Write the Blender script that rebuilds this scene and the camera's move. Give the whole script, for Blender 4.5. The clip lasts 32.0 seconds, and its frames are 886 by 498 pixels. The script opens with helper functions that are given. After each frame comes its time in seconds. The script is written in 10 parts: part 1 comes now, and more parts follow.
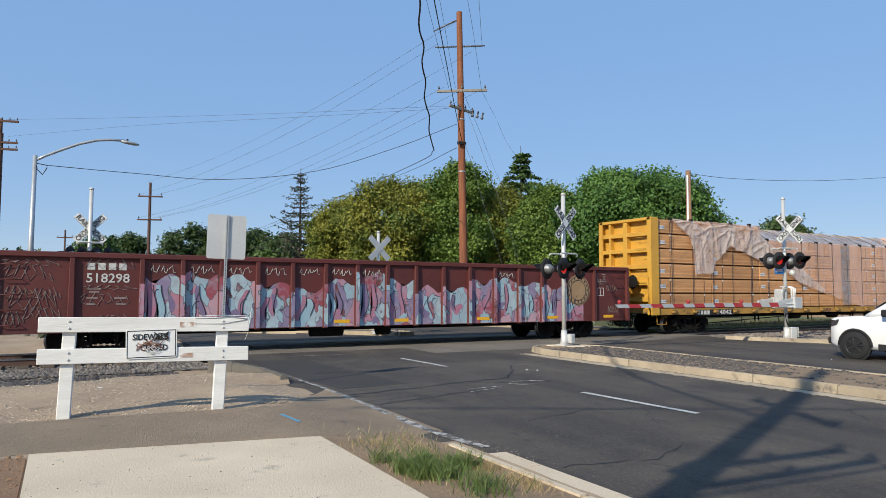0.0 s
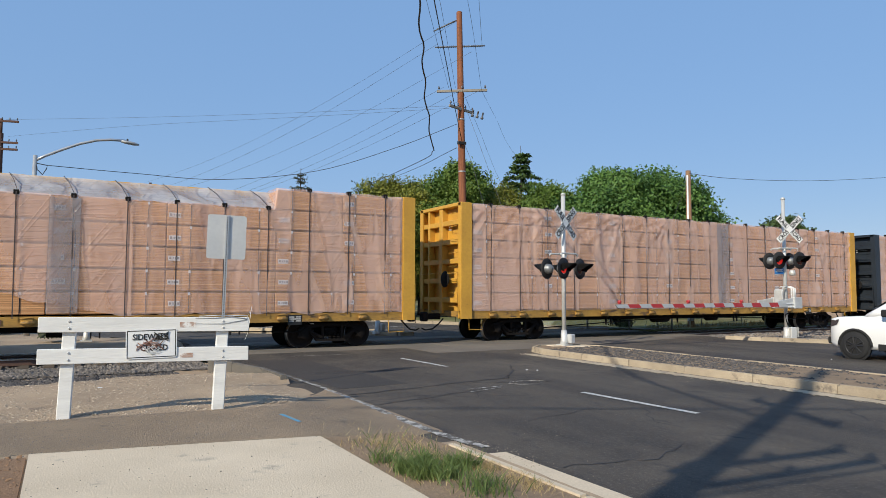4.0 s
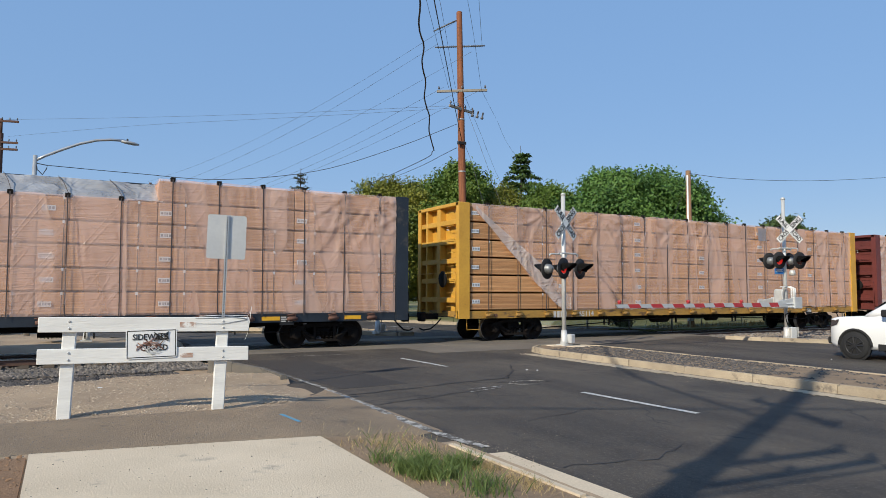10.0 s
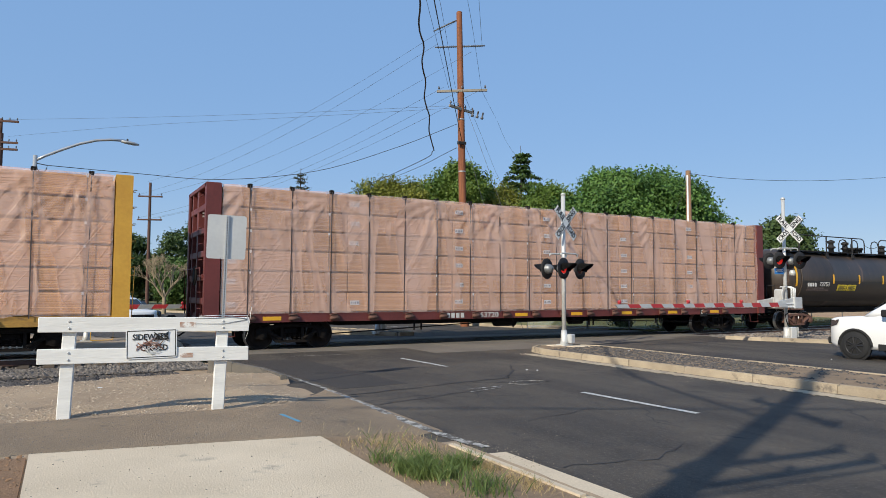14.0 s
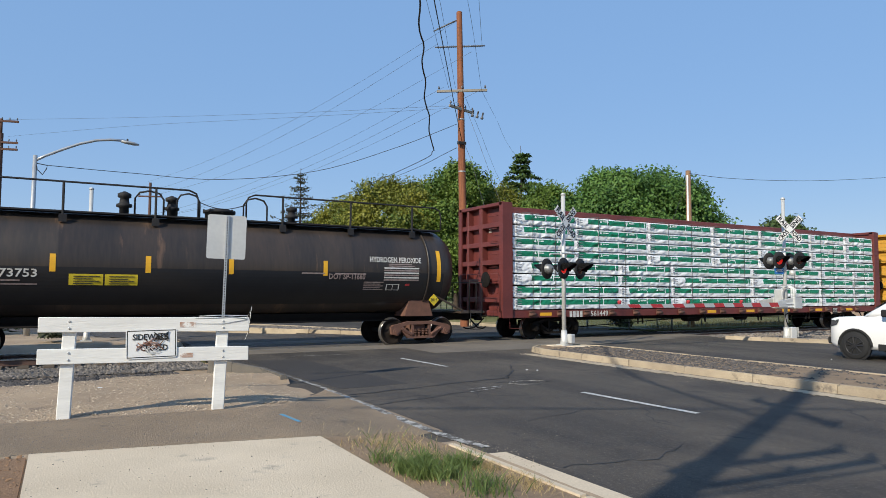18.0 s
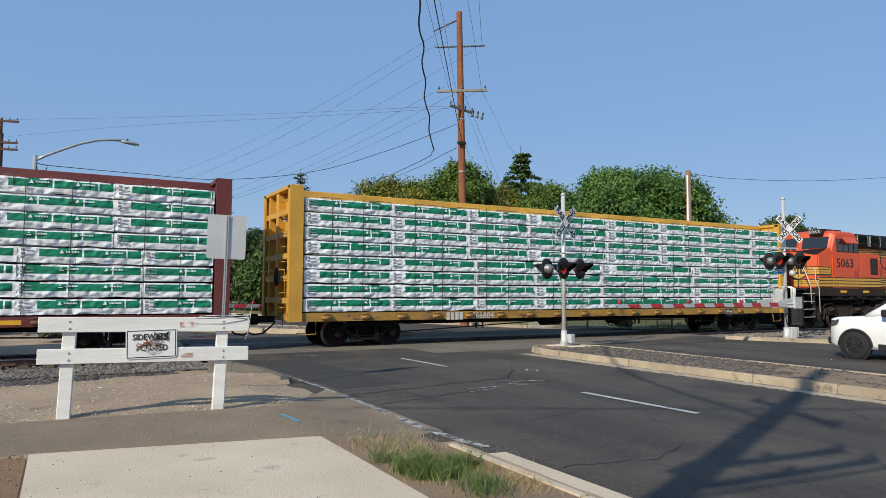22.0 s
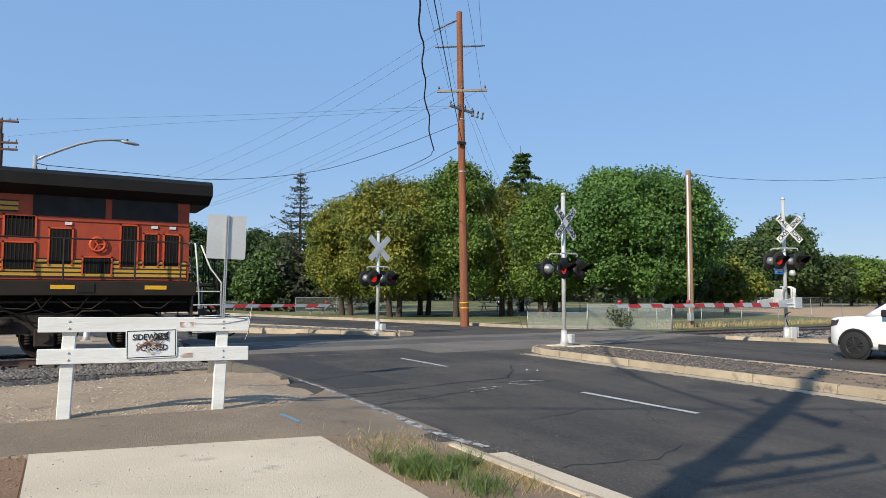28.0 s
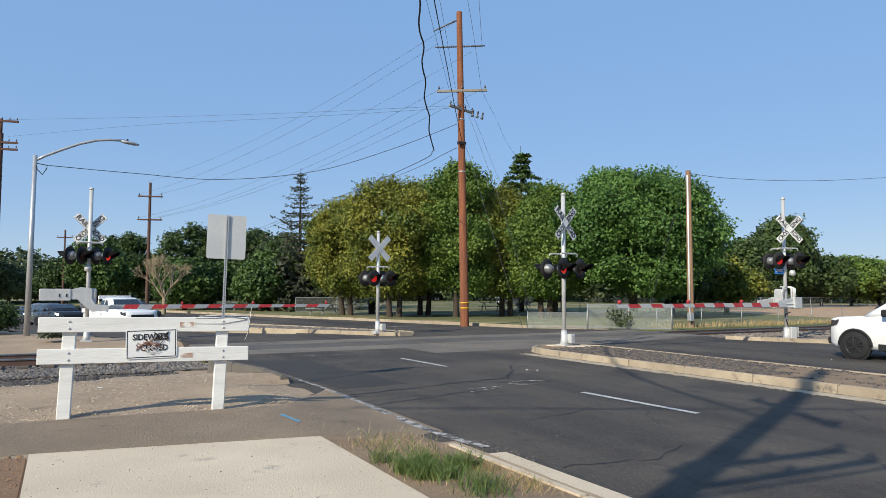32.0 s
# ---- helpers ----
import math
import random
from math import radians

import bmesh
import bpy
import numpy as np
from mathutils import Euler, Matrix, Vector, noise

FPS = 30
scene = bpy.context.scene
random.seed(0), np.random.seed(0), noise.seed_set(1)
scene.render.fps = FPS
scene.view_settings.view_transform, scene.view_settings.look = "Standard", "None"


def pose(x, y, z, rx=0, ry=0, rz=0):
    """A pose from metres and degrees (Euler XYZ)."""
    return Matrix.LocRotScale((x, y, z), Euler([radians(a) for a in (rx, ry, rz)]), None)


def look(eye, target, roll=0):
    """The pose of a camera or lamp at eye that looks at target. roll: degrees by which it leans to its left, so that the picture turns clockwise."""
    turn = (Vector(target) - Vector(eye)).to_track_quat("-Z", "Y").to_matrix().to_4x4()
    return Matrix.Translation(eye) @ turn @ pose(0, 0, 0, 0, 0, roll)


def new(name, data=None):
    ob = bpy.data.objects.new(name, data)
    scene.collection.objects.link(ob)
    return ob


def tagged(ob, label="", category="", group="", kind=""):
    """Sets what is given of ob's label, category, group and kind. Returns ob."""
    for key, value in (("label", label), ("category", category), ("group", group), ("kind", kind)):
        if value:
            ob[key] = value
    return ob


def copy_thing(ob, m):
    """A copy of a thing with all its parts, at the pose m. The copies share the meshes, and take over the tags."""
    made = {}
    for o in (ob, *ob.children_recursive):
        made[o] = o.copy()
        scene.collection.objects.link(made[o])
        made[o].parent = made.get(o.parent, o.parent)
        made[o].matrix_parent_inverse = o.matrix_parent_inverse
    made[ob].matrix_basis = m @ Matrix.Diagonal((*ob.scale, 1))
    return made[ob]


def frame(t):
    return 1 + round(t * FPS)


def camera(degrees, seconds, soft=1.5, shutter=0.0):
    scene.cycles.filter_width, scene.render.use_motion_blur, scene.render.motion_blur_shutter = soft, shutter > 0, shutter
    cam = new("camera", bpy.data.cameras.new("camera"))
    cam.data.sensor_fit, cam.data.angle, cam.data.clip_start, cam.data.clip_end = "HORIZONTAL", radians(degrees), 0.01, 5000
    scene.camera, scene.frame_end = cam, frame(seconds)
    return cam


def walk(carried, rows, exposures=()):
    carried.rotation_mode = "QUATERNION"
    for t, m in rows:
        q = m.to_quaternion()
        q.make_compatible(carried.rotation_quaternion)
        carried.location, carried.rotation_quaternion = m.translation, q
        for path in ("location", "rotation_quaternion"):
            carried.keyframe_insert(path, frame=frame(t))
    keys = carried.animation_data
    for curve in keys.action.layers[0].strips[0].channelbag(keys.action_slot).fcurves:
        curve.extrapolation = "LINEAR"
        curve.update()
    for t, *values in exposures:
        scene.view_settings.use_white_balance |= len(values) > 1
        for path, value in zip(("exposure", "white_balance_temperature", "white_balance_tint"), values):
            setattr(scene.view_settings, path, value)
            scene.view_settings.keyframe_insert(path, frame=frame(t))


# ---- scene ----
# The railway runs along x (track centre at y = TRACK), the road along y. z = 0 is the road and the rail top.
TRACK = 20.4
EYE = Vector((0.0, 0.0, 1.67))
YAW, PITCH = radians(29.32), radians(3.64)
AHEAD = Vector((math.sin(YAW) * math.cos(PITCH), math.cos(YAW) * math.cos(PITCH), math.sin(PITCH)))
cam = camera(66.42, 32.0, soft=0.8, shutter=0.0)
STAND = look(EYE, EYE + AHEAD * 10, 0.2)
walk(cam, [(0, STAND), (32, STAND)], exposures=[(t, stops, 6500, 12) for t, stops in ((0, 0.06), (3, 0.0), (7, -0.03), (13, 0.0), (17, 0.06), (19, 0.01), (21, -0.11), (22.5, -0.11), (25, 0.02), (28, 0.12), (30, 0.07), (32, 0.07))])

# ---- light ----
SUN_EL, SHADE_AZ = radians(31), radians(25)
world = bpy.data.worlds.new("sky")
scene.world = world
world.use_nodes = True
wn = world.node_tree
sky = wn.nodes.new("ShaderNodeTexSky")
sky.sky_type = "NISHITA"
sky.sun_disc = False
sky.sun_elevation = SUN_EL
sky.sun_rotation = math.atan2(-math.cos(SHADE_AZ), -math.sin(SHADE_AZ))
sky.altitude, sky.air_density, sky.dust_density, sky.ozone_density = 0, 1.0, 0.25, 3.0
haze, tone = wn.nodes.new("ShaderNodeGamma"), wn.nodes.new("ShaderNodeHueSaturation")
haze.inputs[1].default_value = 0.42
tone.inputs["Hue"].default_value, tone.inputs["Saturation"].default_value, tone.inputs["Value"].default_value = 0.512, 1.92, 2.34
wn.links.new(sky.outputs[0], haze.inputs[0])
wn.links.new(haze.outputs[0], tone.inputs["Color"])
veil = wn.nodes.new("ShaderNodeMix")
veil.data_type = "RGBA"
veil.inputs[0].default_value, veil.inputs[7].default_value = 0.58, (1.66, 2.93, 4.93, 1)  # thin summer haze evens the blue out
wn.links.new(tone.outputs[0], veil.inputs[6])
wn.links.new(veil.outputs[2], wn.nodes["Background"].inputs[0])
wn.nodes["Background"].inputs[1].default_value = 0.15
sun_data = bpy.data.lights.new("sun", "SUN")
sun_data.energy, sun_data.angle, sun_data.color = 4.7, radians(0.53), (1.0, 0.93, 0.75)
sun = new("sun", sun_data)
ce, se = math.cos(SUN_EL), math.sin(SUN_EL)
sun.matrix_world = look((0, 0, 30), (math.cos(SHADE_AZ) * ce, math.sin(SHADE_AZ) * ce, 30 - se))


# ---- materials ----
def shade(name, col, col2=None, rough=0.7, metal=0.0, scale=3.0, fine=40.0, bump=0.15, amount=0.5, stretch=(1, 1, 1), rand=0.0,
          spots=None, spot_scale=1.0, spot_cut=0.6, spec=0.5, emit=0.0, rough2=None):
    """A surface of two colours mixed by noise at two scales, with fine relief; spots: a third colour in worn patches."""
    m = bpy.data.materials.new(name)
    m.use_nodes = True
    n, l = m.node_tree.nodes, m.node_tree.links
    b = n["Principled BSDF"]
    col2 = col2 or tuple(min(1, c * 0.72) for c in col)
    tc, mp = n.new("ShaderNodeTexCoord"), n.new("ShaderNodeMapping")
    mp.inputs["Scale"].default_value = stretch
    l.new(tc.outputs["Object"], mp.inputs[0])
    big, small = n.new("ShaderNodeTexNoise"), n.new("ShaderNodeTexNoise")
    big.inputs["Scale"].default_value, big.inputs["Detail"].default_value = scale, 5
    small.inputs["Scale"].default_value, small.inputs["Detail"].default_value = fine, 3
    for t in (big, small):
        l.new(mp.outputs[0], t.inputs["Vector"])
    add = n.new("ShaderNodeMath")
    add.operation = "MULTIPLY_ADD"
    l.new(small.outputs[0], add.inputs[0])
    add.inputs[1].default_value = amount
    l.new(big.outputs[0], add.inputs[2])
    ramp = n.new("ShaderNodeMapRange")
    ramp.inputs[1].default_value, ramp.inputs[2].default_value = 0.35 + amount * 0.35, 0.65 + amount * 0.65
    l.new(add.outputs[0], ramp.inputs[0])
    mix = n.new("ShaderNodeMix")
    mix.data_type = "RGBA"
    mix.inputs[6].default_value, mix.inputs[7].default_value = (*col, 1), (*col2, 1)
    l.new(ramp.outputs[0], mix.inputs[0])
    out = mix.outputs[2]
    if spots:
        sp, cut = n.new("ShaderNodeTexNoise"), n.new("ShaderNodeMapRange")
        sp.inputs["Scale"].default_value, sp.inputs["Detail"].default_value, sp.inputs["Roughness"].default_value = spot_scale, 8, 0.7
        l.new(mp.outputs[0], sp.inputs["Vector"])
        cut.inputs[1].default_value, cut.inputs[2].default_value = spot_cut, spot_cut + 0.08
        l.new(sp.outputs[0], cut.inputs[0])
        mix2 = n.new("ShaderNodeMix")
        mix2.data_type = "RGBA"
        mix2.inputs[7].default_value = (*spots, 1)
        l.new(cut.outputs[0], mix2.inputs[0])
        l.new(out, mix2.inputs[6])
        out = mix2.outputs[2]
    if rand:
        info, mr, hsv = n.new("ShaderNodeObjectInfo"), n.new("ShaderNodeMapRange"), n.new("ShaderNodeHueSaturation")
        mr.inputs[3].default_value, mr.inputs[4].default_value = 1 - rand, 1 + rand
        l.new(info.outputs["Random"], mr.inputs[0])
        l.new(mr.outputs[0], hsv.inputs["Value"])
        l.new(out, hsv.inputs["Color"])
        out = hsv.outputs[0]
    l.new(out, b.inputs["Base Color"])
    b.inputs["Roughness"].default_value, b.inputs["Metallic"].default_value = rough, metal
    b.inputs["Specular IOR Level"].default_value = spec
    if rough2 is not None:
        rr = n.new("ShaderNodeMapRange")
        rr.inputs[3].default_value, rr.inputs[4].default_value = rough, rough2
        l.new(ramp.outputs[0], rr.inputs[0])
        l.new(rr.outputs[0], b.inputs["Roughness"])
    if bump:
        bp = n.new("ShaderNodeBump")
        bp.inputs["Strength"].default_value, bp.inputs["Distance"].default_value = bump, 0.02
        l.new(add.outputs[0], bp.inputs["Height"])
        l.new(bp.outputs[0], b.inputs["Normal"])
    if emit:
        b.inputs["Emission Color"].default_value = (*col, 1)
        b.inputs["Emission Strength"].default_value = emit
    return m


def asphalt_mat(name):
    """Worn street asphalt: lanes polished along the way of travel, mottled patches, pale aggregate and a net of hairline cracks."""
    m = bpy.data.materials.new(name)
    m.use_nodes = True
    n, l = m.node_tree.nodes, m.node_tree.links
    p = n["Principled BSDF"]
    p.inputs["Roughness"].default_value = 0.85
    tc = n.new("ShaderNodeTexCoord")

    def layer(scale, stretch, detail, lo, hi, rough=0.6):
        mp, nz, mr = n.new("ShaderNodeMapping"), n.new("ShaderNodeTexNoise"), n.new("ShaderNodeMapRange")
        mp.inputs["Scale"].default_value = stretch
        nz.inputs["Scale"].default_value, nz.inputs["Detail"].default_value, nz.inputs["Roughness"].default_value = scale, detail, rough
        mr.inputs[1].default_value, mr.inputs[2].default_value = lo, hi
        l.new(tc.outputs["Object"], mp.inputs[0])
        l.new(mp.outputs[0], nz.inputs["Vector"])
        l.new(nz.outputs[0], mr.inputs[0])
        return mr.outputs[0]

    def blend(fac, a, b, how="MIX"):
        mx = n.new("ShaderNodeMix")
        mx.data_type, mx.blend_type = "RGBA", how
        for sock, v in ((mx.inputs[0], fac), (mx.inputs[6], a), (mx.inputs[7], b)):
            if isinstance(v, tuple):
                sock.default_value = (*v, 1)
            elif isinstance(v, float):
                sock.default_value = v
            else:
                l.new(v, sock)
        return mx.outputs[2]

    col = blend(layer(0.75, (1, 0.10, 1), 5, 0.40, 0.60), (0.036, 0.029, 0.025), (0.083, 0.067, 0.052))
    col = blend(layer(0.35, (1, 1, 1), 6, 0.50, 0.72), col, (0.128, 0.102, 0.077))
    col = blend(layer(5.0, (1, 0.4, 1), 6, 0.54, 0.70, 0.75), col, (0.030, 0.028, 0.028))
    col = blend(layer(26.0, (1, 1, 1), 5, 0.53, 0.68, 0.8), col, (0.175, 0.147, 0.116))
    col = blend(layer(90.0, (1, 1, 1), 3, 0.52, 0.70, 0.7), col, (0.030, 0.029, 0.029))
    mp, warp, vor, cut, mask = (n.new("ShaderNodeMapping"), n.new("ShaderNodeTexNoise"), n.new("ShaderNodeTexVoronoi"), n.new("ShaderNodeMapRange"), n.new("ShaderNodeMath"))
    warp.inputs["Scale"].default_value, warp.inputs["Detail"].default_value = 1.6, 5
    l.new(tc.outputs["Object"], warp.inputs["Vector"])
    add = n.new("ShaderNodeMix")
    add.data_type = "VECTOR"
    add.inputs[0].default_value = 0.35
    l.new(tc.outputs["Object"], add.inputs[4])
    l.new(warp.outputs["Color"], add.inputs[5])
    vor.feature = "DISTANCE_TO_EDGE"
    vor.inputs["Scale"].default_value = 0.85
    l.new(add.outputs[1], vor.inputs["Vector"])
    cut.inputs[1].default_value, cut.inputs[2].default_value, cut.inputs[3].default_value, cut.inputs[4].default_value = 0.002, 0.010, 1.0, 0.0
    l.new(vor.outputs["Distance"], cut.inputs[0])
    mask.operation = "MULTIPLY"
    l.new(cut.outputs[0], mask.inputs[0])
    l.new(layer(0.5, (1, 1, 1), 4, 0.48, 0.60), mask.inputs[1])
    col = blend(mask.outputs[0], col, (0.022, 0.021, 0.021))
    l.new(col, p.inputs["Base Color"])
    bp = n.new("ShaderNodeBump")
    bp.inputs["Strength"].default_value, bp.inputs["Distance"].default_value = 0.5, 0.012
    l.new(layer(120.0, (1, 1, 1), 3, 0.3, 0.7), bp.inputs["Height"])
    l.new(bp.outputs[0], p.inputs["Normal"])
    return m


def leafy(name, a, b, trans=0.15):
    """Leaves: colour varies from clump to clump, light shines through."""
    m = bpy.data.materials.new(name)
    m.use_nodes = True
    n, l = m.node_tree.nodes, m.node_tree.links
    p = n["Principled BSDF"]
    geo, tc, nz, mix, add = (n.new("ShaderNodeNewGeometry"), n.new("ShaderNodeTexCoord"), n.new("ShaderNodeTexNoise"), n.new("ShaderNodeMix"),
                             n.new("ShaderNodeMath"))
    nz.inputs["Scale"].default_value, nz.inputs["Detail"].default_value = 0.45, 3
    l.new(tc.outputs["Object"], nz.inputs["Vector"])
    add.operation = "MULTIPLY_ADD"
    l.new(geo.outputs["Random Per Island"], add.inputs[0])
    add.inputs[1].default_value = 0.5
    sc = n.new("ShaderNodeMapRange")
    sc.inputs[1].default_value, sc.inputs[2].default_value, sc.inputs[3].default_value, sc.inputs[4].default_value = 0.35, 0.65, -0.15, 0.65
    l.new(nz.outputs[0], sc.inputs[0])
    l.new(sc.outputs[0], add.inputs[2])
    mix.data_type = "RGBA"
    l.new(add.outputs[0], mix.inputs[0])
    mix.inputs[6].default_value, mix.inputs[7].default_value = (*a, 1), (*b, 1)
    l.new(mix.outputs[2], p.inputs["Base Color"])
    p.inputs["Roughness"].default_value = 0.55
    p.inputs["Specular IOR Level"].default_value = 0.3
    tr, ms = n.new("ShaderNodeBsdfTranslucent"), n.new("ShaderNodeMixShader")
    l.new(mix.outputs[2], tr.inputs[0])
    ms.inputs[0].default_value = trans
    l.new(p.outputs[0], ms.inputs[1])
    l.new(tr.outputs[0], ms.inputs[2])
    l.new(ms.outputs[0], n["Material Output"].inputs["Surface"])
    return m


def film(name, tint, opacity, rough=0.25, fine=5.0, depth=0.045):
    """Plastic sheeting: part of the light goes straight through, the rest meets a creased, glossy skin."""
    m = bpy.data.materials.new(name)
    m.use_nodes = True
    n, l = m.node_tree.nodes, m.node_tree.links
    p = n["Principled BSDF"]
    p.inputs["Base Color"].default_value = (*tint, 1)
    p.inputs["Roughness"].default_value = rough
    p.inputs["Specular IOR Level"].default_value = 0.8
    tc, bp = n.new("ShaderNodeTexCoord"), n.new("ShaderNodeBump")
    total = None
    # long folds on the slant both ways, a few upright ones, and soft billows
    for turn, stretch, scale, weight, sharp in ((0.95, (0.22, 1, 2.6), fine * 0.22, 0.20, 0.05), (-0.75, (0.22, 1, 2.8), fine * 0.19, 0.14, 0.05), (0.10, (0.16, 1, 3.0), fine * 0.42, 0.16, 0.06),
                                                (0.1, (1.5, 1, 0.3), fine * 0.18, 0.6, 0.12)):
        mp, nz, sb, ab, ml = (n.new("ShaderNodeMapping"), n.new("ShaderNodeTexNoise"), n.new("ShaderNodeMath"), n.new("ShaderNodeMath"), n.new("ShaderNodeMath"))
        spin = n.new("ShaderNodeMapping")
        spin.inputs["Rotation"].default_value = (0, turn, 0)
        l.new(tc.outputs["Object"], spin.inputs[0])
        mp.inputs["Scale"].default_value = stretch
        l.new(spin.outputs[0], mp.inputs[0])
        l.new(mp.outputs[0], nz.inputs["Vector"])
        nz.inputs["Scale"].default_value, nz.inputs["Detail"].default_value, nz.inputs["Distortion"].default_value = scale, 2, 0.6
        sb.operation, ab.operation, ml.operation = "SUBTRACT", "ABSOLUTE", "MULTIPLY_ADD"
        l.new(nz.outputs[0], sb.inputs[0])
        sb.inputs[1].default_value = 0.5
        l.new(sb.outputs[0], ab.inputs[0])
        thin = n.new("ShaderNodeMapRange")
        thin.interpolation_type = "SMOOTHSTEP"
        thin.inputs[2].default_value, thin.inputs[3].default_value, thin.inputs[4].default_value = sharp, 1.0, 0.0
        l.new(ab.outputs[0], thin.inputs[0])
        l.new(thin.outputs[0], ml.inputs[0])
        ml.inputs[1].default_value = weight
        if total is not None:
            l.new(total, ml.inputs[2])
        total = ml.outputs[0]
    bp.inputs["Strength"].default_value, bp.inputs["Distance"].default_value = 1.0, depth
    l.new(total, bp.inputs["Height"])
    l.new(bp.outputs[0], p.inputs["Normal"])
    tr, ms = n.new("ShaderNodeBsdfTransparent"), n.new("ShaderNodeMixShader")
    rng = n.new("ShaderNodeMapRange")
    rng.inputs[1].default_value, rng.inputs[2].default_value = 0.38, 0.62
    rng.inputs[3].default_value, rng.inputs[4].default_value = opacity - 0.10, opacity + 0.16
    l.new(nz.outputs[0], rng.inputs[0])
    l.new(rng.outputs[0], ms.inputs[0])
    l.new(tr.outputs[0], ms.inputs[1])
    l.new(p.outputs[0], ms.inputs[2])
    l.new(ms.outputs[0], n["Material Output"].inputs["Surface"])
    return m


def lumber_mat(name, a, b, board=0.04, dark=0.28):
    """Stacked boards: thin courses along the length, each board a little different, dark gaps between."""
    m = bpy.data.materials.new(name)
    m.use_nodes = True
    n, l = m.node_tree.nodes, m.node_tree.links
    p = n["Principled BSDF"]
    p.inputs["Roughness"].default_value = 0.75
    tc, sep = n.new("ShaderNodeTexCoord"), n.new("ShaderNodeSeparateXYZ")
    l.new(tc.outputs["Object"], sep.inputs[0])
    div, flo, fr = n.new("ShaderNodeMath"), n.new("ShaderNodeMath"), n.new("ShaderNodeMath")
    div.operation, flo.operation, fr.operation = "DIVIDE", "FLOOR", "FRACT"
    l.new(sep.outputs["Z"], div.inputs[0])
    div.inputs[1].default_value = board
    l.new(div.outputs[0], flo.inputs[0])
    l.new(div.outputs[0], fr.inputs[0])
    wh, mix = n.new("ShaderNodeTexWhiteNoise"), n.new("ShaderNodeMix")
    wh.noise_dimensions = "1D"
    l.new(flo.outputs[0], wh.inputs["W"])
    nz, mp = n.new("ShaderNodeTexNoise"), n.new("ShaderNodeMapping")
    mp.inputs["Scale"].default_value = (0.6, 1, 14)
    l.new(tc.outputs["Object"], mp.inputs[0])
    l.new(mp.outputs[0], nz.inputs["Vector"])
    nz.inputs["Scale"].default_value, nz.inputs["Detail"].default_value = 2.5, 4
    ad = n.new("ShaderNodeMath")
    ad.operation = "MULTIPLY_ADD"
    l.new(wh.outputs[0], ad.inputs[0])
    ad.inputs[1].default_value = 0.55
    l.new(nz.outputs[0], ad.inputs[2])
    sub = n.new("ShaderNodeMapRange")
    sub.inputs[1].default_value, sub.inputs[2].default_value = 0.35, 1.1
    l.new(ad.outputs[0], sub.inputs[0])
    mix.data_type = "RGBA"
    mix.inputs[6].default_value, mix.inputs[7].default_value = (*a, 1), (*b, 1)
    l.new(sub.outputs[0], mix.inputs[0])
    gap = n.new("ShaderNodeMapRange")
    gap.inputs[1].default_value, gap.inputs[2].default_value, gap.inputs[3].default_value = 0.0, 0.22, dark
    l.new(fr.outputs[0], gap.inputs[0])
    mul = n.new("ShaderNodeMix")
    mul.data_type, mul.blend_type = "RGBA", "MULTIPLY"
    mul.inputs[0].default_value = 1
    l.new(mix.outputs[2], mul.inputs[6])
    l.new(gap.outputs[0], mul.inputs[7])
    info, mr, hsv = n.new("ShaderNodeObjectInfo"), n.new("ShaderNodeMapRange"), n.new("ShaderNodeHueSaturation")
    mr.inputs[3].default_value, mr.inputs[4].default_value = 0.86, 1.12
    l.new(info.outputs["Random"], mr.inputs[0])
    l.new(mr.outputs[0], hsv.inputs["Value"])
    l.new(mul.outputs[2], hsv.inputs["Color"])
    l.new(hsv.outputs[0], p.inputs["Base Color"])
    bp = n.new("ShaderNodeBump")
    bp.inputs["Strength"].default_value, bp.inputs["Distance"].default_value = 0.6, 0.01
    l.new(gap.outputs[0], bp.inputs["Height"])
    l.new(bp.outputs[0], p.inputs["Normal"])
    return m


def plain_glass(name, tint, rough=0.03):
    m = bpy.data.materials.new(name)
    m.use_nodes = True
    n, l = m.node_tree.nodes, m.node_tree.links
    p = n["Principled BSDF"]
    p.inputs["Base Color"].default_value, p.inputs["Roughness"].default_value = (*tint, 1), rough
    p.inputs["Specular IOR Level"].default_value = 0.8
    return m


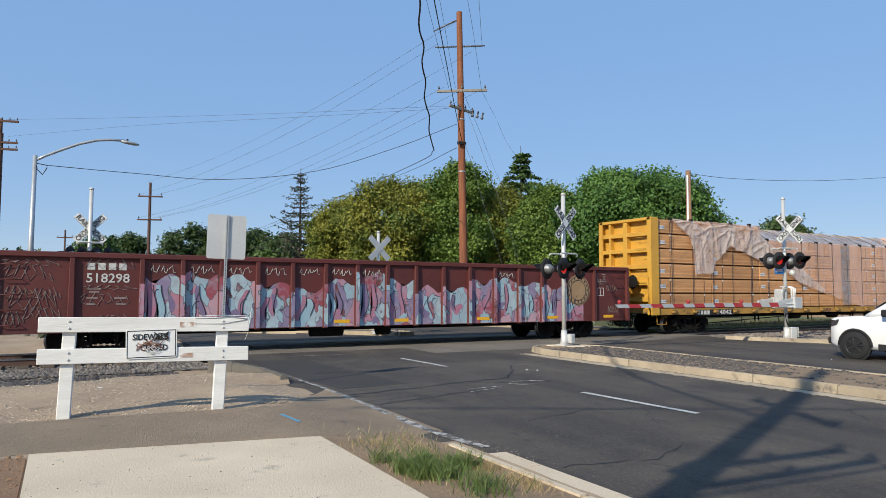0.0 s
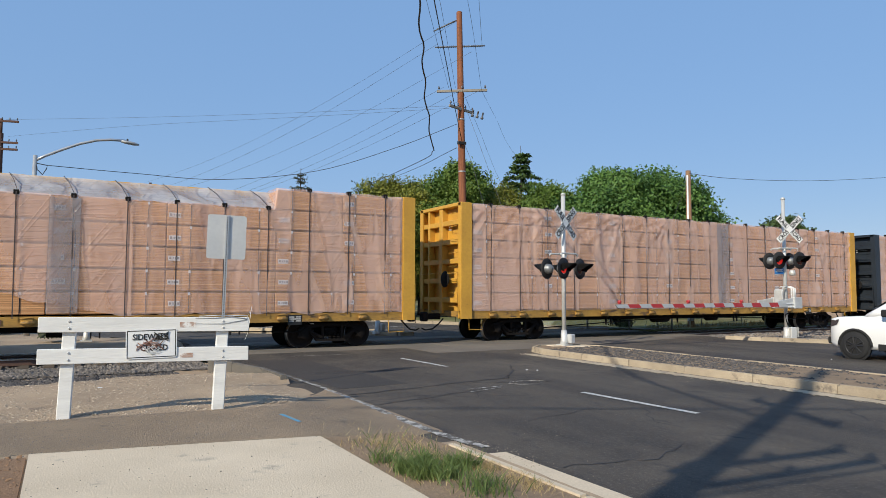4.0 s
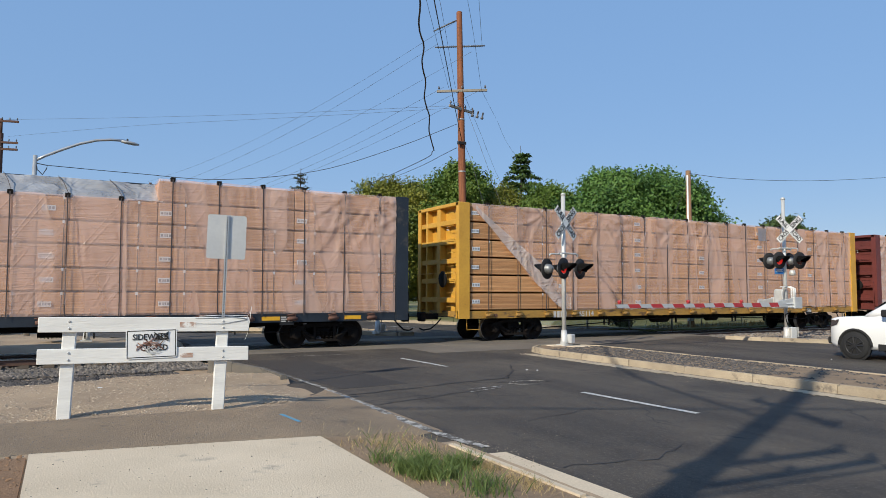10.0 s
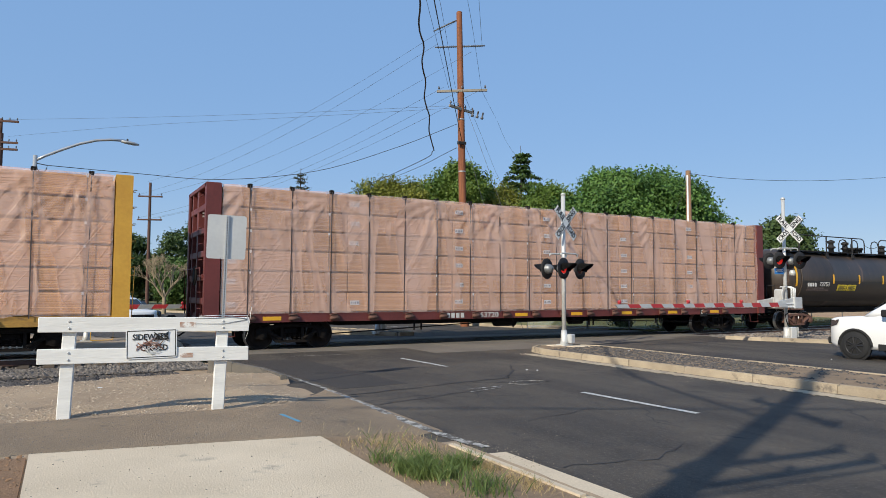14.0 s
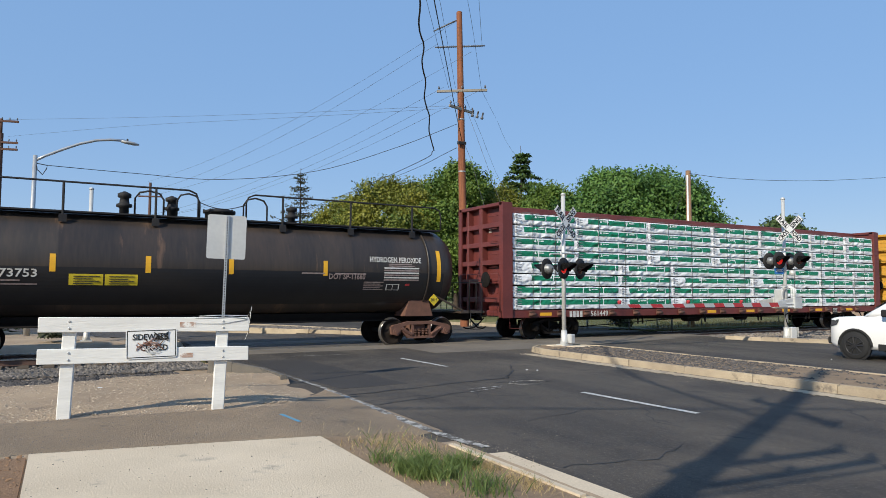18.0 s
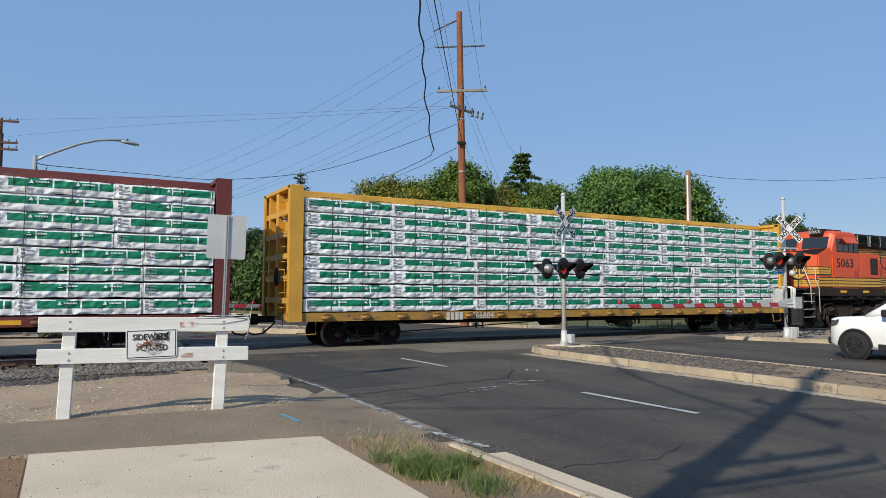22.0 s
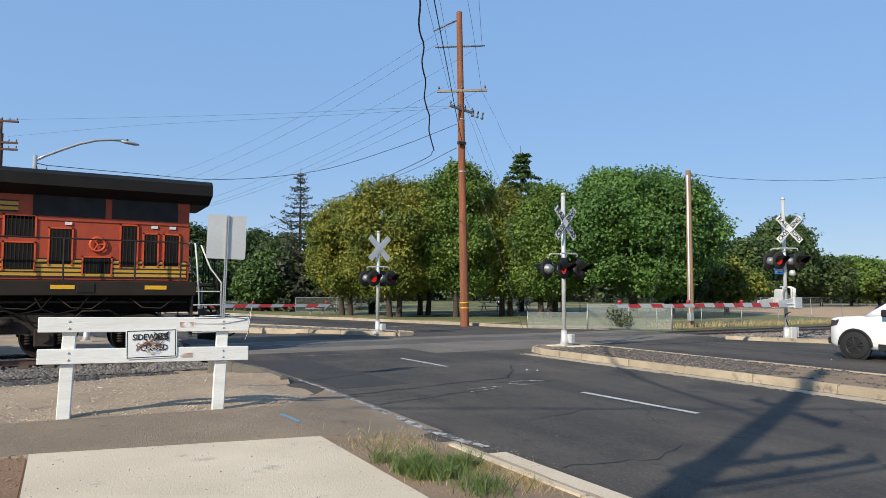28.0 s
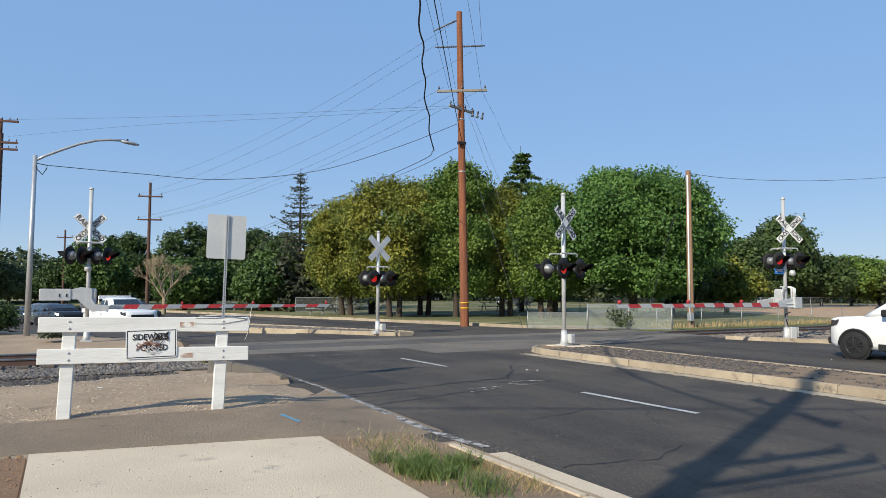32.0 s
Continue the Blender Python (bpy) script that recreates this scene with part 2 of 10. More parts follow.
M = {
    "asphalt": asphalt_mat("asphalt"),
    "asphalt_dark": shade("asphalt_patch", (0.048, 0.041, 0.036), (0.032, 0.028, 0.026), 0.85, scale=1.5, fine=110, bump=0.5),
    "asphalt_path": shade("path_asphalt", (0.34, 0.25, 0.165), (0.20, 0.148, 0.10), 0.9, scale=0.8, fine=95, bump=0.9, amount=1.1, spots=(0.15, 0.117, 0.088), spot_scale=0.9, spot_cut=0.6),
    "crack": shade("tar", (0.018, 0.018, 0.02), rough=0.6, bump=0.1),
    "crossing_mid": shade("dusty_crossing_asphalt", (0.125, 0.110, 0.095), (0.075, 0.068, 0.06), 0.9, scale=0.6, fine=60, bump=0.4),
    "crossing": shade("crossing_panel", (0.20, 0.170, 0.135), (0.115, 0.098, 0.082), 0.9, scale=0.6, fine=60, bump=0.4, spots=(0.06, 0.052, 0.048), spot_scale=0.6),
    "paint_white": shade("road_paint", (0.62, 0.61, 0.58), (0.36, 0.35, 0.33), 0.8, scale=6, fine=50, bump=0.2, spots=(0.10, 0.10, 0.10), spot_scale=5, spot_cut=0.58),
    "paint_blue": shade("blue_marking", (0.08, 0.30, 0.50), (0.14, 0.28, 0.36), 0.9, scale=12),
    "concrete": shade("slab_concrete", (0.68, 0.56, 0.41), (0.53, 0.43, 0.305), 0.9, scale=1.0, fine=55, bump=0.35, amount=0.8, spots=(0.42, 0.35, 0.265), spot_scale=2.2, spot_cut=0.60),
    "kerb": shade("kerb_concrete", (0.46, 0.375, 0.265), (0.31, 0.25, 0.18), 0.9, scale=2.5, fine=50, bump=0.5, amount=0.8, rand=0.14, spots=(0.17, 0.14, 0.11), spot_scale=2.6, spot_cut=0.57),
    "kerb_dark": shade("dark_grey_kerb", (0.15, 0.135, 0.115), (0.09, 0.082, 0.072), 0.9, scale=2, fine=50, bump=0.4),
    "paint_worn": shade("worn_road_paint", (0.52, 0.50, 0.46), (0.30, 0.285, 0.26), 0.85, scale=6, fine=50, bump=0.2, spots=(0.10, 0.09, 0.08), spot_scale=7, spot_cut=0.46),
    "soil": shade("weedy_soil", (0.30, 0.205, 0.125), (0.19, 0.13, 0.08), 0.95, scale=3, fine=40, bump=0.8, amount=0.8),
    "dirt": shade("dry_dirt", (0.42, 0.31, 0.205), (0.29, 0.21, 0.14), 0.95, scale=0.7, fine=45, bump=0.8, amount=0.8, spots=(0.20, 0.145, 0.10), spot_scale=1.5),
    "dirt_red": shade("red_soil", (0.26, 0.155, 0.085), (0.18, 0.105, 0.06), 0.95, scale=2, fine=40, bump=0.8, amount=0.8),
    "lawn": shade("lawn", (0.17, 0.165, 0.062), (0.105, 0.120, 0.038), 0.95, scale=0.12, fine=8, bump=0.5, amount=0.5, spots=(0.33, 0.25, 0.13), spot_scale=0.09, spot_cut=0.52),
    "field": shade("infield_dirt", (0.52, 0.33, 0.19), (0.42, 0.27, 0.15), 0.95, scale=0.3, fine=5, bump=0.2),
    "ballast": shade("ballast_stone", (0.22, 0.19, 0.165), (0.10, 0.092, 0.085), 0.95, scale=8, fine=40, bump=0.5, rand=0.35),
    "ballast_dark": shade("dark_stone", (0.115, 0.102, 0.094), (0.042, 0.039, 0.039), 0.9, scale=8, fine=40, bump=0.5, rand=0.4),
    "pebble": shade("pebble", (0.48, 0.39, 0.29), (0.24, 0.19, 0.14), 0.9, scale=6, fine=30, rand=0.3),
    "rail": shade("rail_side", (0.13, 0.07, 0.05), (0.08, 0.045, 0.035), 0.8, scale=6),
    "rail_top": shade("rail_head", (0.45, 0.43, 0.41), rough=0.25, metal=0.9, bump=0.02),
    "tie": shade("tie_wood", (0.13, 0.10, 0.075), rough=0.95, stretch=(1, 8, 1), rand=0.2),
    "white_wood": shade("white_painted_wood", (0.80, 0.79, 0.75), (0.66, 0.65, 0.62), 0.75, scale=2.5, fine=22, bump=0.3, stretch=(0.35, 1, 3), spots=(0.40, 0.38, 0.36),
                        spot_scale=2.2, spot_cut=0.64),
    "rust_paint": shade("bare_scuffed_wood", (0.34, 0.20, 0.14), (0.55, 0.44, 0.38), 0.9, scale=9, spots=(0.76, 0.74, 0.70), spot_scale=9, spot_cut=0.5),
    "galv": shade("galvanised_steel", (0.52, 0.53, 0.53), (0.42, 0.43, 0.44), 0.45, 0.55, scale=5, fine=40, bump=0.06),
    "alu": shade("bare_aluminium_sheet", (0.60, 0.60, 0.58), (0.52, 0.52, 0.51), 0.5, 0.35, scale=1.5, fine=18, bump=0.04),
    "silver": shade("silver_painted_steel", (0.62, 0.62, 0.60), (0.50, 0.50, 0.49), 0.5, 0.3, scale=4, bump=0.05),
    "housing": shade("dull_lamp_housing", (0.30, 0.31, 0.32), (0.16, 0.165, 0.17), 0.45, 0.5, scale=6, bump=0.1),
    "black": shade("black_steel", (0.02, 0.02, 0.023), (0.035, 0.034, 0.034), 0.6, scale=3, bump=0.1, spec=0.15),
    "sign_white": shade("white_sign_sheet", (0.80, 0.80, 0.78), (0.70, 0.70, 0.69), 0.5, scale=4, bump=0.03),
    "sign_black": shade("black_lettering", (0.015, 0.015, 0.015), rough=0.6, bump=0.0),
    "sign_blue": shade("blue_sign", (0.03, 0.18, 0.50), rough=0.5, bump=0.0),
    "grime_mark": shade("brown_scribble", (0.28, 0.14, 0.10), rough=0.8, bump=0.0),
    "red_sheet": shade("red_reflective", (0.48, 0.035, 0.04), (0.38, 0.03, 0.035), 0.5, scale=5, bump=0.02),
    "lens_lit": shade("lit_red_lens", (1.0, 0.03, 0.02), (0.9, 0.02, 0.02), 0.2, bump=0.0, emit=0.38),
    "lens": shade("unlit_red_lens", (0.09, 0.006, 0.008), rough=0.15, bump=0.0),
    "pole_wood": shade("pole_wood", (0.30, 0.108, 0.048), (0.155, 0.058, 0.030), 0.9, scale=1.5, fine=16, bump=0.6, stretch=(6, 6, 0.5), spots=(0.13, 0.07, 0.045),
                       spot_scale=3, spot_cut=0.62),
    "pole_dark": shade("dark_pole_wood", (0.13, 0.065, 0.045), (0.085, 0.045, 0.035), 0.9, scale=2, stretch=(6, 6, 0.5)),
    "pole_tan": shade("tan_pole_wood", (0.34, 0.20, 0.11), (0.22, 0.13, 0.08), 0.9, scale=2, stretch=(6, 6, 0.5)),
    "arm_wood": shade("grey_crossarm_wood", (0.30, 0.27, 0.23), (0.20, 0.18, 0.15), 0.9, scale=2, stretch=(0.6, 6, 6)),
    "wire": shade("wire", (0.035, 0.036, 0.04), rough=0.6, bump=0.0),
    "wire_grey": shade("grey_wire", (0.07, 0.072, 0.08), rough=0.5, bump=0.0),
    "insul": shade("insulator", (0.13, 0.135, 0.15), (0.08, 0.08, 0.09), 0.3, bump=0.0),
    "yellow": shade("yellow_car_paint", (0.62, 0.34, 0.045), (0.50, 0.26, 0.035), 0.55, scale=1.2, fine=14, bump=0.08, spots=(0.16, 0.085, 0.04), spot_scale=1.3, spot_cut=0.64),
    "yellow_sill": shade("grimy_yellow_sill", (0.46, 0.255, 0.045), (0.26, 0.145, 0.04), 0.65, scale=2.2, fine=18, bump=0.12, amount=0.8, stretch=(0.6, 1, 2), spots=(0.10, 0.060, 0.035), spot_scale=2.4, spot_cut=0.56),
    "maroon": shade("maroon_car_paint", (0.155, 0.033, 0.028), (0.105, 0.024, 0.021), 0.55, scale=1.2, fine=14, bump=0.08, spots=(0.07, 0.035, 0.028), spot_scale=1.4, spot_cut=0.64),
    "navy": shade("blue_black_car_paint", (0.020, 0.028, 0.040), (0.012, 0.017, 0.026), 0.5, scale=1.2, fine=14, bump=0.08, spots=(0.06, 0.055, 0.05), spot_scale=1.5),
    "gondola": shade("oxide_red_car_paint", (0.125, 0.025, 0.021), (0.078, 0.018, 0.016), 0.65, scale=0.9, fine=14, bump=0.12, spots=(0.085, 0.038, 0.028), spot_scale=1.1, spot_cut=0.6),
    "tank": shade("black_tank_paint", (0.026, 0.022, 0.020), (0.058, 0.042, 0.032), 0.42, scale=0.8, fine=9, bump=0.06, stretch=(1.6, 0.4, 0.22), spots=(0.13, 0.080, 0.052),
                  spot_scale=1.1, spot_cut=0.58),
    "tank_clean": shade("fresh_black_paint", (0.010, 0.011, 0.014), (0.013, 0.014, 0.017), 0.38, bump=0.03),
    "truck": shade("grimy_truck_iron", (0.018, 0.014, 0.012), (0.008, 0.007, 0.0065), 0.85, scale=4, bump=0.3, spots=(0.07, 0.042, 0.03), spot_scale=3, spot_cut=0.64, spec=0.15),
    "truck_rust": shade("rusty_truck_iron", (0.17, 0.080, 0.055), (0.10, 0.05, 0.037), 0.85, scale=4, bump=0.3),
    "wheel": shade("wheel_steel", (0.032, 0.025, 0.021), (0.016, 0.013, 0.012), 0.7, 0.3, scale=5, spec=0.15),
    "tread": shade("bright_tread", (0.42, 0.40, 0.38), rough=0.3, metal=0.9, bump=0.02),
    "under": shade("underframe_black", (0.008, 0.0075, 0.0075), (0.014, 0.012, 0.011), 0.8, scale=3, spec=0.15),
    "hose": shade("rubber_hose", (0.015, 0.015, 0.016), rough=0.6, bump=0.05, spec=0.15),
    "lumber": lumber_mat("stacked_lumber", (0.72, 0.395, 0.180), (0.47, 0.220, 0.088), 0.042, 0.36),
    "lumber_in": lumber_mat("wrapped_lumber", (0.64, 0.365, 0.205), (0.47, 0.245, 0.130), 0.042, 0.5),
    "film": film("clear_film", (0.90, 0.64, 0.54), 0.30, 0.24, 5.0, 0.024),
    "film_loose": film("loose_film", (0.74, 0.65, 0.60), 0.42, 0.20, 5.0, 0.060),
    "film_pale": film("pale_film", (0.58, 0.57, 0.57), 0.52, 0.22, 4.0, 0.035),
    "film_grey": film("grey_film", (0.30, 0.28, 0.29), 0.60, 0.25, 4.0, 0.03),
    "strap": shade("dark_strap", (0.07, 0.055, 0.055), rough=0.7, bump=0.0),
    "tag": shade("white_tag", (0.70, 0.71, 0.72), (0.58, 0.60, 0.62), 0.6, scale=20, bump=0.0),
    "tag_ink": shade("grey_tag_ink", (0.27, 0.29, 0.33), rough=0.7, bump=0.0),
    "wrap_white": shade("white_poly_wrap", (0.86, 0.87, 0.88), (0.76, 0.78, 0.80), 0.32, scale=2.0, fine=9, bump=0.9, amount=0.7, stretch=(0.5, 1, 2.2)),
    "wrap_green": shade("green_poly_print", (0.004, 0.205, 0.105), (0.004, 0.165, 0.082), 0.42, scale=2, fine=9, bump=0.8, stretch=(0.5, 1, 2.2)),
    "stencil": shade("white_stencil", (0.62, 0.61, 0.58), (0.46, 0.45, 0.43), 0.7, scale=10, bump=0.0),
    "stencil_dim": shade("faded_stencil", (0.30, 0.25, 0.23), (0.19, 0.13, 0.12), 0.7, scale=10, bump=0.0),
    "reflector": shade("yellow_reflector", (0.80, 0.42, 0.02), (0.70, 0.36, 0.02), 0.5, scale=8, bump=0.0),
    "plate_yellow": shade("yellow_placard", (0.72, 0.55, 0.03), rough=0.5, bump=0.0),
    "orange": shade("orange_loco_paint", (0.66, 0.088, 0.020), (0.56, 0.074, 0.018), 0.42, scale=0.8, fine=12, bump=0.05, spots=(0.36, 0.07, 0.03), spot_scale=1.4, spot_cut=0.66),
    "orange_dark": shade("dark_orange_paint", (0.40, 0.056, 0.018), (0.27, 0.042, 0.016), 0.6, scale=1.2, fine=12, bump=0.08, spots=(0.13, 0.032, 0.016), spot_scale=1.2, spot_cut=0.58),
    "loco_yellow": shade("loco_yellow_paint", (0.62, 0.34, 0.04), (0.50, 0.26, 0.03), 0.45, scale=1.5, bump=0.04),
    "loco_dark": shade("loco_dark_green_paint", (0.011, 0.0105, 0.0105), (0.017, 0.0155, 0.015), 0.6, scale=1.5, bump=0.06, spec=0.15),
    "loco_frame": shade("loco_grimy_frame", (0.034, 0.026, 0.021), (0.022, 0.018, 0.015), 0.75, scale=1.5, bump=0.1, spec=0.15),
    "loco_tank": shade("dusty_fuel_tank", (0.120, 0.084, 0.058), (0.078, 0.056, 0.040), 0.8, scale=1.0, bump=0.12, stretch=(1, 1, 2)),
    "loco_truck": shade("dusty_loco_truck", (0.062, 0.046, 0.037), (0.026, 0.021, 0.018), 0.85, scale=3, bump=0.3, spots=(0.02, 0.017, 0.016), spot_scale=2.5, spot_cut=0.56, spec=0.15),
    "glass": plain_glass("dark_window_glass", (0.02, 0.025, 0.03)),
    "grab": shade("white_grab_iron", (0.72, 0.70, 0.66), rough=0.6, bump=0.0),
    "car_white": shade("white_car_paint", (0.80, 0.80, 0.79), (0.77, 0.77, 0.765), 0.18, scale=2, bump=0.0),
    "car_dark": shade("dark_car_paint", (0.025, 0.03, 0.04), rough=0.2, bump=0.0),
    "car_grey": shade("grey_car_paint", (0.10, 0.105, 0.11), rough=0.2, bump=0.0),
    "tyre": shade("tyre_rubber", (0.018, 0.018, 0.019), rough=0.85, bump=0.1),
    "rim": shade("black_alloy", (0.03, 0.03, 0.033), rough=0.4, metal=0.1, bump=0.0),
    "headlamp": plain_glass("headlamp_lens", (0.045, 0.04, 0.042), 0.08),
    "lamp_glow": shade("burning_headlamp", (1.0, 0.95, 0.85), (1.0, 0.95, 0.85), 0.2, bump=0.0, emit=1.2),
    "bark": shade("bark", (0.075, 0.055, 0.042), (0.045, 0.034, 0.028), 0.95, scale=2, fine=14, bump=0.8, stretch=(3, 3, 0.6)),
    "bark_pale": shade("pale_bark", (0.36, 0.29, 0.19), (0.22, 0.17, 0.11), 0.9, scale=2, fine=14, bump=0.4, stretch=(3, 3, 0.6)),
    "leaf_yg": leafy("yellowing_leaves", (0.070, 0.118, 0.022), (0.285, 0.275, 0.045)),
    "leaf_mid": leafy("green_leaves", (0.058, 0.118, 0.022), (0.170, 0.245, 0.045)),
    "leaf_deep": leafy("deep_green_leaves", (0.045, 0.105, 0.022), (0.130, 0.240, 0.055)),
    "leaf_dark": leafy("dark_leaves", (0.030, 0.058, 0.018), (0.085, 0.130, 0.040)),
    "leaf_shade": leafy("shaded_leaves", (0.034, 0.075, 0.018), (0.105, 0.170, 0.042)),
    "leaf_grey": leafy("greyish_needles", (0.050, 0.062, 0.038), (0.115, 0.125, 0.075), 0.2),
    "leaf_far": leafy("greyed_leaves", (0.06, 0.085, 0.04), (0.12, 0.15, 0.07)),
    "grass": leafy("green_grass", (0.05, 0.095, 0.022), (0.15, 0.20, 0.06)),
    "straw": leafy("dry_grass", (0.34, 0.24, 0.11), (0.46, 0.36, 0.18)),
    "fence_pipe": shade("fence_pipe", (0.36, 0.37, 0.37), rough=0.5, metal=0.5, bump=0.0),
    "bench": shade("weathered_steel", (0.30, 0.31, 0.31), rough=0.6, metal=0.3, bump=0.0),
    "spray_blue": shade("pale_blue_spray", (0.26, 0.40, 0.48), (0.33, 0.46, 0.52), 0.6, scale=1.5, fine=6, bump=0.03, spots=(0.36, 0.22, 0.30), spot_scale=0.9, spot_cut=0.6),
    "spray_pink": shade("pink_spray", (0.44, 0.16, 0.22), (0.32, 0.20, 0.28), 0.6, scale=2, fine=6, bump=0.03, spots=(0.44, 0.08, 0.10), spot_scale=1.2, spot_cut=0.58),
    "spray_violet": shade("violet_spray", (0.22, 0.165, 0.28), (0.17, 0.13, 0.22), 0.6, scale=2, bump=0.03),
    "spray_tan": shade("tan_spray", (0.36, 0.24, 0.12), (0.28, 0.17, 0.09), 0.6, scale=2, bump=0.03),
    "spray_black": shade("black_spray", (0.03, 0.026, 0.035), rough=0.6, bump=0.0),
}


def mesh_film(name, tint, opacity):
    """Chain link seen from afar: a fine diagonal lattice of wire with air between."""
    m = bpy.data.materials.new(name)
    m.use_nodes = True
    n, l = m.node_tree.nodes, m.node_tree.links
    p = n["Principled BSDF"]
    p.inputs["Base Color"].default_value, p.inputs["Roughness"].default_value = (*tint, 1), 0.5
    tr, ms = n.new("ShaderNodeBsdfTransparent"), n.new("ShaderNodeMixShader")
    ms.inputs[0].default_value = opacity
    l.new(tr.outputs[0], ms.inputs[1])
    l.new(p.outputs[0], ms.inputs[2])
    l.new(ms.outputs[0], n["Material Output"].inputs["Surface"])
    return m


def wild_paint(name):
    """Sprayed lettering: interlocking shapes in pale blue, rose, violet and maroon, edged in black, with the car's paint showing through."""
    m = bpy.data.materials.new(name)
    m.use_nodes = True
    n, l = m.node_tree.nodes, m.node_tree.links
    p = n["Principled BSDF"]
    p.inputs["Roughness"].default_value = 0.6
    tc, mp, nz, add, vor, edge = (n.new("ShaderNodeTexCoord"), n.new("ShaderNodeMapping"), n.new("ShaderNodeTexNoise"), n.new("ShaderNodeMix"), n.new("ShaderNodeTexVoronoi"), n.new("ShaderNodeTexVoronoi"))
    mp.inputs["Scale"].default_value, mp.inputs["Rotation"].default_value = (2.5, 0.0, 1.35), (0, 0.35, 0)
    l.new(tc.outputs["Object"], mp.inputs[0])
    nz.inputs["Scale"].default_value, nz.inputs["Detail"].default_value = 1.1, 2
    l.new(mp.outputs[0], nz.inputs["Vector"])
    add.data_type = "VECTOR"
    add.inputs[0].default_value = 0.62
    l.new(mp.outputs[0], add.inputs[4])
    l.new(nz.outputs["Color"], add.inputs[5])
    edge.feature = "DISTANCE_TO_EDGE"
    for v in (vor, edge):
        v.inputs["Scale"].default_value = 2.9
        l.new(add.outputs[1], v.inputs["Vector"])
    sep, ramp = n.new("ShaderNodeSeparateColor"), n.new("ShaderNodeValToRGB")
    l.new(vor.outputs["Color"], sep.inputs[0])
    ramp.color_ramp.interpolation = "CONSTANT"
    stops = ((0.0, (0.30, 0.44, 0.50)), (0.26, (0.44, 0.20, 0.26)), (0.44, (0.24, 0.19, 0.30)), (0.56, (0.38, 0.50, 0.54)), (0.72, (0.30, 0.07, 0.09)), (0.82, (0.50, 0.30, 0.34)), (0.92, (0.16, 0.05, 0.045)))
    for k, (at, c) in enumerate(stops):
        e = ramp.color_ramp.elements[k] if k < 2 else ramp.color_ramp.elements.new(at)
        e.position, e.color = at, (*c, 1)
    l.new(sep.outputs[0], ramp.inputs[0])
    fade, soft = n.new("ShaderNodeTexNoise"), n.new("ShaderNodeMix")
    fade.inputs["Scale"].default_value, fade.inputs["Detail"].default_value = 6.0, 5
    l.new(tc.outputs["Object"], fade.inputs["Vector"])
    soft.data_type = "RGBA"
    soft.inputs[7].default_value = (0.33, 0.30, 0.36, 1)
    fr = n.new("ShaderNodeMapRange")
    fr.inputs[1].default_value, fr.inputs[2].default_value, fr.inputs[4].default_value = 0.42, 0.72, 0.7
    l.new(fade.outputs[0], fr.inputs[0])
    l.new(fr.outputs[0], soft.inputs[0])
    l.new(ramp.outputs[0], soft.inputs[6])
    cut, dark = n.new("ShaderNodeMapRange"), n.new("ShaderNodeMix")
    cut.inputs[1].default_value, cut.inputs[2].default_value, cut.inputs[3].default_value, cut.inputs[4].default_value = 0.006, 0.034, 0.8, 0.0
    l.new(edge.outputs["Distance"], cut.inputs[0])
    dark.data_type = "RGBA"
    dark.inputs[7].default_value = (0.035, 0.025, 0.035, 1)
    l.new(cut.outputs[0], dark.inputs[0])
    l.new(soft.outputs[2], dark.inputs[6])
    l.new(dark.outputs[2], p.inputs["Base Color"])
    return m


M["spray_wild"] = wild_paint("sprayed_lettering")
M["chain"] = mesh_film("chain_link", (0.42, 0.46, 0.42), 0.30)
M["chain_thin"] = mesh_film("thin_chain_link", (0.30, 0.33, 0.30), 0.16)


# ---- shapes ----
def bm_new():
    return bmesh.new()


def box(bm, x0, y0, z0, x1, y1, z1, bevel=0.0):
    v = [bm.verts.new((x, y, z)) for x in (x0, x1) for y in (y0, y1) for z in (z0, z1)]
    fs = [bm.faces.new([v[i] for i in f]) for f in ((0, 1, 3, 2), (4, 6, 7, 5), (0, 4, 5, 1), (2, 3, 7, 6), (0, 2, 6, 4), (1, 5, 7, 3))]
    if bevel:
        es = {e for f in fs for e in f.edges}
        bmesh.ops.bevel(bm, geom=list(es), offset=bevel, segments=1, affect="EDGES")
    return v


def prism(bm, pts, axis, a, b):
    """An outline in the two other axes, drawn out along axis from a to b."""
    def at(p, s):
        return {"x": (s, p[0], p[1]), "y": (p[0], s, p[1]), "z": (p[0], p[1], s)}[axis]
    lo, hi = [bm.verts.new(at(p, a)) for p in pts], [bm.verts.new(at(p, b)) for p in pts]
    n = len(pts)
    fs = [bm.faces.new(lo), bm.faces.new(hi[::-1])]
    for i in range(n):
        fs.append(bm.faces.new((lo[i], hi[i], hi[(i + 1) % n], lo[(i + 1) % n])))
    bmesh.ops.recalc_face_normals(bm, faces=fs)


def rod(bm, p, q, r, r2=None, seg=8, caps=True):
    p, q = Vector(p), Vector(q)
    r2 = r if r2 is None else r2
    d = (q - p).normalized()
    u = d.orthogonal().normalized()
    w = d.cross(u)
    a = [bm.verts.new(p + (u * math.cos(k) + w * math.sin(k)) * r) for k in [2 * math.pi * i / seg for i in range(seg)]]
    b = [bm.verts.new(q + (u * math.cos(k) + w * math.sin(k)) * r2) for k in [2 * math.pi * i / seg for i in range(seg)]]
    for i in range(seg):
        f = bm.faces.new((a[i], a[(i + 1) % seg], b[(i + 1) % seg], b[i]))
        f.smooth = seg > 6
    if caps:
        bm.faces.new(a[::-1])
        bm.faces.new(b)


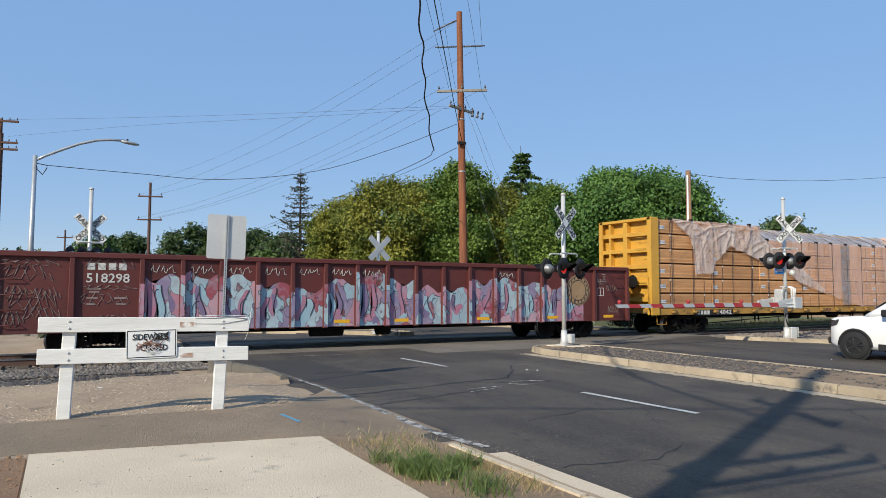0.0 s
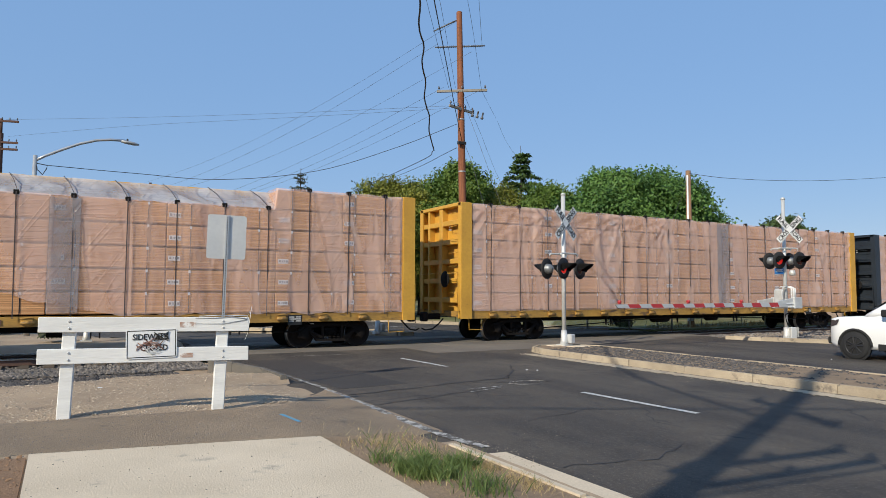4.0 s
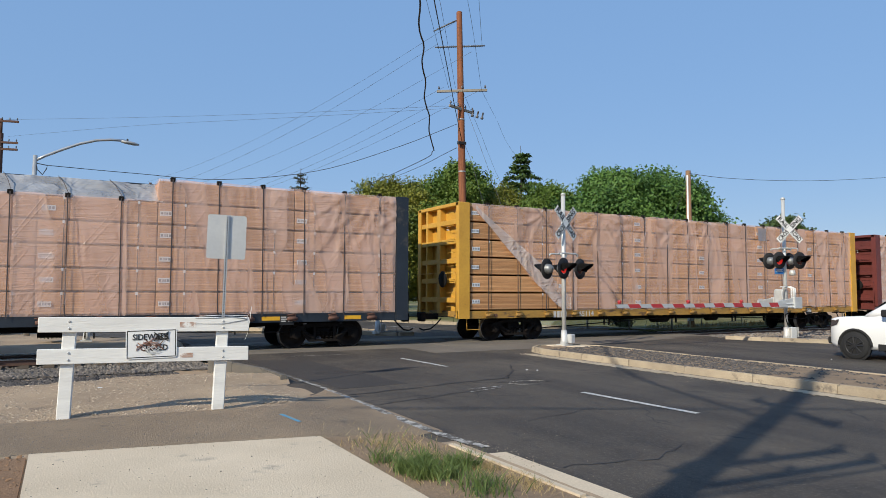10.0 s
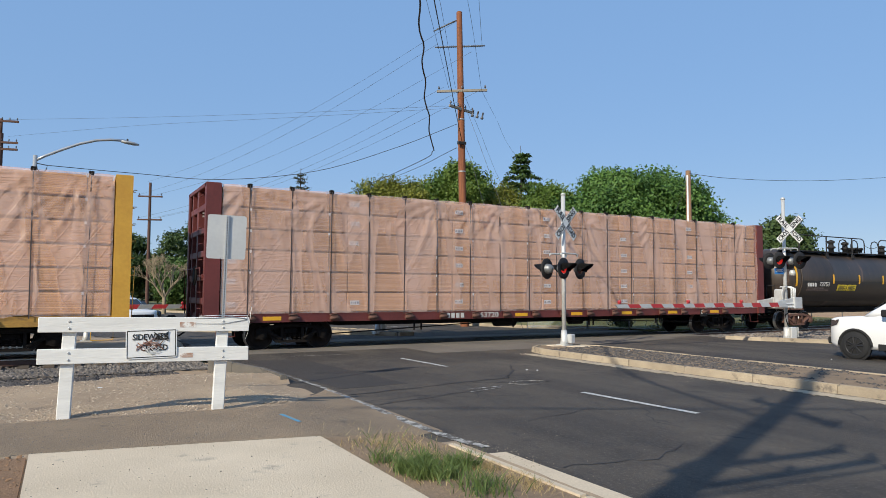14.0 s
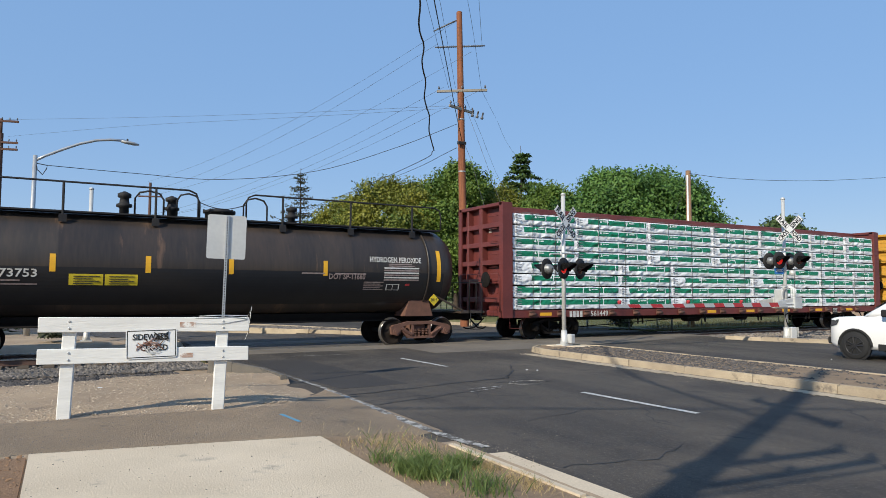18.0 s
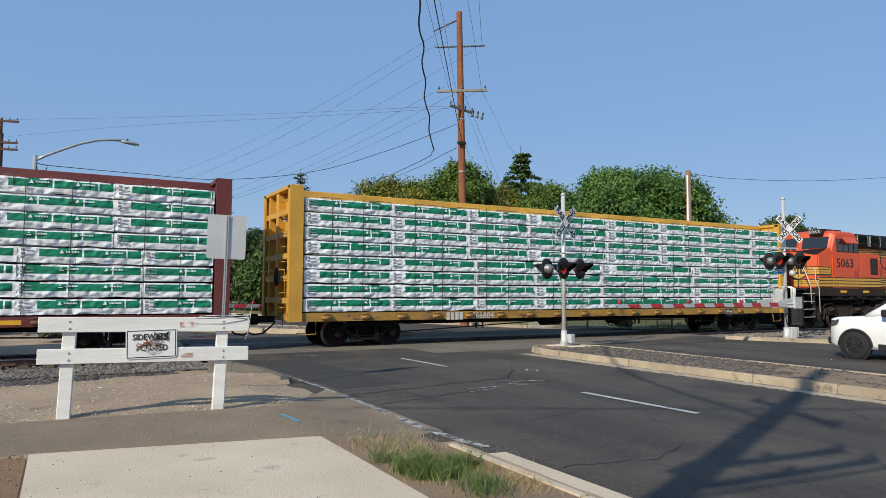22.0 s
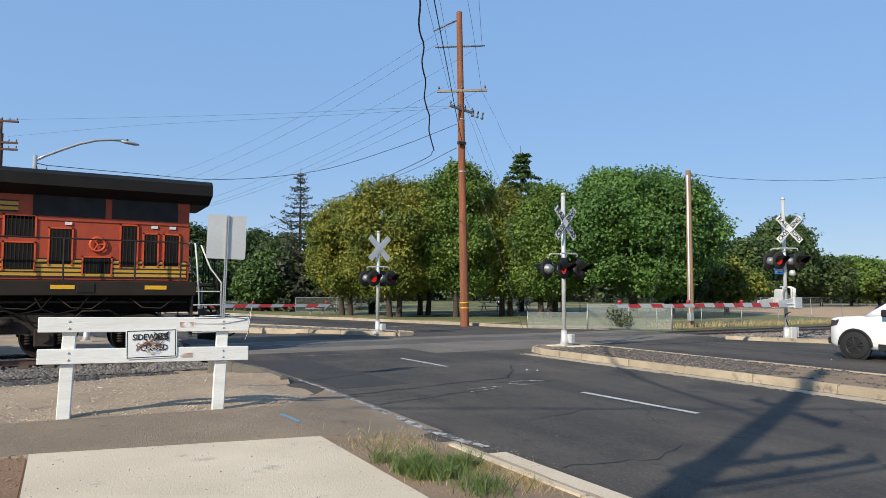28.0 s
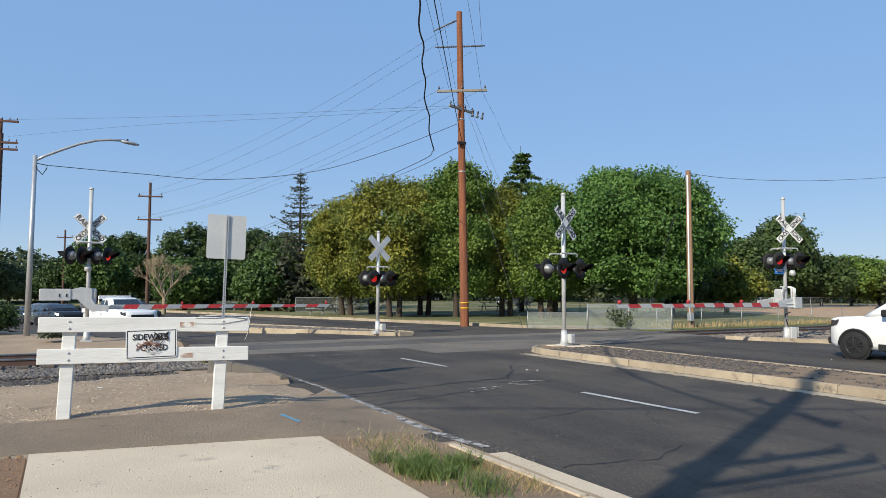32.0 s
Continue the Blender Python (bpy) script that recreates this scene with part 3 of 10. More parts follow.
def tube(bm, pts, r, seg=6):
    pts = [Vector(p) for p in pts]
    rings = []
    for i, p in enumerate(pts):
        d = (pts[min(i + 1, len(pts) - 1)] - pts[max(i - 1, 0)]).normalized()
        u = d.cross(Vector((0.31, 0.17, 0.94))).normalized()
        w = d.cross(u)
        rings.append([bm.verts.new(p + (u * math.cos(k) + w * math.sin(k)) * r) for k in [2 * math.pi * j / seg for j in range(seg)]])
    for a, b in zip(rings, rings[1:]):
        for j in range(seg):
            bm.faces.new((a[j], a[(j + 1) % seg], b[(j + 1) % seg], b[j])).smooth = True
    bm.faces.new(rings[0][::-1])
    bm.faces.new(rings[-1])


def lathe(bm, prof, m=None, seg=20, cap=True):
    """A profile of (radius, z), turned round z."""
    m = m or Matrix()
    rings = [[bm.verts.new(m @ Vector((r * math.cos(2 * math.pi * j / seg), r * math.sin(2 * math.pi * j / seg), z))) for j in range(seg)] for r, z in prof]
    for a, b in zip(rings, rings[1:]):
        for j in range(seg):
            bm.faces.new((a[j], a[(j + 1) % seg], b[(j + 1) % seg], b[j])).smooth = True
    if cap:
        bm.faces.new(rings[0][::-1])
        bm.faces.new(rings[-1])


def mesh_of(name, bm, material, smooth=False):
    me = bpy.data.meshes.new(name)
    bm.to_mesh(me)
    bm.free()
    me.materials.append(material)
    if smooth:
        me.shade_smooth()
    return me


def part(name, bm, material, parent, label="", m=None):
    """One mesh under a thing or a part."""
    ob = new(name, bm if isinstance(bm, bpy.types.Mesh) else mesh_of(name, bm, material))
    ob.parent = parent
    if m is not None:
        ob.matrix_basis = m
    if label:
        tagged(ob, label)
    return ob


def thing(name, label, category, m=None, group="", kind="", bm=None, material=None):
    """A top-level thing: an Empty at its base, or one mesh."""
    ob = new(name, mesh_of(name, bm, material) if bm is not None else None)
    if m is not None:
        ob.matrix_basis = m
    return tagged(ob, label, category, group, kind)


def letters(body, size, material, parent, m, name="lettering", label="", width=None, bold=0.0):
    """Words in the built-in font, as a flat mesh, centred on m, x to the right and y up."""
    cu = bpy.data.curves.new(name, "FONT")
    cu.body, cu.size, cu.align_x, cu.align_y = body, size, "CENTER", "CENTER"
    cu.extrude, cu.resolution_u, cu.offset = 0.003, 2, bold
    tmp = bpy.data.objects.new(name, cu)
    scene.collection.objects.link(tmp)
    me = bpy.data.meshes.new_from_object(tmp.evaluated_get(bpy.context.evaluated_depsgraph_get()))
    bpy.data.objects.remove(tmp)
    if width:
        xs = [v.co.x for v in me.vertices]
        k = width / (max(xs) - min(xs))
        for v in me.vertices:
            v.co.x *= k
    me.materials.clear()
    me.materials.append(material)
    return part(name, me, material, parent, label, m)


FACE = pose(0, 0, 0, 90, 0, 0)  # flat lettering stood up to face the road's near side (towards -y)


def side(x, y, z):
    return pose(x, y, z, 90, 0, 0)


# ---- ground, road and track ----
def flat(name, pts, z0, z1, material, label, category, kind="structure"):
    bm = bm_new()
    prism(bm, pts, "z", z0, z1)
    return thing(name, label, category, kind=kind, bm=bm, material=material)


def terrain(name, x0, x1, y0, y1, step, height, material, label, category):
    nx, ny = int((x1 - x0) / step) + 1, int((y1 - y0) / step) + 1
    xs, ys = np.linspace(x0, x1, nx), np.linspace(y0, y1, ny)
    vs = [(x, y, height(x, y)) for y in ys for x in xs]
    fs = [(j * nx + i, j * nx + i + 1, (j + 1) * nx + i + 1, (j + 1) * nx + i) for j in range(ny - 1) for i in range(nx - 1)]
    me = bpy.data.meshes.new(name)
    me.from_pydata(vs, [], fs)
    me.materials.append(material)
    me.shade_smooth()
    ob = new(name, me)
    return tagged(ob, label, category, kind="structure")


def street_fall(y):
    """The street falls gently away beyond the crossing."""
    return -0.029 * max(0.0, min(y, 86.0) - 27.0)


def ground_sheet():
    xs = [-1500, -60, -30, -20, -12, -6, -2, 2, 6, 9, 12, 60, 1500]
    ys = [-1500, 0, 26] + list(range(30, 120, 6)) + [150, 1500]
    low = lambda x, y: -0.30 + (street_fall(y) - 0.02 if -21 < x < 8 and y < 118 else 0)
    vs = [(x, y, low(x, y)) for y in ys for x in xs]
    nx = len(xs)
    fs = [(j * nx + i, j * nx + i + 1, (j + 1) * nx + i + 1, (j + 1) * nx + i) for j in range(len(ys) - 1) for i in range(nx - 1)]
    me = bpy.data.meshes.new("ground")
    me.from_pydata(vs, [], fs)
    me.materials.append(M["lawn"])
    me.shade_smooth()
    tagged(new("ground", me), "wide dry lawn and open ground out to the horizon", "ground", kind="structure")


def far_street():
    vs, fs = [], []
    for k in range(13):
        y = 25.6 + k * 6.2
        left = 3.4 - (y - 25.6) * 0.55 if y < 33 else -0.7 - (y - 33) * 0.16
        right = 9.6 - (y - 25.6) * 0.55 if y < 37 else 3.33 - (y - 37) * 0.10
        right = max(right, left + 5.2)
        vs += [(left, y, street_fall(y) - (0.004 if k else 0.02)), (right, y, street_fall(y) - (0.004 if k else 0.02))]
        if k:
            fs.append((2 * k - 2, 2 * k - 1, 2 * k + 1, 2 * k))
    me = bpy.data.meshes.new("far_street")
    me.from_pydata(vs, [], fs)
    me.materials.append(M["asphalt"])
    tagged(new("far_street", me), "dark asphalt street falling away beyond the crossing", "road", kind="structure")


ground_sheet()
far_street()
# the street runs straight to the crossing and bends to the left beyond it
flat("road", [(3.55, -60), (22.9, -60), (22.9, 12.5), (21.2, 15.8), (22.3, 19.2), (21.4, 23.2), (18.9, 25.9), (16.8, 31.5), (14.8, 37.5), (12.1, 43.5), (5.5, 62), (3.4, 36.0), (8.9, 26.0), (3.4, 26.0), (3.55, 22.5)], -0.28, 0.0, M["asphalt"], "worn dark asphalt street crossing the railway track", "road")
flat("road_patch", [(4.05, 13.4), (4.22, 11.1), (5.56, 11.2), (5.42, 13.2), (5.2, 16.4), (3.86, 16.6)], -0.02, 0.004, M["asphalt_dark"], "darker rectangular asphalt repair patch in the street", "road patch")


def verge_height(x, y):
    n = noise.noise((x * 1.3, y * 1.3, 0)) * 0.025 + noise.noise((x * 5, y * 5, 3)) * 0.008
    low = min(1, max(0, (y - 12.9) / 4.2))
    h = 0.115 * (1 - low) - 0.26 * low + n
    if 6.4 < y < 12.3:
        drop = min(1, max(0, (x - 2.4) / 1.3))
        h -= 0.115 * drop * drop * (3 - 2 * drop)
    if y < 9.62:
        h = min(h, 0.108 - (0.113 * min(1, max(0, (x - 2.3) / 1.3)) if y > 6.4 else 0))
    return max(h, -0.29)


terrain("dirt_verge", -24, 3.66, -12, 19.2, 0.16, verge_height, M["dirt"], "dry tan dirt verge beside the street, sloping to the track", "dirt verge")
terrain("dirt_lot", -60, 3.6, 22.3, 36, 0.5, lambda x, y: -0.02 + 0.04 * noise.noise((x, y, 0)) - (0.12 if y < 23.5 else 0) - (0.9 if y > 26 and x > 3.0 - (y - 26) * 0.6 else 0), M["dirt"], "bare tan dirt ground behind the track", "dirt lot")
terrain("dirt_lot_right", 20.8, 60, -10, 18.4, 0.5, lambda x, y: -0.02 + 0.05 * noise.noise((x, y, 0)) if x > 23.0 else -0.10, M["dirt"], "stony dirt strip beside the street and the track", "dirt strip")
# the footpath slopes down to the street
def path_grid():
    xs = list(np.linspace(-24, -1, 12)) + list(np.linspace(-0.6, 4.05, 40))
    vs, fs = [], []
    for x in xs:
        near = 7.9 + (x + 24) * (7.52 - 7.9) / 23.8 if x < -0.2 else 7.52 - (x + 0.2) * 0.195 if x < 2.47 else 7.0 - (x - 2.47) * 0.10
        far = 10.6 - (x + 24) * 0.0407 if x < 0.1 else 9.62 - (x - 0.1) * 0.06 if x < 2.7 else 9.46 + (x - 2.7) * 1.6
        drop = min(1, max(0, (x - 2.4) / 1.5))
        z = 0.121 - 0.113 * drop * drop * (3 - 2 * drop)
        for j in range(13):
            y = near + (far - near) * j / 12
            edge = (-0.05 if j in (0, 12) else 0)
            vs.append((x, y + noise.noise((x * 3, j, 0)) * 0.03, z + edge + 0.004 * noise.noise((x * 2, y * 2, 0))))
    n = 13
    for i in range(len(xs) - 1):
        for j in range(n - 1):
            fs.append((i * n + j, (i + 1) * n + j, (i + 1) * n + j + 1, i * n + j + 1))
    me = bpy.data.meshes.new("path")
    me.from_pydata(vs, [], fs)
    me.materials.append(M["asphalt_path"])
    me.shade_smooth()
    tagged(new("path", me), "worn brown-grey asphalt footpath sloping to the street", "footpath", kind="structure")


path_grid()
flat("pavement", [(-0.22, -8), (2.38, -8), (2.44, 6.98), (-0.22, 7.50)], -0.05, 0.145, M["concrete"], "pale concrete sidewalk slab with a broken end", "pavement")
flat("weedy_soil", [(2.46, -8), (3.5, -8), (3.5, 6.05), (3.4, 6.9), (2.46, 7.0)], -0.05, 0.112, M["soil"], "brown weedy soil between slab and kerb", "soil")
flat("soil_strip", [(-3.0, -8), (-0.24, -8), (-0.24, 7.46), (-3.0, 7.7)], -0.05, 0.124, M["dirt_red"], "reddish bare soil beside the sidewalk slab", "soil")
flat("park_lawn", [(17.3, 31.9), (19.2, 26.3), (21.9, 23.6), (24.5, 21.9), (140, 21.9), (400, 160), (0, 300), (6.0, 62.5), (12.6, 43.8), (15.2, 37.8)], -0.29, 0.012, M["lawn"],
     "mown dry park lawn with worn patches", "lawn")
flat("ball_field", [(46, 27.5), (125, 27.5), (170, 62), (78, 58), (50, 40)], -0.1, 0.035, M["field"], "tan dirt infield of a ball field", "ball field")


def kerb(name, pts, width, height, z=0.0, label="", seg=1.6, left=True, material="kerb"):
    """Kerbstones laid end to end along a line; the stones are parts."""
    root = thing(name, label, "kerb", kind="structure")
    pts = [Vector((*p, 0)) for p in pts]
    for a, b in zip(pts, pts[1:]):
        n = max(1, round((b - a).length / seg))
        d = (b - a).normalized()
        w = Vector((-d.y, d.x, 0)) * (width if left else -width)
        for i in range(n):
            p, q = a + (b - a) * (i / n) + d * 0.006, a + (b - a) * ((i + 1) / n) - d * 0.006
            bm = bm_new()
            lean = w.normalized() * 0.03
            jig = random.uniform(-0.006, 0.006)
            bot = [p, q, q + w, p + w]
            top = [p + lean, q + lean, q + w - lean * 0.4, p + w - lean * 0.4]
            v = [bm.verts.new((c.x, c.y, z - 0.2)) for c in bot] + [bm.verts.new((c.x, c.y, z + height + jig)) for c in top]
            fs = [bm.faces.new([v[k] for k in f]) for f in ((0, 1, 2, 3), (4, 7, 6, 5), (0, 4, 5, 1), (1, 5, 6, 2), (2, 6, 7, 3), (3, 7, 4, 0))]
            bmesh.ops.recalc_face_normals(bm, faces=fs)
            bmesh.ops.bevel(bm, geom=[e for e in bm.edges if all(u.co.z > z for u in e.verts)], offset=0.022, segments=2, affect="EDGES")
            part("kerbstone", bm, M[material], root)
    return root


MED = [(11.30, -30), (11.30, 14.7), (11.55, 15.5), (12.1, 15.95), (12.9, 16.0), (13.45, 15.6), (13.7, 14.9), (13.75, -30)]
kerb("median_kerb", MED, 0.16, 0.15, label="weathered tan concrete kerb round the gravel median", left=False)
flat("median_fill", [(11.42, -30), (11.42, 14.7), (11.66, 15.4), (12.15, 15.84), (12.86, 15.88), (13.36, 15.5), (13.58, 14.85), (13.63, -30)], -0.1, 0.128, M["soil"],
     "packed dirt filling of the median strip", "median")
FAR = [(3.2, 36.2), (7.05, 29.1), (10.6, 24.1), (11.15, 23.35), (11.75, 23.45), (11.8, 24.1), (9.2, 29.4), (5.6, 37.0)]
kerb("far_median_kerb", FAR, 0.16, 0.15, label="tan concrete kerb round the median beyond the track", left=False)
flat("far_median_fill", [(3.4, 36.2), (7.2, 29.15), (10.75, 24.15), (11.25, 23.5), (11.65, 23.55), (11.66, 24.1), (9.0, 29.4), (5.4, 37.0)], -0.1, 0.11, M["ballast"],
     "grey gravel filling of the median beyond the track", "median")
kerb("near_kerb", [(3.60, 6.1), (3.62, 2.0), (3.66, -20)], 0.15, 0.13, label="pale worn concrete kerb beside the weedy verge", left=False, seg=2.2, material="concrete")
kerb("verge_kerb", [(3.66, 12.25), (3.62, 13.6), (3.35, 14.9), (3.1, 16.2)], 0.16, 0.15, label="dark grey broken kerb end beside the dirt verge", seg=1.3, material="kerb_dark")
kerb("corner_kerb", [(21.0, 16.5), (21.35, 15.3), (22.0, 14.0), (22.9, 12.4), (23.0, 6), (23.0, -20)], 0.15, 0.13, label="broken pale kerb beside the stony strip", seg=1.5)
kerb("park_kerb", [(21.9, 23.45), (19.1, 26.0), (17.1, 31.6), (15.05, 37.6), (12.4, 43.6), (5.8, 62.2)], 0.15, 0.13, label="pale concrete kerb along the park lawn", left=False, seg=2.6)
flat("gutter", [(3.61, 6.0), (4.10, 5.95), (4.12, -20), (3.67, -20)], -0.05, 0.006, M["concrete"], "pale concrete gutter pan along the kerb", "gutter")


def mark(name, pts, label, material="paint_white", z=0.006):
    bm = bm_new()
    bm.faces.new([bm.verts.new((x, y, z)) for x, y in pts])
    bmesh.ops.recalc_face_normals(bm, faces=bm.faces)
    return thing(name, label, "road marking", kind="structure", bm=bm, material=M[material])


def stripe(x0, y0, x1, y1, w, label="worn white lane stripe", material="paint_white", z=0.006, name="lane_stripe"):
    d = Vector((x1 - x0, y1 - y0)).normalized()
    n = Vector((-d.y, d.x)) * w / 2
    mark(name, [(x0 + n.x, y0 + n.y), (x1 + n.x, y1 + n.y), (x1 - n.x, y1 - n.y), (x0 - n.x, y0 - n.y)], label, material, z)


stripe(7.74, 6.55, 7.66, 8.85, 0.11)
stripe(7.58, 13.3, 7.50, 15.5, 0.10)
stripe(7.8, -2.5, 7.8, 0.2, 0.11)
def edge_line(pts, label, name="edge_line", material="paint_worn"):
    """A painted line of ragged width along a row of (x, y, width)."""
    bm = bm_new()
    last = None
    for (x0, y0, w0), (x1, y1, w1) in zip(pts, pts[1:]):
        n = int((y0 - y1) / 0.07) + 1
        for i in range(n):
            k = i / n
            x, y, w = x0 + (x1 - x0) * k, y0 + (y1 - y0) * k, (w0 + (w1 - w0) * k) * random.uniform(0.7, 1.15)
            now = (bm.verts.new((x - w / 2 + random.uniform(-0.014, 0.014), y, 0.009)), bm.verts.new((x + w / 2 + random.uniform(-0.014, 0.014), y, 0.009)))
            if last:
                bm.faces.new((last[0], last[1], now[1], now[0]))
            last = now
    bmesh.ops.recalc_face_normals(bm, faces=bm.faces)
    thing(name, label, "road marking", kind="structure", bm=bm, material=M[material])


edge_line([(3.76, 15.4, 0.08), (3.92, 13.5, 0.08), (4.0, 11.7, 0.08), (3.99, 9.3, 0.10), (3.93, 8.2, 0.11), (3.92, 7.5, 0.13), (3.95, 6.7, 0.16), (4.05, 6.15, 0.10)], "worn flaking white edge line")
stripe(14.6, 28.6, 13.4, 30.9, 0.12)
stripe(5.2, 17.25, 6.9, 17.05, 0.05, "faint white scuff of paint", "paint_worn", name="paint_scuff")
stripe(6.15, 10.05, 6.9, 10.1, 0.05, "faint white scuff of paint", "paint_worn", name="paint_scuff")
stripe(6.0, 9.75, 6.75, 9.95, 0.04, "faint white scuff of paint", "paint_worn", name="paint_scuff")
stripe(2.46, 8.55, 2.52, 7.95, 0.05, "pale blue utility paint mark", "paint_blue", 0.127, "paint_mark")
bm = bm_new()
tube(bm, [(7.6 + 0.38 * math.cos(a) * (1 + 0.1 * math.sin(3 * a)), 10.3 + 0.22 * math.sin(a), 0.002) for a in [i * 0.35 for i in range(16)]], 0.0045, 4)
thing("paint_ring", "faint white sprayed ring on the asphalt", "road marking", kind="structure", bm=bm, material=M["paint_worn"])


edge_line([(11.02, 15.0, 0.36), (11.03, 12.0, 0.40), (11.05, 9.0, 0.34), (11.02, 6.5, 0.40), (11.06, 3.0, 0.32)], "dusty pale gutter along the median kerb", "dust_strip", "kerb")
edge_line([(13.95, 15.0, 0.2), (13.93, 9.0, 0.26), (13.95, 3.0, 0.2)], "dusty crumbled asphalt along the median kerb", "dust_strip", "dirt")


def crack(pts, r=0.012):
    bm = bm_new()
    out = []
    for (x0, y0), (x1, y1) in zip(pts, pts[1:]):
        for i in range(7):
            k = i / 7
            out.append((x0 + (x1 - x0) * k + random.uniform(-0.04, 0.04), y0 + (y1 - y0) * k + random.uniform(-0.04, 0.04)))
    last = None
    for x, y in out + [pts[-1]]:
        w = r * random.uniform(0.5, 1.6)
        now = (bm.verts.new((x, y - w, 0.005)), bm.verts.new((x, y + w, 0.005)))
        if last:
            bm.faces.new((last[0], now[0], now[1], last[1]))
        last = now
    return thing("road_crack", "dark crack across the asphalt", "crack", kind="structure", bm=bm, material=M["crack"])


crack([(4.1, 10.4), (5.4, 10.6), (6.6, 10.9), (7.6, 11.0), (8.4, 11.9), (9.1, 13.0)], 0.022)
crack([(6.6, 10.9), (7.4, 10.3), (8.3, 10.2)])
crack([(4.0, 9.3), (5.0, 9.5), (6.2, 9.9)])
crack([(5.2, 7.2), (6.6, 7.5), (7.3, 7.2)], 0.006)
crack([(8.6, 6.4), (9.4, 6.6), (10.3, 6.3)], 0.006)
crack([(4.5, 13.4), (5.7, 13.3), (6.6, 13.2)], 0.03)
crack([(4.2, 5.2), (5.3, 5.0), (6.0, 5.3)], 0.006)

# the track: rails, ties, ballast, crossing panels
flat("track_bed", [(-140, 17.4), (3.2, 17.4), (3.5, 22.9), (-140, 23.2)], -0.29, -0.21, M["ballast"], "grey-brown ballast bed under the track", "track bed")
flat("track_bed_right", [(22.0, 18.3), (160, 18.3), (160, 22.4), (22.0, 22.4)], -0.29, -0.15, M["ballast"], "grey-brown ballast bed beyond the street", "track bed")
for dy in (-0.76, 0.76):
    bm = bm_new()
    for a, b in (((-0.07, -0.155), (0.07, -0.15)), ):
        box(bm, -140, TRACK + dy - 0.07, -0.16, 160, TRACK + dy + 0.07, -0.135)
        box(bm, -140, TRACK + dy - 0.012, -0.135, 160, TRACK + dy + 0.012, -0.04)
    rail_ob = thing("rail", "rusty steel rail with a bright worn head", "rail", kind="structure", bm=bm, material=M["rail"])
    bm = bm_new()
    box(bm, -140, TRACK + dy - 0.036, -0.04, 160, TRACK + dy + 0.036, 0.006, 0.008)
    part("rail_head", bm, M["rail_top"], rail_ob)
bm = bm_new()
box(bm, -0.12, -1.3, -0.33, 0.12, 1.3, -0.155, 0.01)
tie_mesh = mesh_of("tie", bm, M["tie"])
ties = thing("ties", "dark weathered wooden ties under the rails", "ties", kind="structure")
for i in range(60):
    for x in (3.1 - 0.55 * i, 23.0 + 0.55 * i):
        part("tie", tie_mesh, None, ties, m=pose(x, TRACK, 0, 0, 0, random.uniform(-1, 1)))
panels = thing("crossing_panels", "dusty tan crossing panels beside and between the rails", "crossing surface", kind="structure")
for i in range(8):
    x0 = 3.5 + i * 2.33
    for y0, y1 in ((TRACK - 2.1, TRACK - 0.84), (TRACK - 0.66, TRACK + 0.66), (TRACK + 0.84, TRACK + 2.0)):
        bm = bm_new()
        box(bm, x0 + 0.012, y0, -0.1, x0 + 2.318, y1, 0.012 + random.uniform(-0.003, 0.003), 0.012)
        part("panel", bm, M["crossing_mid"] if abs(y0 - TRACK) < 0.7 else M["crossing"], panels)
flat("crossing_apron", [(9.0, 16.4), (12.4, 16.3), (16.0, 17.0), (20.0, 17.6), (20.0, 18.3), (9.0, 18.3)], -0.05, 0.005, M["crossing"], "dusty tan worn strip before the crossing", "road")


def stones(name, count, area, size, height, material, label, category, seed):
    """Loose stones, joined: eight-cornered lumps of many sizes."""
    rng = np.random.default_rng(seed)
    base = np.array([(1, 0, 0), (0, 1, 0), (-1, 0, 0), (0, -1, 0), (0, 0, 1), (0.5, 0.5, 0.7), (-0.5, -0.6, 0.6)], float)
    tri = [(0, 1, 5), (1, 4, 5), (4, 0, 5), (1, 2, 4), (2, 3, 6), (4, 2, 6), (3, 4, 6), (3, 0, 4)]
    vs, fs = [], []
    (x0, x1), (y0, y1) = area[:2]
    edge = area[2] if len(area) > 2 else None
    k = 0
    while k < count:
        x, y = rng.uniform(x0, x1), rng.uniform(y0, y1)
        if edge and not edge(x, y):
            continue
        s = size * rng.uniform(0.5, 1.5)
        a = rng.uniform(0, 6.28)
        sc = np.array([rng.uniform(0.7, 1.3), rng.uniform(0.6, 1.1), rng.uniform(0.5, 1.0)]) * s
        p = base * sc
        c, d = math.cos(a), math.sin(a)
        z = height(x, y) if callable(height) else height
        q = np.stack([p[:, 0] * c - p[:, 1] * d + x, p[:, 0] * d + p[:, 1] * c + y, p[:, 2] + z - 0.2 * s], 1)
        n = len(vs)
        vs += q.tolist()
        fs += [(i + n, j + n, m + n) for i, j, m in tri]
        k += 1
    me = bpy.data.meshes.new(name)
    me.from_pydata(vs, [], fs)
    me.materials.append(material)
    return tagged(new(name, me), label, category, kind="stuff")


for nm in ("ballast", "ballast_dark", "pebble"):
    mt = M[nm].node_tree
    for nd in mt.nodes:
        if nd.type == "OBJECT_INFO":
            g = mt.nodes.new("ShaderNodeNewGeometry")
            lk = nd.outputs["Random"].links[0]
            to = lk.to_socket
            mt.links.remove(lk)
            mt.links.new(g.outputs["Random Per Island"], to)
            break
def rng_keep(x, y):
    """Fewer stones near the street's start: they thin out in patches."""
    return noise.noise((x * 3.1, y * 3.1, 7)) > 0.25


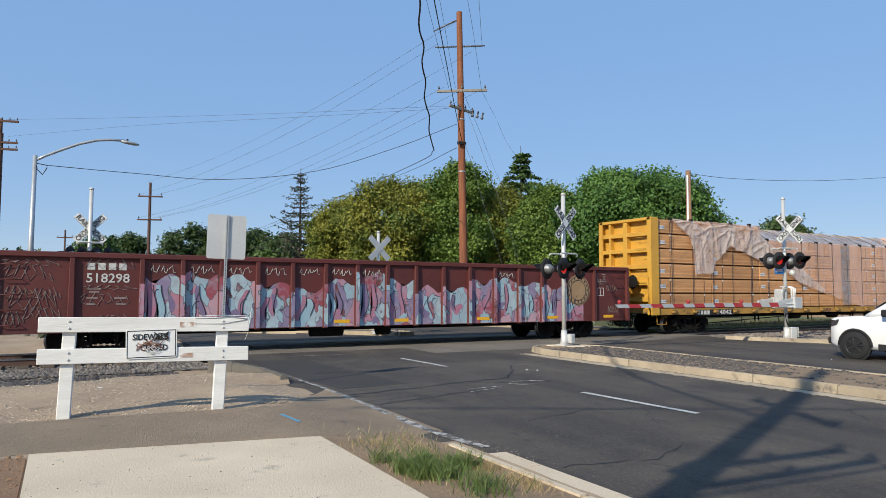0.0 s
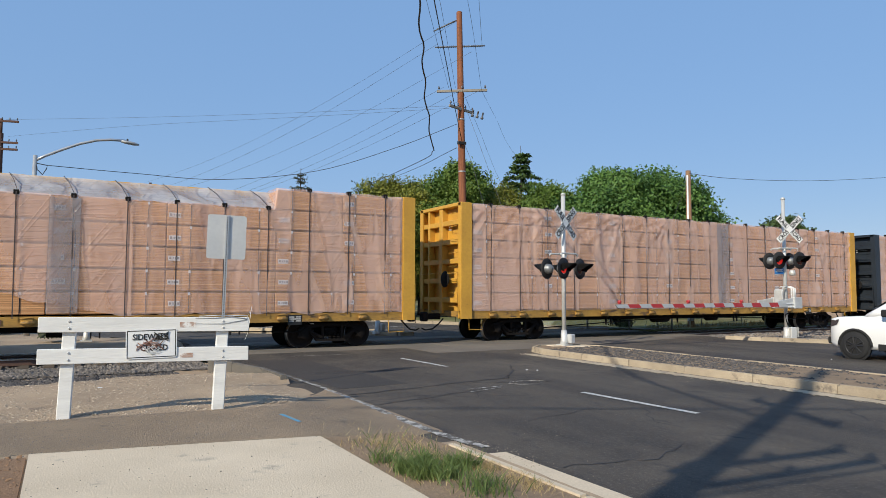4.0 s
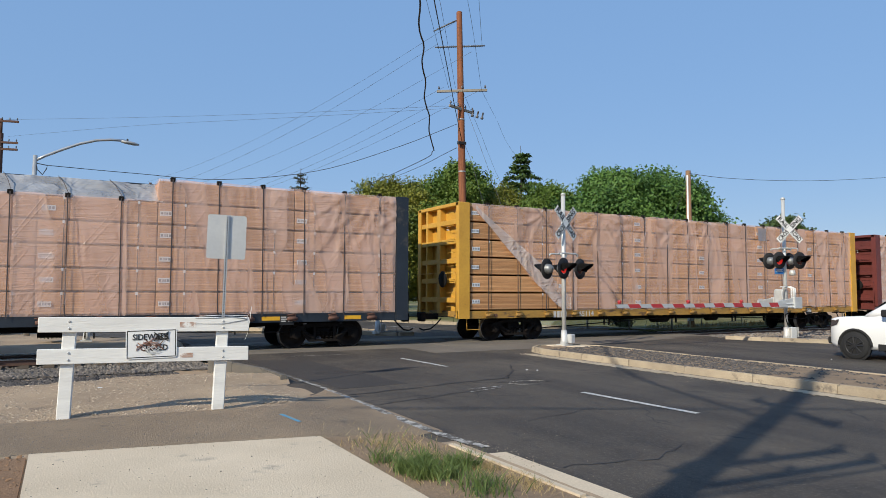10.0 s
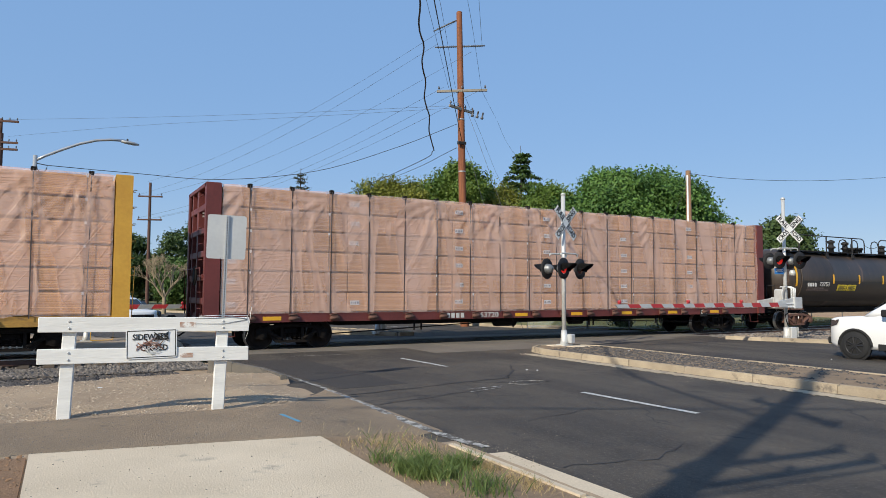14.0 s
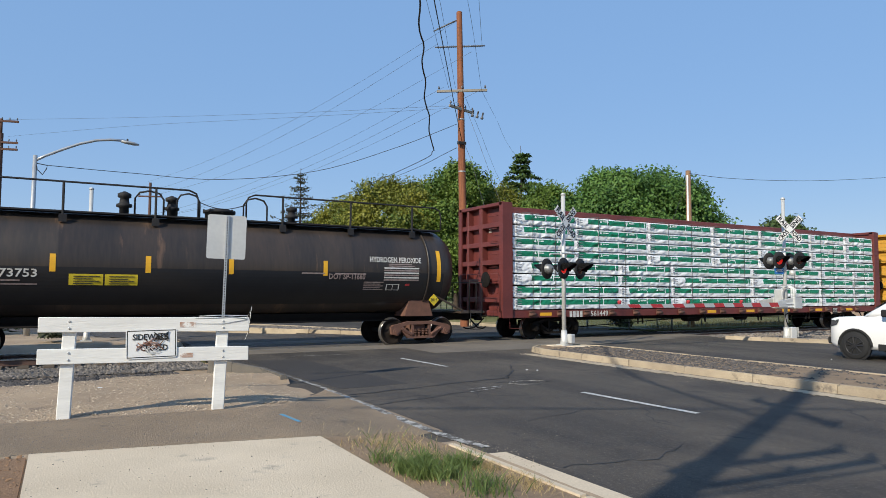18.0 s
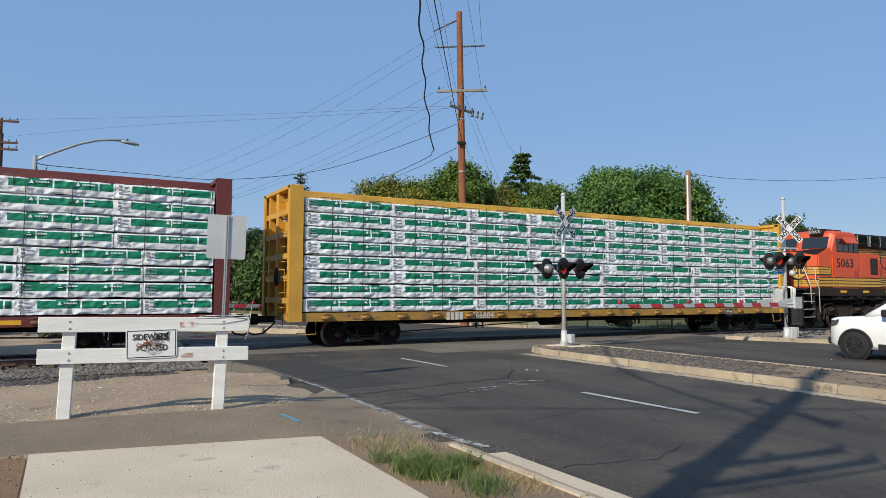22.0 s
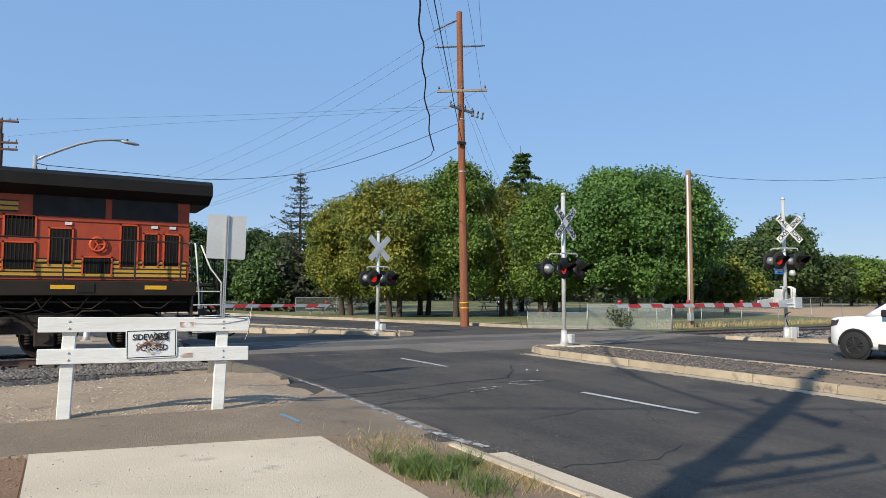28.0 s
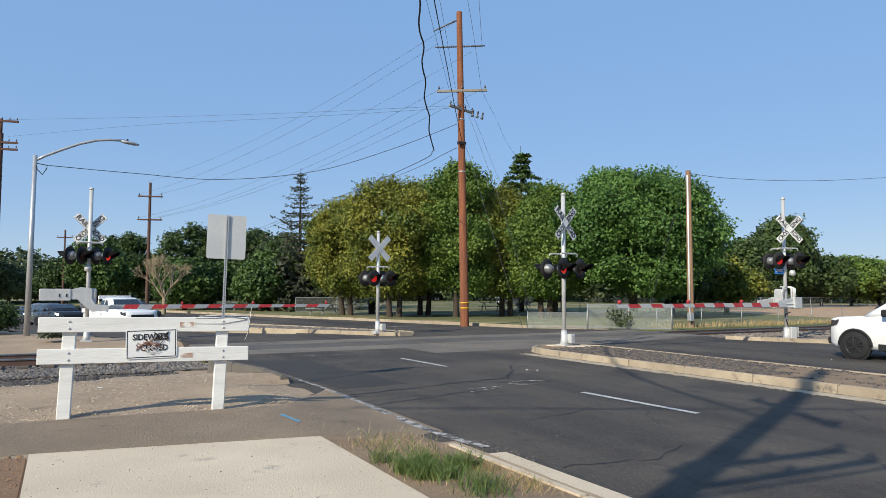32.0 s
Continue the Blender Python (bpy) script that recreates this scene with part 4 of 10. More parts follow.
stones("ballast_stones", 7000, ((-5, 3.3), (17.3, 22.9)), 0.045, -0.21, M["ballast"], "loose grey ballast stones round the rails", "ballast", 3)
stones("ballast_toe", 5200, ((-3.5, 2.4), (13.2, 17.6), lambda x, y: y > 13.6 + (x + 1) * 0.9 + noise.noise((x * 2, y * 2, 0)) * 0.8), 0.040, verge_height, M["ballast_dark"],
       "dark spilled ballast stones on the verge", "ballast", 4)
stones("verge_pebbles", 5200, ((-1.4, 3.5), (9.6, 15.6)), 0.0135, verge_height, M["pebble"], "small pale pebbles on the dirt verge", "pebbles", 5)
stones("path_grit", 3200, ((-1.6, 3.2), (7.45, 9.6)), 0.0055, lambda x, y: 0.122 - 0.113 * min(1, max(0, (x - 2.4) / 1.5)) ** 2 * (3 - 2 * min(1, max(0, (x - 2.4) / 1.5))), M["ballast"], "fine grit pressed into the footpath", "grit", 11)
stones("median_gravel", 10000, ((11.45, 13.6), (4.0, 14.9), lambda x, y: y > 8.6 + noise.noise((x, y, 0)) * 2 or rng_keep(x, y)), 0.042, 0.112, M["ballast_dark"], "dark crushed stone on the median strip", "gravel", 6)
stones("far_median_gravel", 1800, ((7.5, 11.6), (23.6, 31.0), lambda x, y: abs((x - 11.3) + (y - 23.8) * 0.60 - 0.6) < 0.9), 0.05, 0.10, M["ballast"], "grey gravel on the far median", "gravel", 7)
stones("strip_gravel", 4200, ((22.0, 30.0), (10, 18.6), lambda x, y: x > 23.2 or y > 15.5 - (x - 21.3) * 1.5), 0.05, -0.02, M["ballast"], "grey stones on the strip beside the track", "gravel", 8)
stones("right_ballast", 4500, ((22.5, 42.0), (18.2, 22.6)), 0.05, -0.14, M["ballast"], "loose ballast stones along the track", "ballast", 9)
stones("road_grit", 220, ((4.1, 10.8), (4.5, 18.0)), 0.005, 0.002, M["pebble"], "scattered grit and litter on the asphalt", "grit", 10)
stones("soil_clods", 900, ((-1.6, -0.26), (4.6, 7.6)), 0.020, 0.122, M["dirt_red"], "crumbled reddish clods beside the slab", "soil", 21)
stones("slab_crumbs", 150, ((-0.2, 2.4), (4.6, 7.2)), 0.0065, 0.146, M["ballast"], "dark crumbs and leaf bits on the slab", "crumbs", 22)
stones("median_crumbs", 900, ((10.75, 11.28), (4.2, 15.2)), 0.011, 0.010, M["pebble"], "small crumbs of stone in the dusty gutter", "crumbs", 31)
stones("kerb_crumbs", 240, ((3.62, 4.25), (5.3, 6.6)), 0.006, 0.008, M["pebble"], "crumbled concrete along the kerb end", "crumbs", 23)
stones("path_edge_gravel", 2600, ((-1.6, 3.9), (9.2, 10.4)), 0.012, lambda x, y: max(verge_height(x, y), 0.0), M["pebble"], "loose gravel at the footpath's edge", "gravel", 24)
bm = bm_new()
box(bm, 0, 0, 0, 0.07, 0.03, 0.012, 0.004)
bits = mesh_of("litter", bm, M["sign_white"])
for x, y, z, a in ((8.75, 11.9, 0.0, 20), (8.95, 11.75, 0.0, 70), (13.0, 13.2, 0.14, 10), (17.0, 10.2, 0.0, 30), (1.35, 12.6, 0.10, 5), (0.55, 12.2, 0.12, 10)):
    ob = tagged(new("litter", bits), "small white scrap of litter", "litter", group="scraps on the ground")
    ob.matrix_basis = pose(x, y, z, 0, 0, a)
# ---- the train ----
R_WHEEL = 0.42


def wheelset_mesh(r=R_WHEEL, name="wheelset"):
    bm = bm_new()
    for s in (-1, 1):
        m = Matrix.Rotation(radians(90), 4, "X") @ Matrix.Translation((0, 0, -s * 0.75))
        k = -s
        lathe(bm, [(0.06, k * 0.09), (0.13, k * 0.09), (0.15, k * 0.02), (r * 0.72, k * 0.0), (r * 0.80, k * 0.045), (r - 0.012, k * 0.07), (r, k * 0.055), (r + 0.004, -k * 0.03),
                   (r + 0.03, -k * 0.045), (r + 0.02, -k * 0.07), (0.1, -k * 0.06)], m, 28)
    rod(bm, (0, -1.0, 0), (0, 1.0, 0), 0.08, seg=10)
    for a in range(4):
        c, s = math.cos(a * 1.5708) * 0.06, math.sin(a * 1.5708) * 0.06
        box(bm, c - 0.02, -1.02, s - 0.02, c + 0.02, -0.99, s + 0.02)
    bmesh.ops.recalc_face_normals(bm, faces=bm.faces)
    me = mesh_of(name, bm, M["wheel"])
    me.materials.append(M["tread"])
    for f in me.polygons:
        c = f.center
        rad = math.hypot(c.x, c.z)
        if rad > r * 0.965 and rad < r * 1.04:
            f.material_index = 1
    return me


WHEELSET = wheelset_mesh()
wheels = []  # (object, x on its car, car, radius): keyed in motions()


def sideframe_mesh(wb, material, name="side_frame"):
    h = wb / 2
    bm = bm_new()
    prism(bm, [(-h - 0.16, 0.54), (-h - 0.10, 0.62), (-0.42, 0.74), (0.42, 0.74), (h + 0.10, 0.62), (h + 0.16, 0.54), (h - 0.05, 0.54), (0.40, 0.64), (-0.40, 0.64), (-h + 0.05, 0.54)], "y", -0.07, 0.07)
    prism(bm, [(-0.42, 0.20), (0.42, 0.20), (0.46, 0.27), (-0.46, 0.27)], "y", -0.08, 0.08)
    for s in (-1, 1):
        prism(bm, [(s * (h - 0.10), 0.56), (s * (h - 0.26), 0.58), (s * 0.34, 0.22), (s * 0.46, 0.20)], "y", -0.07, 0.07)
        prism(bm, [(s * 0.26, 0.24), (s * 0.34, 0.24), (s * 0.34, 0.68), (s * 0.26, 0.68)], "y", -0.06, 0.06)
        prism(bm, [(s * (h - 0.15), 0.34), (s * (h + 0.15), 0.34), (s * (h + 0.17), 0.58), (s * (h - 0.17), 0.58)], "y", -0.08, 0.06)
    for s in (-1, 1):
        rod(bm, (s * h, -0.12, 0.42), (s * h, 0.02, 0.42), 0.115, seg=14)
        rod(bm, (s * h, -0.15, 0.42), (s * h, -0.10, 0.42), 0.06, seg=8)
        rod(bm, (s * (h - 0.18), -0.075, 0.52), (s * 0.34, -0.075, 0.32), 0.05, seg=6)
    return mesh_of(name, bm, material)


def spring_mesh(material):
    bm = bm_new()
    for x in (-0.2, -0.07, 0.07, 0.2):
        for i in range(5):
            lathe(bm, [(0.035, 0), (0.058, 0.015), (0.035, 0.03)], Matrix.Translation((x, 0, 0.26 + i * 0.052)), 8)
    return mesh_of("spring_nest", bm, material)


def truck_kit(wb, material, rust=False):
    return {"wb": wb, "mat": material, "frame_mesh": sideframe_mesh(wb, material), "springs": spring_mesh(M["truck_rust"] if rust else M["truck"])}


KIT = truck_kit(1.78, M["truck"])
KIT_RUST = truck_kit(1.78, M["truck_rust"], True)


def truck(car, x, kit, reach=1.02):
    bm = bm_new()
    box(bm, -0.22, -0.95, 0.34, 0.22, 0.95, 0.62, 0.03)
    rod(bm, (0, 0, 0.6), (0, 0, 0.86), 0.2, seg=12)
    tr = part("truck", bm, kit["mat"], car, "cast steel freight truck", pose(x, 0, 0))
    for s in (-1, 1):
        part("side_frame", kit["frame_mesh"], None, tr, m=pose(0, s * reach, 0, 0, 0, 0 if s < 0 else 180))
        tagged(part("spring_nest", kit["springs"], None, tr, m=pose(0, s * (reach + 0.035), 0)), kind="stuff")
        w = part("wheelset", WHEELSET, None, tr, m=pose(s * kit["wb"] / 2, 0, R_WHEEL))
        wheels.append((w, s * kit["wb"] / 2, car, R_WHEEL))
    return tr


def coupler(car, x, s, material="under"):
    """Coupler, air hose and uncoupling lever at one end; s points outward."""
    bm = bm_new()
    box(bm, min(x, x + s * 0.62), -0.09, 0.74, max(x, x + s * 0.62), 0.09, 0.94, 0.02)
    box(bm, min(x + s * 0.5, x + s * 0.72), -0.15, 0.68, max(x + s * 0.5, x + s * 0.72), 0.13, 1.0, 0.04)
    part("coupler", bm, M[material], car)
    bm = bm_new()
    tube(bm, [(x + s * 0.05, -0.35, 0.78), (x + s * 0.2, -0.35, 0.62), (x + s * 0.42, -0.30, 0.44), (x + s * 0.66, -0.24, 0.40), (x + s * 0.8, -0.22, 0.46)], 0.026, 6)
    part("air_hose", bm, M["hose"], car)
    bm = bm_new()
    tube(bm, [(x + s * 0.12, -1.3, 0.70), (x + s * 0.12, -1.3, 0.86), (x + s * 0.12, -0.3, 0.86), (x + s * 0.25, -0.1, 0.8)], 0.014, 5)
    part("uncoupling_lever", bm, M[material], car)


def bars(car, x, y, z, rows, material, h=0.035, name="stencil_lines"):
    """Small unreadable lettering: rows of short bars."""
    bm = bm_new()
    for i, segs in enumerate(rows):
        for a, b in segs:
            box(bm, x + a, y - 0.003, z - i * h * 1.9 - h, x + b, y + 0.003, z - i * h * 1.9)
    return tagged(part(name, bm, material, car), kind="stuff")


PACKS = {}


def bulkhead(car, x, s, paint, tall=4.62):
    """An end wall: plate, corner posts, ribs on the outer face (towards s), grab irons."""
    o, i = x, x - s * 0.40
    bm = bm_new()
    box(bm, min(x - s * 0.26, x - s * 0.32), -1.36, 0.95, max(x - s * 0.26, x - s * 0.32), 1.36, tall - 0.02)
    wall = part("bulkhead", bm, paint, car, "ribbed steel end bulkhead")
    for y in (-1, 1):
        bm = bm_new()
        u, v = i + s * 0.05, o - s * 0.05
        prism(bm, [(o, y * 1.47), (i, y * 1.47), (i, y * 1.25), (u, y * 1.25), (u, y * 1.37), (v, y * 1.37), (v, y * 1.25), (o, y * 1.25)], "z", 0.80, tall)
        part("corner_post", bm, paint, wall)
    bm = bm_new()
    box(bm, min(o, i), -1.42, tall - 0.10, max(o, i), 1.42, tall + 0.02, 0.015)
    part("top_plate", bm, paint, wall)
    for z in (1.40, 2.05, 2.70, 3.35, 4.0):
        bm = bm_new()
        box(bm, min(x - s * 0.04, x - s * 0.26), -1.26, z - 0.085, max(x - s * 0.04, x - s * 0.26), 1.26, z + 0.085, 0.012)
        part("rib", bm, paint, wall)
    for y, w in ((-0.02, 0.11), (0.86, 0.05)):
        bm = bm_new()
        box(bm, min(x - s * 0.03, x - s * 0.26), y - w, 0.95, max(x - s * 0.03, x - s * 0.26), y + w, tall - 0.1, 0.01)
        part("stiffener", bm, paint, wall)
    if ("rung", paint.name) not in PACKS:
        bm = bm_new()
        tube(bm, [(0.07, 0, 0), (0, 0, 0), (0, 0.42, 0), (0.07, 0.42, 0)], 0.011, 5)
        PACKS["rung", paint.name] = mesh_of("grab_iron", bm, paint)
    for k in range(8):
        part("grab_iron", PACKS["rung", paint.name], None, wall, m=pose(x + s * 0.05, -1.15, 1.2 + k * 3.1 / 7))
    bm = bm_new()
    tube(bm, [(x + s * 0.06, -1.36, 1.0), (x + s * 0.10, -1.36, 2.3), (x + s * 0.10, 1.3, 2.3), (x + s * 0.06, 1.3, 1.0)], 0.014, 5)
    part("handrail", bm, paint, wall)
    if s < 0:
        bm = bm_new()
        lathe(bm, [(0.02, 0), (0.26, 0), (0.28, 0.02), (0.26, 0.04), (0.22, 0.02), (0.02, 0.02)], pose(x + s * 0.12, -0.55, 2.1, 0, 90, 0), 18)
        part("brake_wheel", bm, M["under"], wall)
    return wall


def crease(x, z, k=0.0, anchors=()):
    """How far the sheeting stands off: soft billows, sharp folds, and fans of folds below the points where it is gathered."""
    a = noise.noise((x * 0.9 + k, z * 0.9, k)) * 0.012
    b = abs(noise.noise((x * 1.7 + z * 1.1, z * 0.8 - x * 0.5, k + 5))) * 0.006
    c = abs(noise.noise((x * 4.0 - z * 5.0, z * 3.0 + x * 1.2, k + 9))) * 0.0015
    d = 0.0
    for ax, az in anchors:
        r = math.hypot(x - ax, z - az)
        if 0.05 < r < 2.6:
            t = math.atan2(az - z, x - ax)
            d += (0.5 + 0.5 * math.sin(t * 13 + 1.6 * noise.noise((t * 2.5, r * 0.8, ax)) * 3)) ** 4 * 0.060 * min(1, r / 0.5) * (1 - r / 2.6)
    v = max(0.0, noise.noise((x * 1.1 + k * 7, z * 0.35, k)) - 0.22) * 0.16
    return 0.035 + a - b - c + d + v


def line(pts):
    """A height read off a row of (x, z), straight between its points."""
    def at(x):
        if x <= pts[0][0]:
            return pts[0][1]
        for (xa, za), (xb, zb) in zip(pts, pts[1:]):
            if x <= xb:
                return za + (zb - za) * (x - xa) / max(1e-6, xb - xa)
        return pts[-1][1]
    return at


def sheet(car, x0, x1, z0, z1, y, material, k=0.0, step=0.07, name="film_sheet", label="creased translucent plastic film", top=False, anchors=(), ragged=0.0, hole=None):
    """A film hung between a lower and an upper edge, each a height or a function of x."""
    lo, hi = (z0 if callable(z0) else lambda x: z0), (z1 if callable(z1) else lambda x: z1)
    tall = max(hi(x) - lo(x) for x in np.linspace(x0, x1, 40))
    nx, nz = max(2, int((x1 - x0) / step)), max(3, int(tall / step))
    xs = np.linspace(x0, x1, nx)
    vs, rows = [], []
    for j in range(nz):
        f = j / (nz - 1)
        rows.append([len(vs) + i for i in range(nx)])
        for x in xs:
            b = lo(x) + (noise.noise((x * 1.9, k, 3)) * ragged + noise.noise((x * 7, k, 5)) * ragged * 0.3 if ragged else 0)
            z = b + max(0.0, hi(x) - b) * f
            vs.append((x, y - crease(x, z, k, anchors) - 0.02, z))
    if top:  # the sheet turns over the edge of the load towards the middle
        for j, (dy, dz) in enumerate(((0.06, 0.035), (0.45, 0.03), (0.9, 0.05), (1.35, 0.03))):
            rows.append([len(vs) + i for i in range(nx)])
            vs += [(x, y + dy, hi(x) + dz + noise.noise((x * 1.5, j, k)) * 0.03) for x in xs]
    fs = []
    for r, q in zip(rows, rows[1:]):
        for i in range(nx - 1):
            c = vs[r[i]]
            if hi(c[0]) - lo(c[0]) > 0.02 and not (hole and math.hypot((c[0] - hole[0]) / hole[2], (c[2] - hole[1]) / hole[3]) < 1):
                fs.append((r[i], r[i + 1], q[i + 1], q[i]))
    me = bpy.data.meshes.new(name)
    me.from_pydata(vs, [], fs)
    me.materials.append(material)
    me.shade_smooth()
    return part(name, me, None, car, label)


def pack_mesh(w, h, material):
    key = (round(w, 2), round(h, 2), material.name)
    if key not in PACKS:
        bm = bm_new()
        box(bm, 0.014, 0, 0.022, w - 0.014, 1.26, h - 0.030, 0.014)
        PACKS[key] = mesh_of("lumber_pack", bm, material)
    return PACKS[key]


def centerbeam(name, label, paint, length=22.7, tall=4.62, first=1.25):
    car = thing(name, label, "railcar", group="cars of the train")
    L = length
    bm = bm_new()
    box(bm, 0.1, -1.3, 0.84, L - 0.1, 1.3, 1.04)
    part("deck", bm, M["yellow_sill"] if paint is M["yellow"] else paint, car)
    for s in (-1, 1):
        bm = bm_new()
        prism(bm, [(s * 1.40, 0.80), (s * 1.40, 1.05), (s * 1.28, 1.05), (s * 1.36, 1.02), (s * 1.36, 0.84), (s * 1.28, 0.80)], "x", 0.0, L)
        sill = part("side_sill", bm, M["yellow_sill"] if paint is M["yellow"] else paint, car)
        if s < 0:
            bm = bm_new()
            box(bm, -0.11, -0.05, -0.10, 0.11, 0.04, 0.09, 0.012)
            rod(bm, (-0.15, -0.045, -0.03), (0.15, -0.045, -0.03), 0.045, seg=8)
            rod(bm, (-0.17, -0.05, 0.07), (0.05, -0.07, 0.10), 0.018, seg=5)
            winch = mesh_of("winch", bm, M["yellow_sill"] if paint is M["yellow"] else M["truck_rust"])
            for i in range(17):
                part("winch", winch, None, sill, m=pose(first + i * 1.225, -1.42, 0.93))
            bm = bm_new()
            box(bm, -0.26, -0.003, -0.055, 0.26, 0.003, 0.055)
            refl = mesh_of("reflector", bm, M["reflector"])
            for x in () if paint is M["yellow"] else (first + 0.61, first + 8 * 1.225 - 0.6, first + 10 * 1.225 - 0.6, first + 12 * 1.225 - 0.6, first + 14 * 1.225 - 0.6, first + 16 * 1.225 - 0.6):
                part("reflector", refl, None, sill, m=pose(x, -1.405, 0.91))
    for x, s in ((0.0, -1), (L, 1)):
        bulkhead(car, x, s, paint, tall)
        coupler(car, x, s)
    bm = bm_new()
    box(bm, 0.3, -0.05, 1.0, L - 0.3, 0.05, 4.5)
    part("centre_web", bm, paint, car)
    bm = bm_new()
    box(bm, 0.3, -0.30 if tall < 4.7 else -0.5, 4.46, L - 0.3, 0.30 if tall < 4.7 else 0.5, tall, 0.02)
    part("top_chord", bm, paint, car)
    # fish-belly centre sill, brake gear and piping below the deck
    bm = bm_new()
    prism(bm, [(1.0, 0.84), (L - 1.0, 0.84), (L - 4.4, 0.62), (4.4, 0.62)], "y", -0.25, 0.25)
    part("centre_sill", bm, M["under"], car)
    bm = bm_new()
    rod(bm, (L * 0.56, -0.75, 0.66), (L * 0.56 + 0.55, -0.75, 0.66), 0.16, seg=14)
    part("brake_cylinder", bm, M["under"], car)
    bm = bm_new()
    rod(bm, (L * 0.42, -0.7, 0.68), (L * 0.42 + 0.8, -0.7, 0.68), 0.19, seg=14)
    part("brake_reservoir", bm, M["under"], car)
    bm = bm_new()
    tube(bm, [(3.4, -1.1, 0.72), (3.6, -1.1, 0.42), (9.0, -1.1, 0.66), (13, -1.1, 0.66), (L - 3.6, -1.1, 0.50), (L - 3.3, -1.1, 0.72)], 0.02, 5)
    for x in (6.4, 6.65, 10.2, 13.6, 13.8, 17.0, 17.25):
        box(bm, x, -1.28, 0.48, x + 0.035, -1.22, 0.82)
    part("brake_rigging", bm, M["under"], car)
    for x in (0.35, L - 0.85):
        bm = bm_new()
        tube(bm, [(x, -1.36, 0.82), (x, -1.38, 0.44), (x + 0.5, -1.38, 0.44), (x + 0.5, -1.36, 0.82)], 0.014, 5)
        part("stirrup_step", bm, paint, car)
    for x in (2.55, L - 2.55):
        truck(car, x, KIT)
    bm = bm_new()
    box(bm, L - 4.0, -1.412, 0.72, L - 3.6, -1.402, 1.0)
    pl = part("data_plate", bm, M["sign_black"], car)
    bars(car, L - 3.97, -1.416, 0.96, [[(0, 0.15), (0.2, 0.34)], [(0, 0.34)], [(0, 0.14), (0.2, 0.34)]], M["stencil"], 0.03)
    return car


def columns(rng, x0, x1, widths):
    xs = [x0]
    while xs[-1] < x1 - 1.2:
        w = rng.choice(widths)
        if x1 - (xs[-1] + w) < 1.6:
            w = x1 - xs[-1]
        xs.append(min(x1, xs[-1] + w))
    return list(zip(xs, xs[1:]))


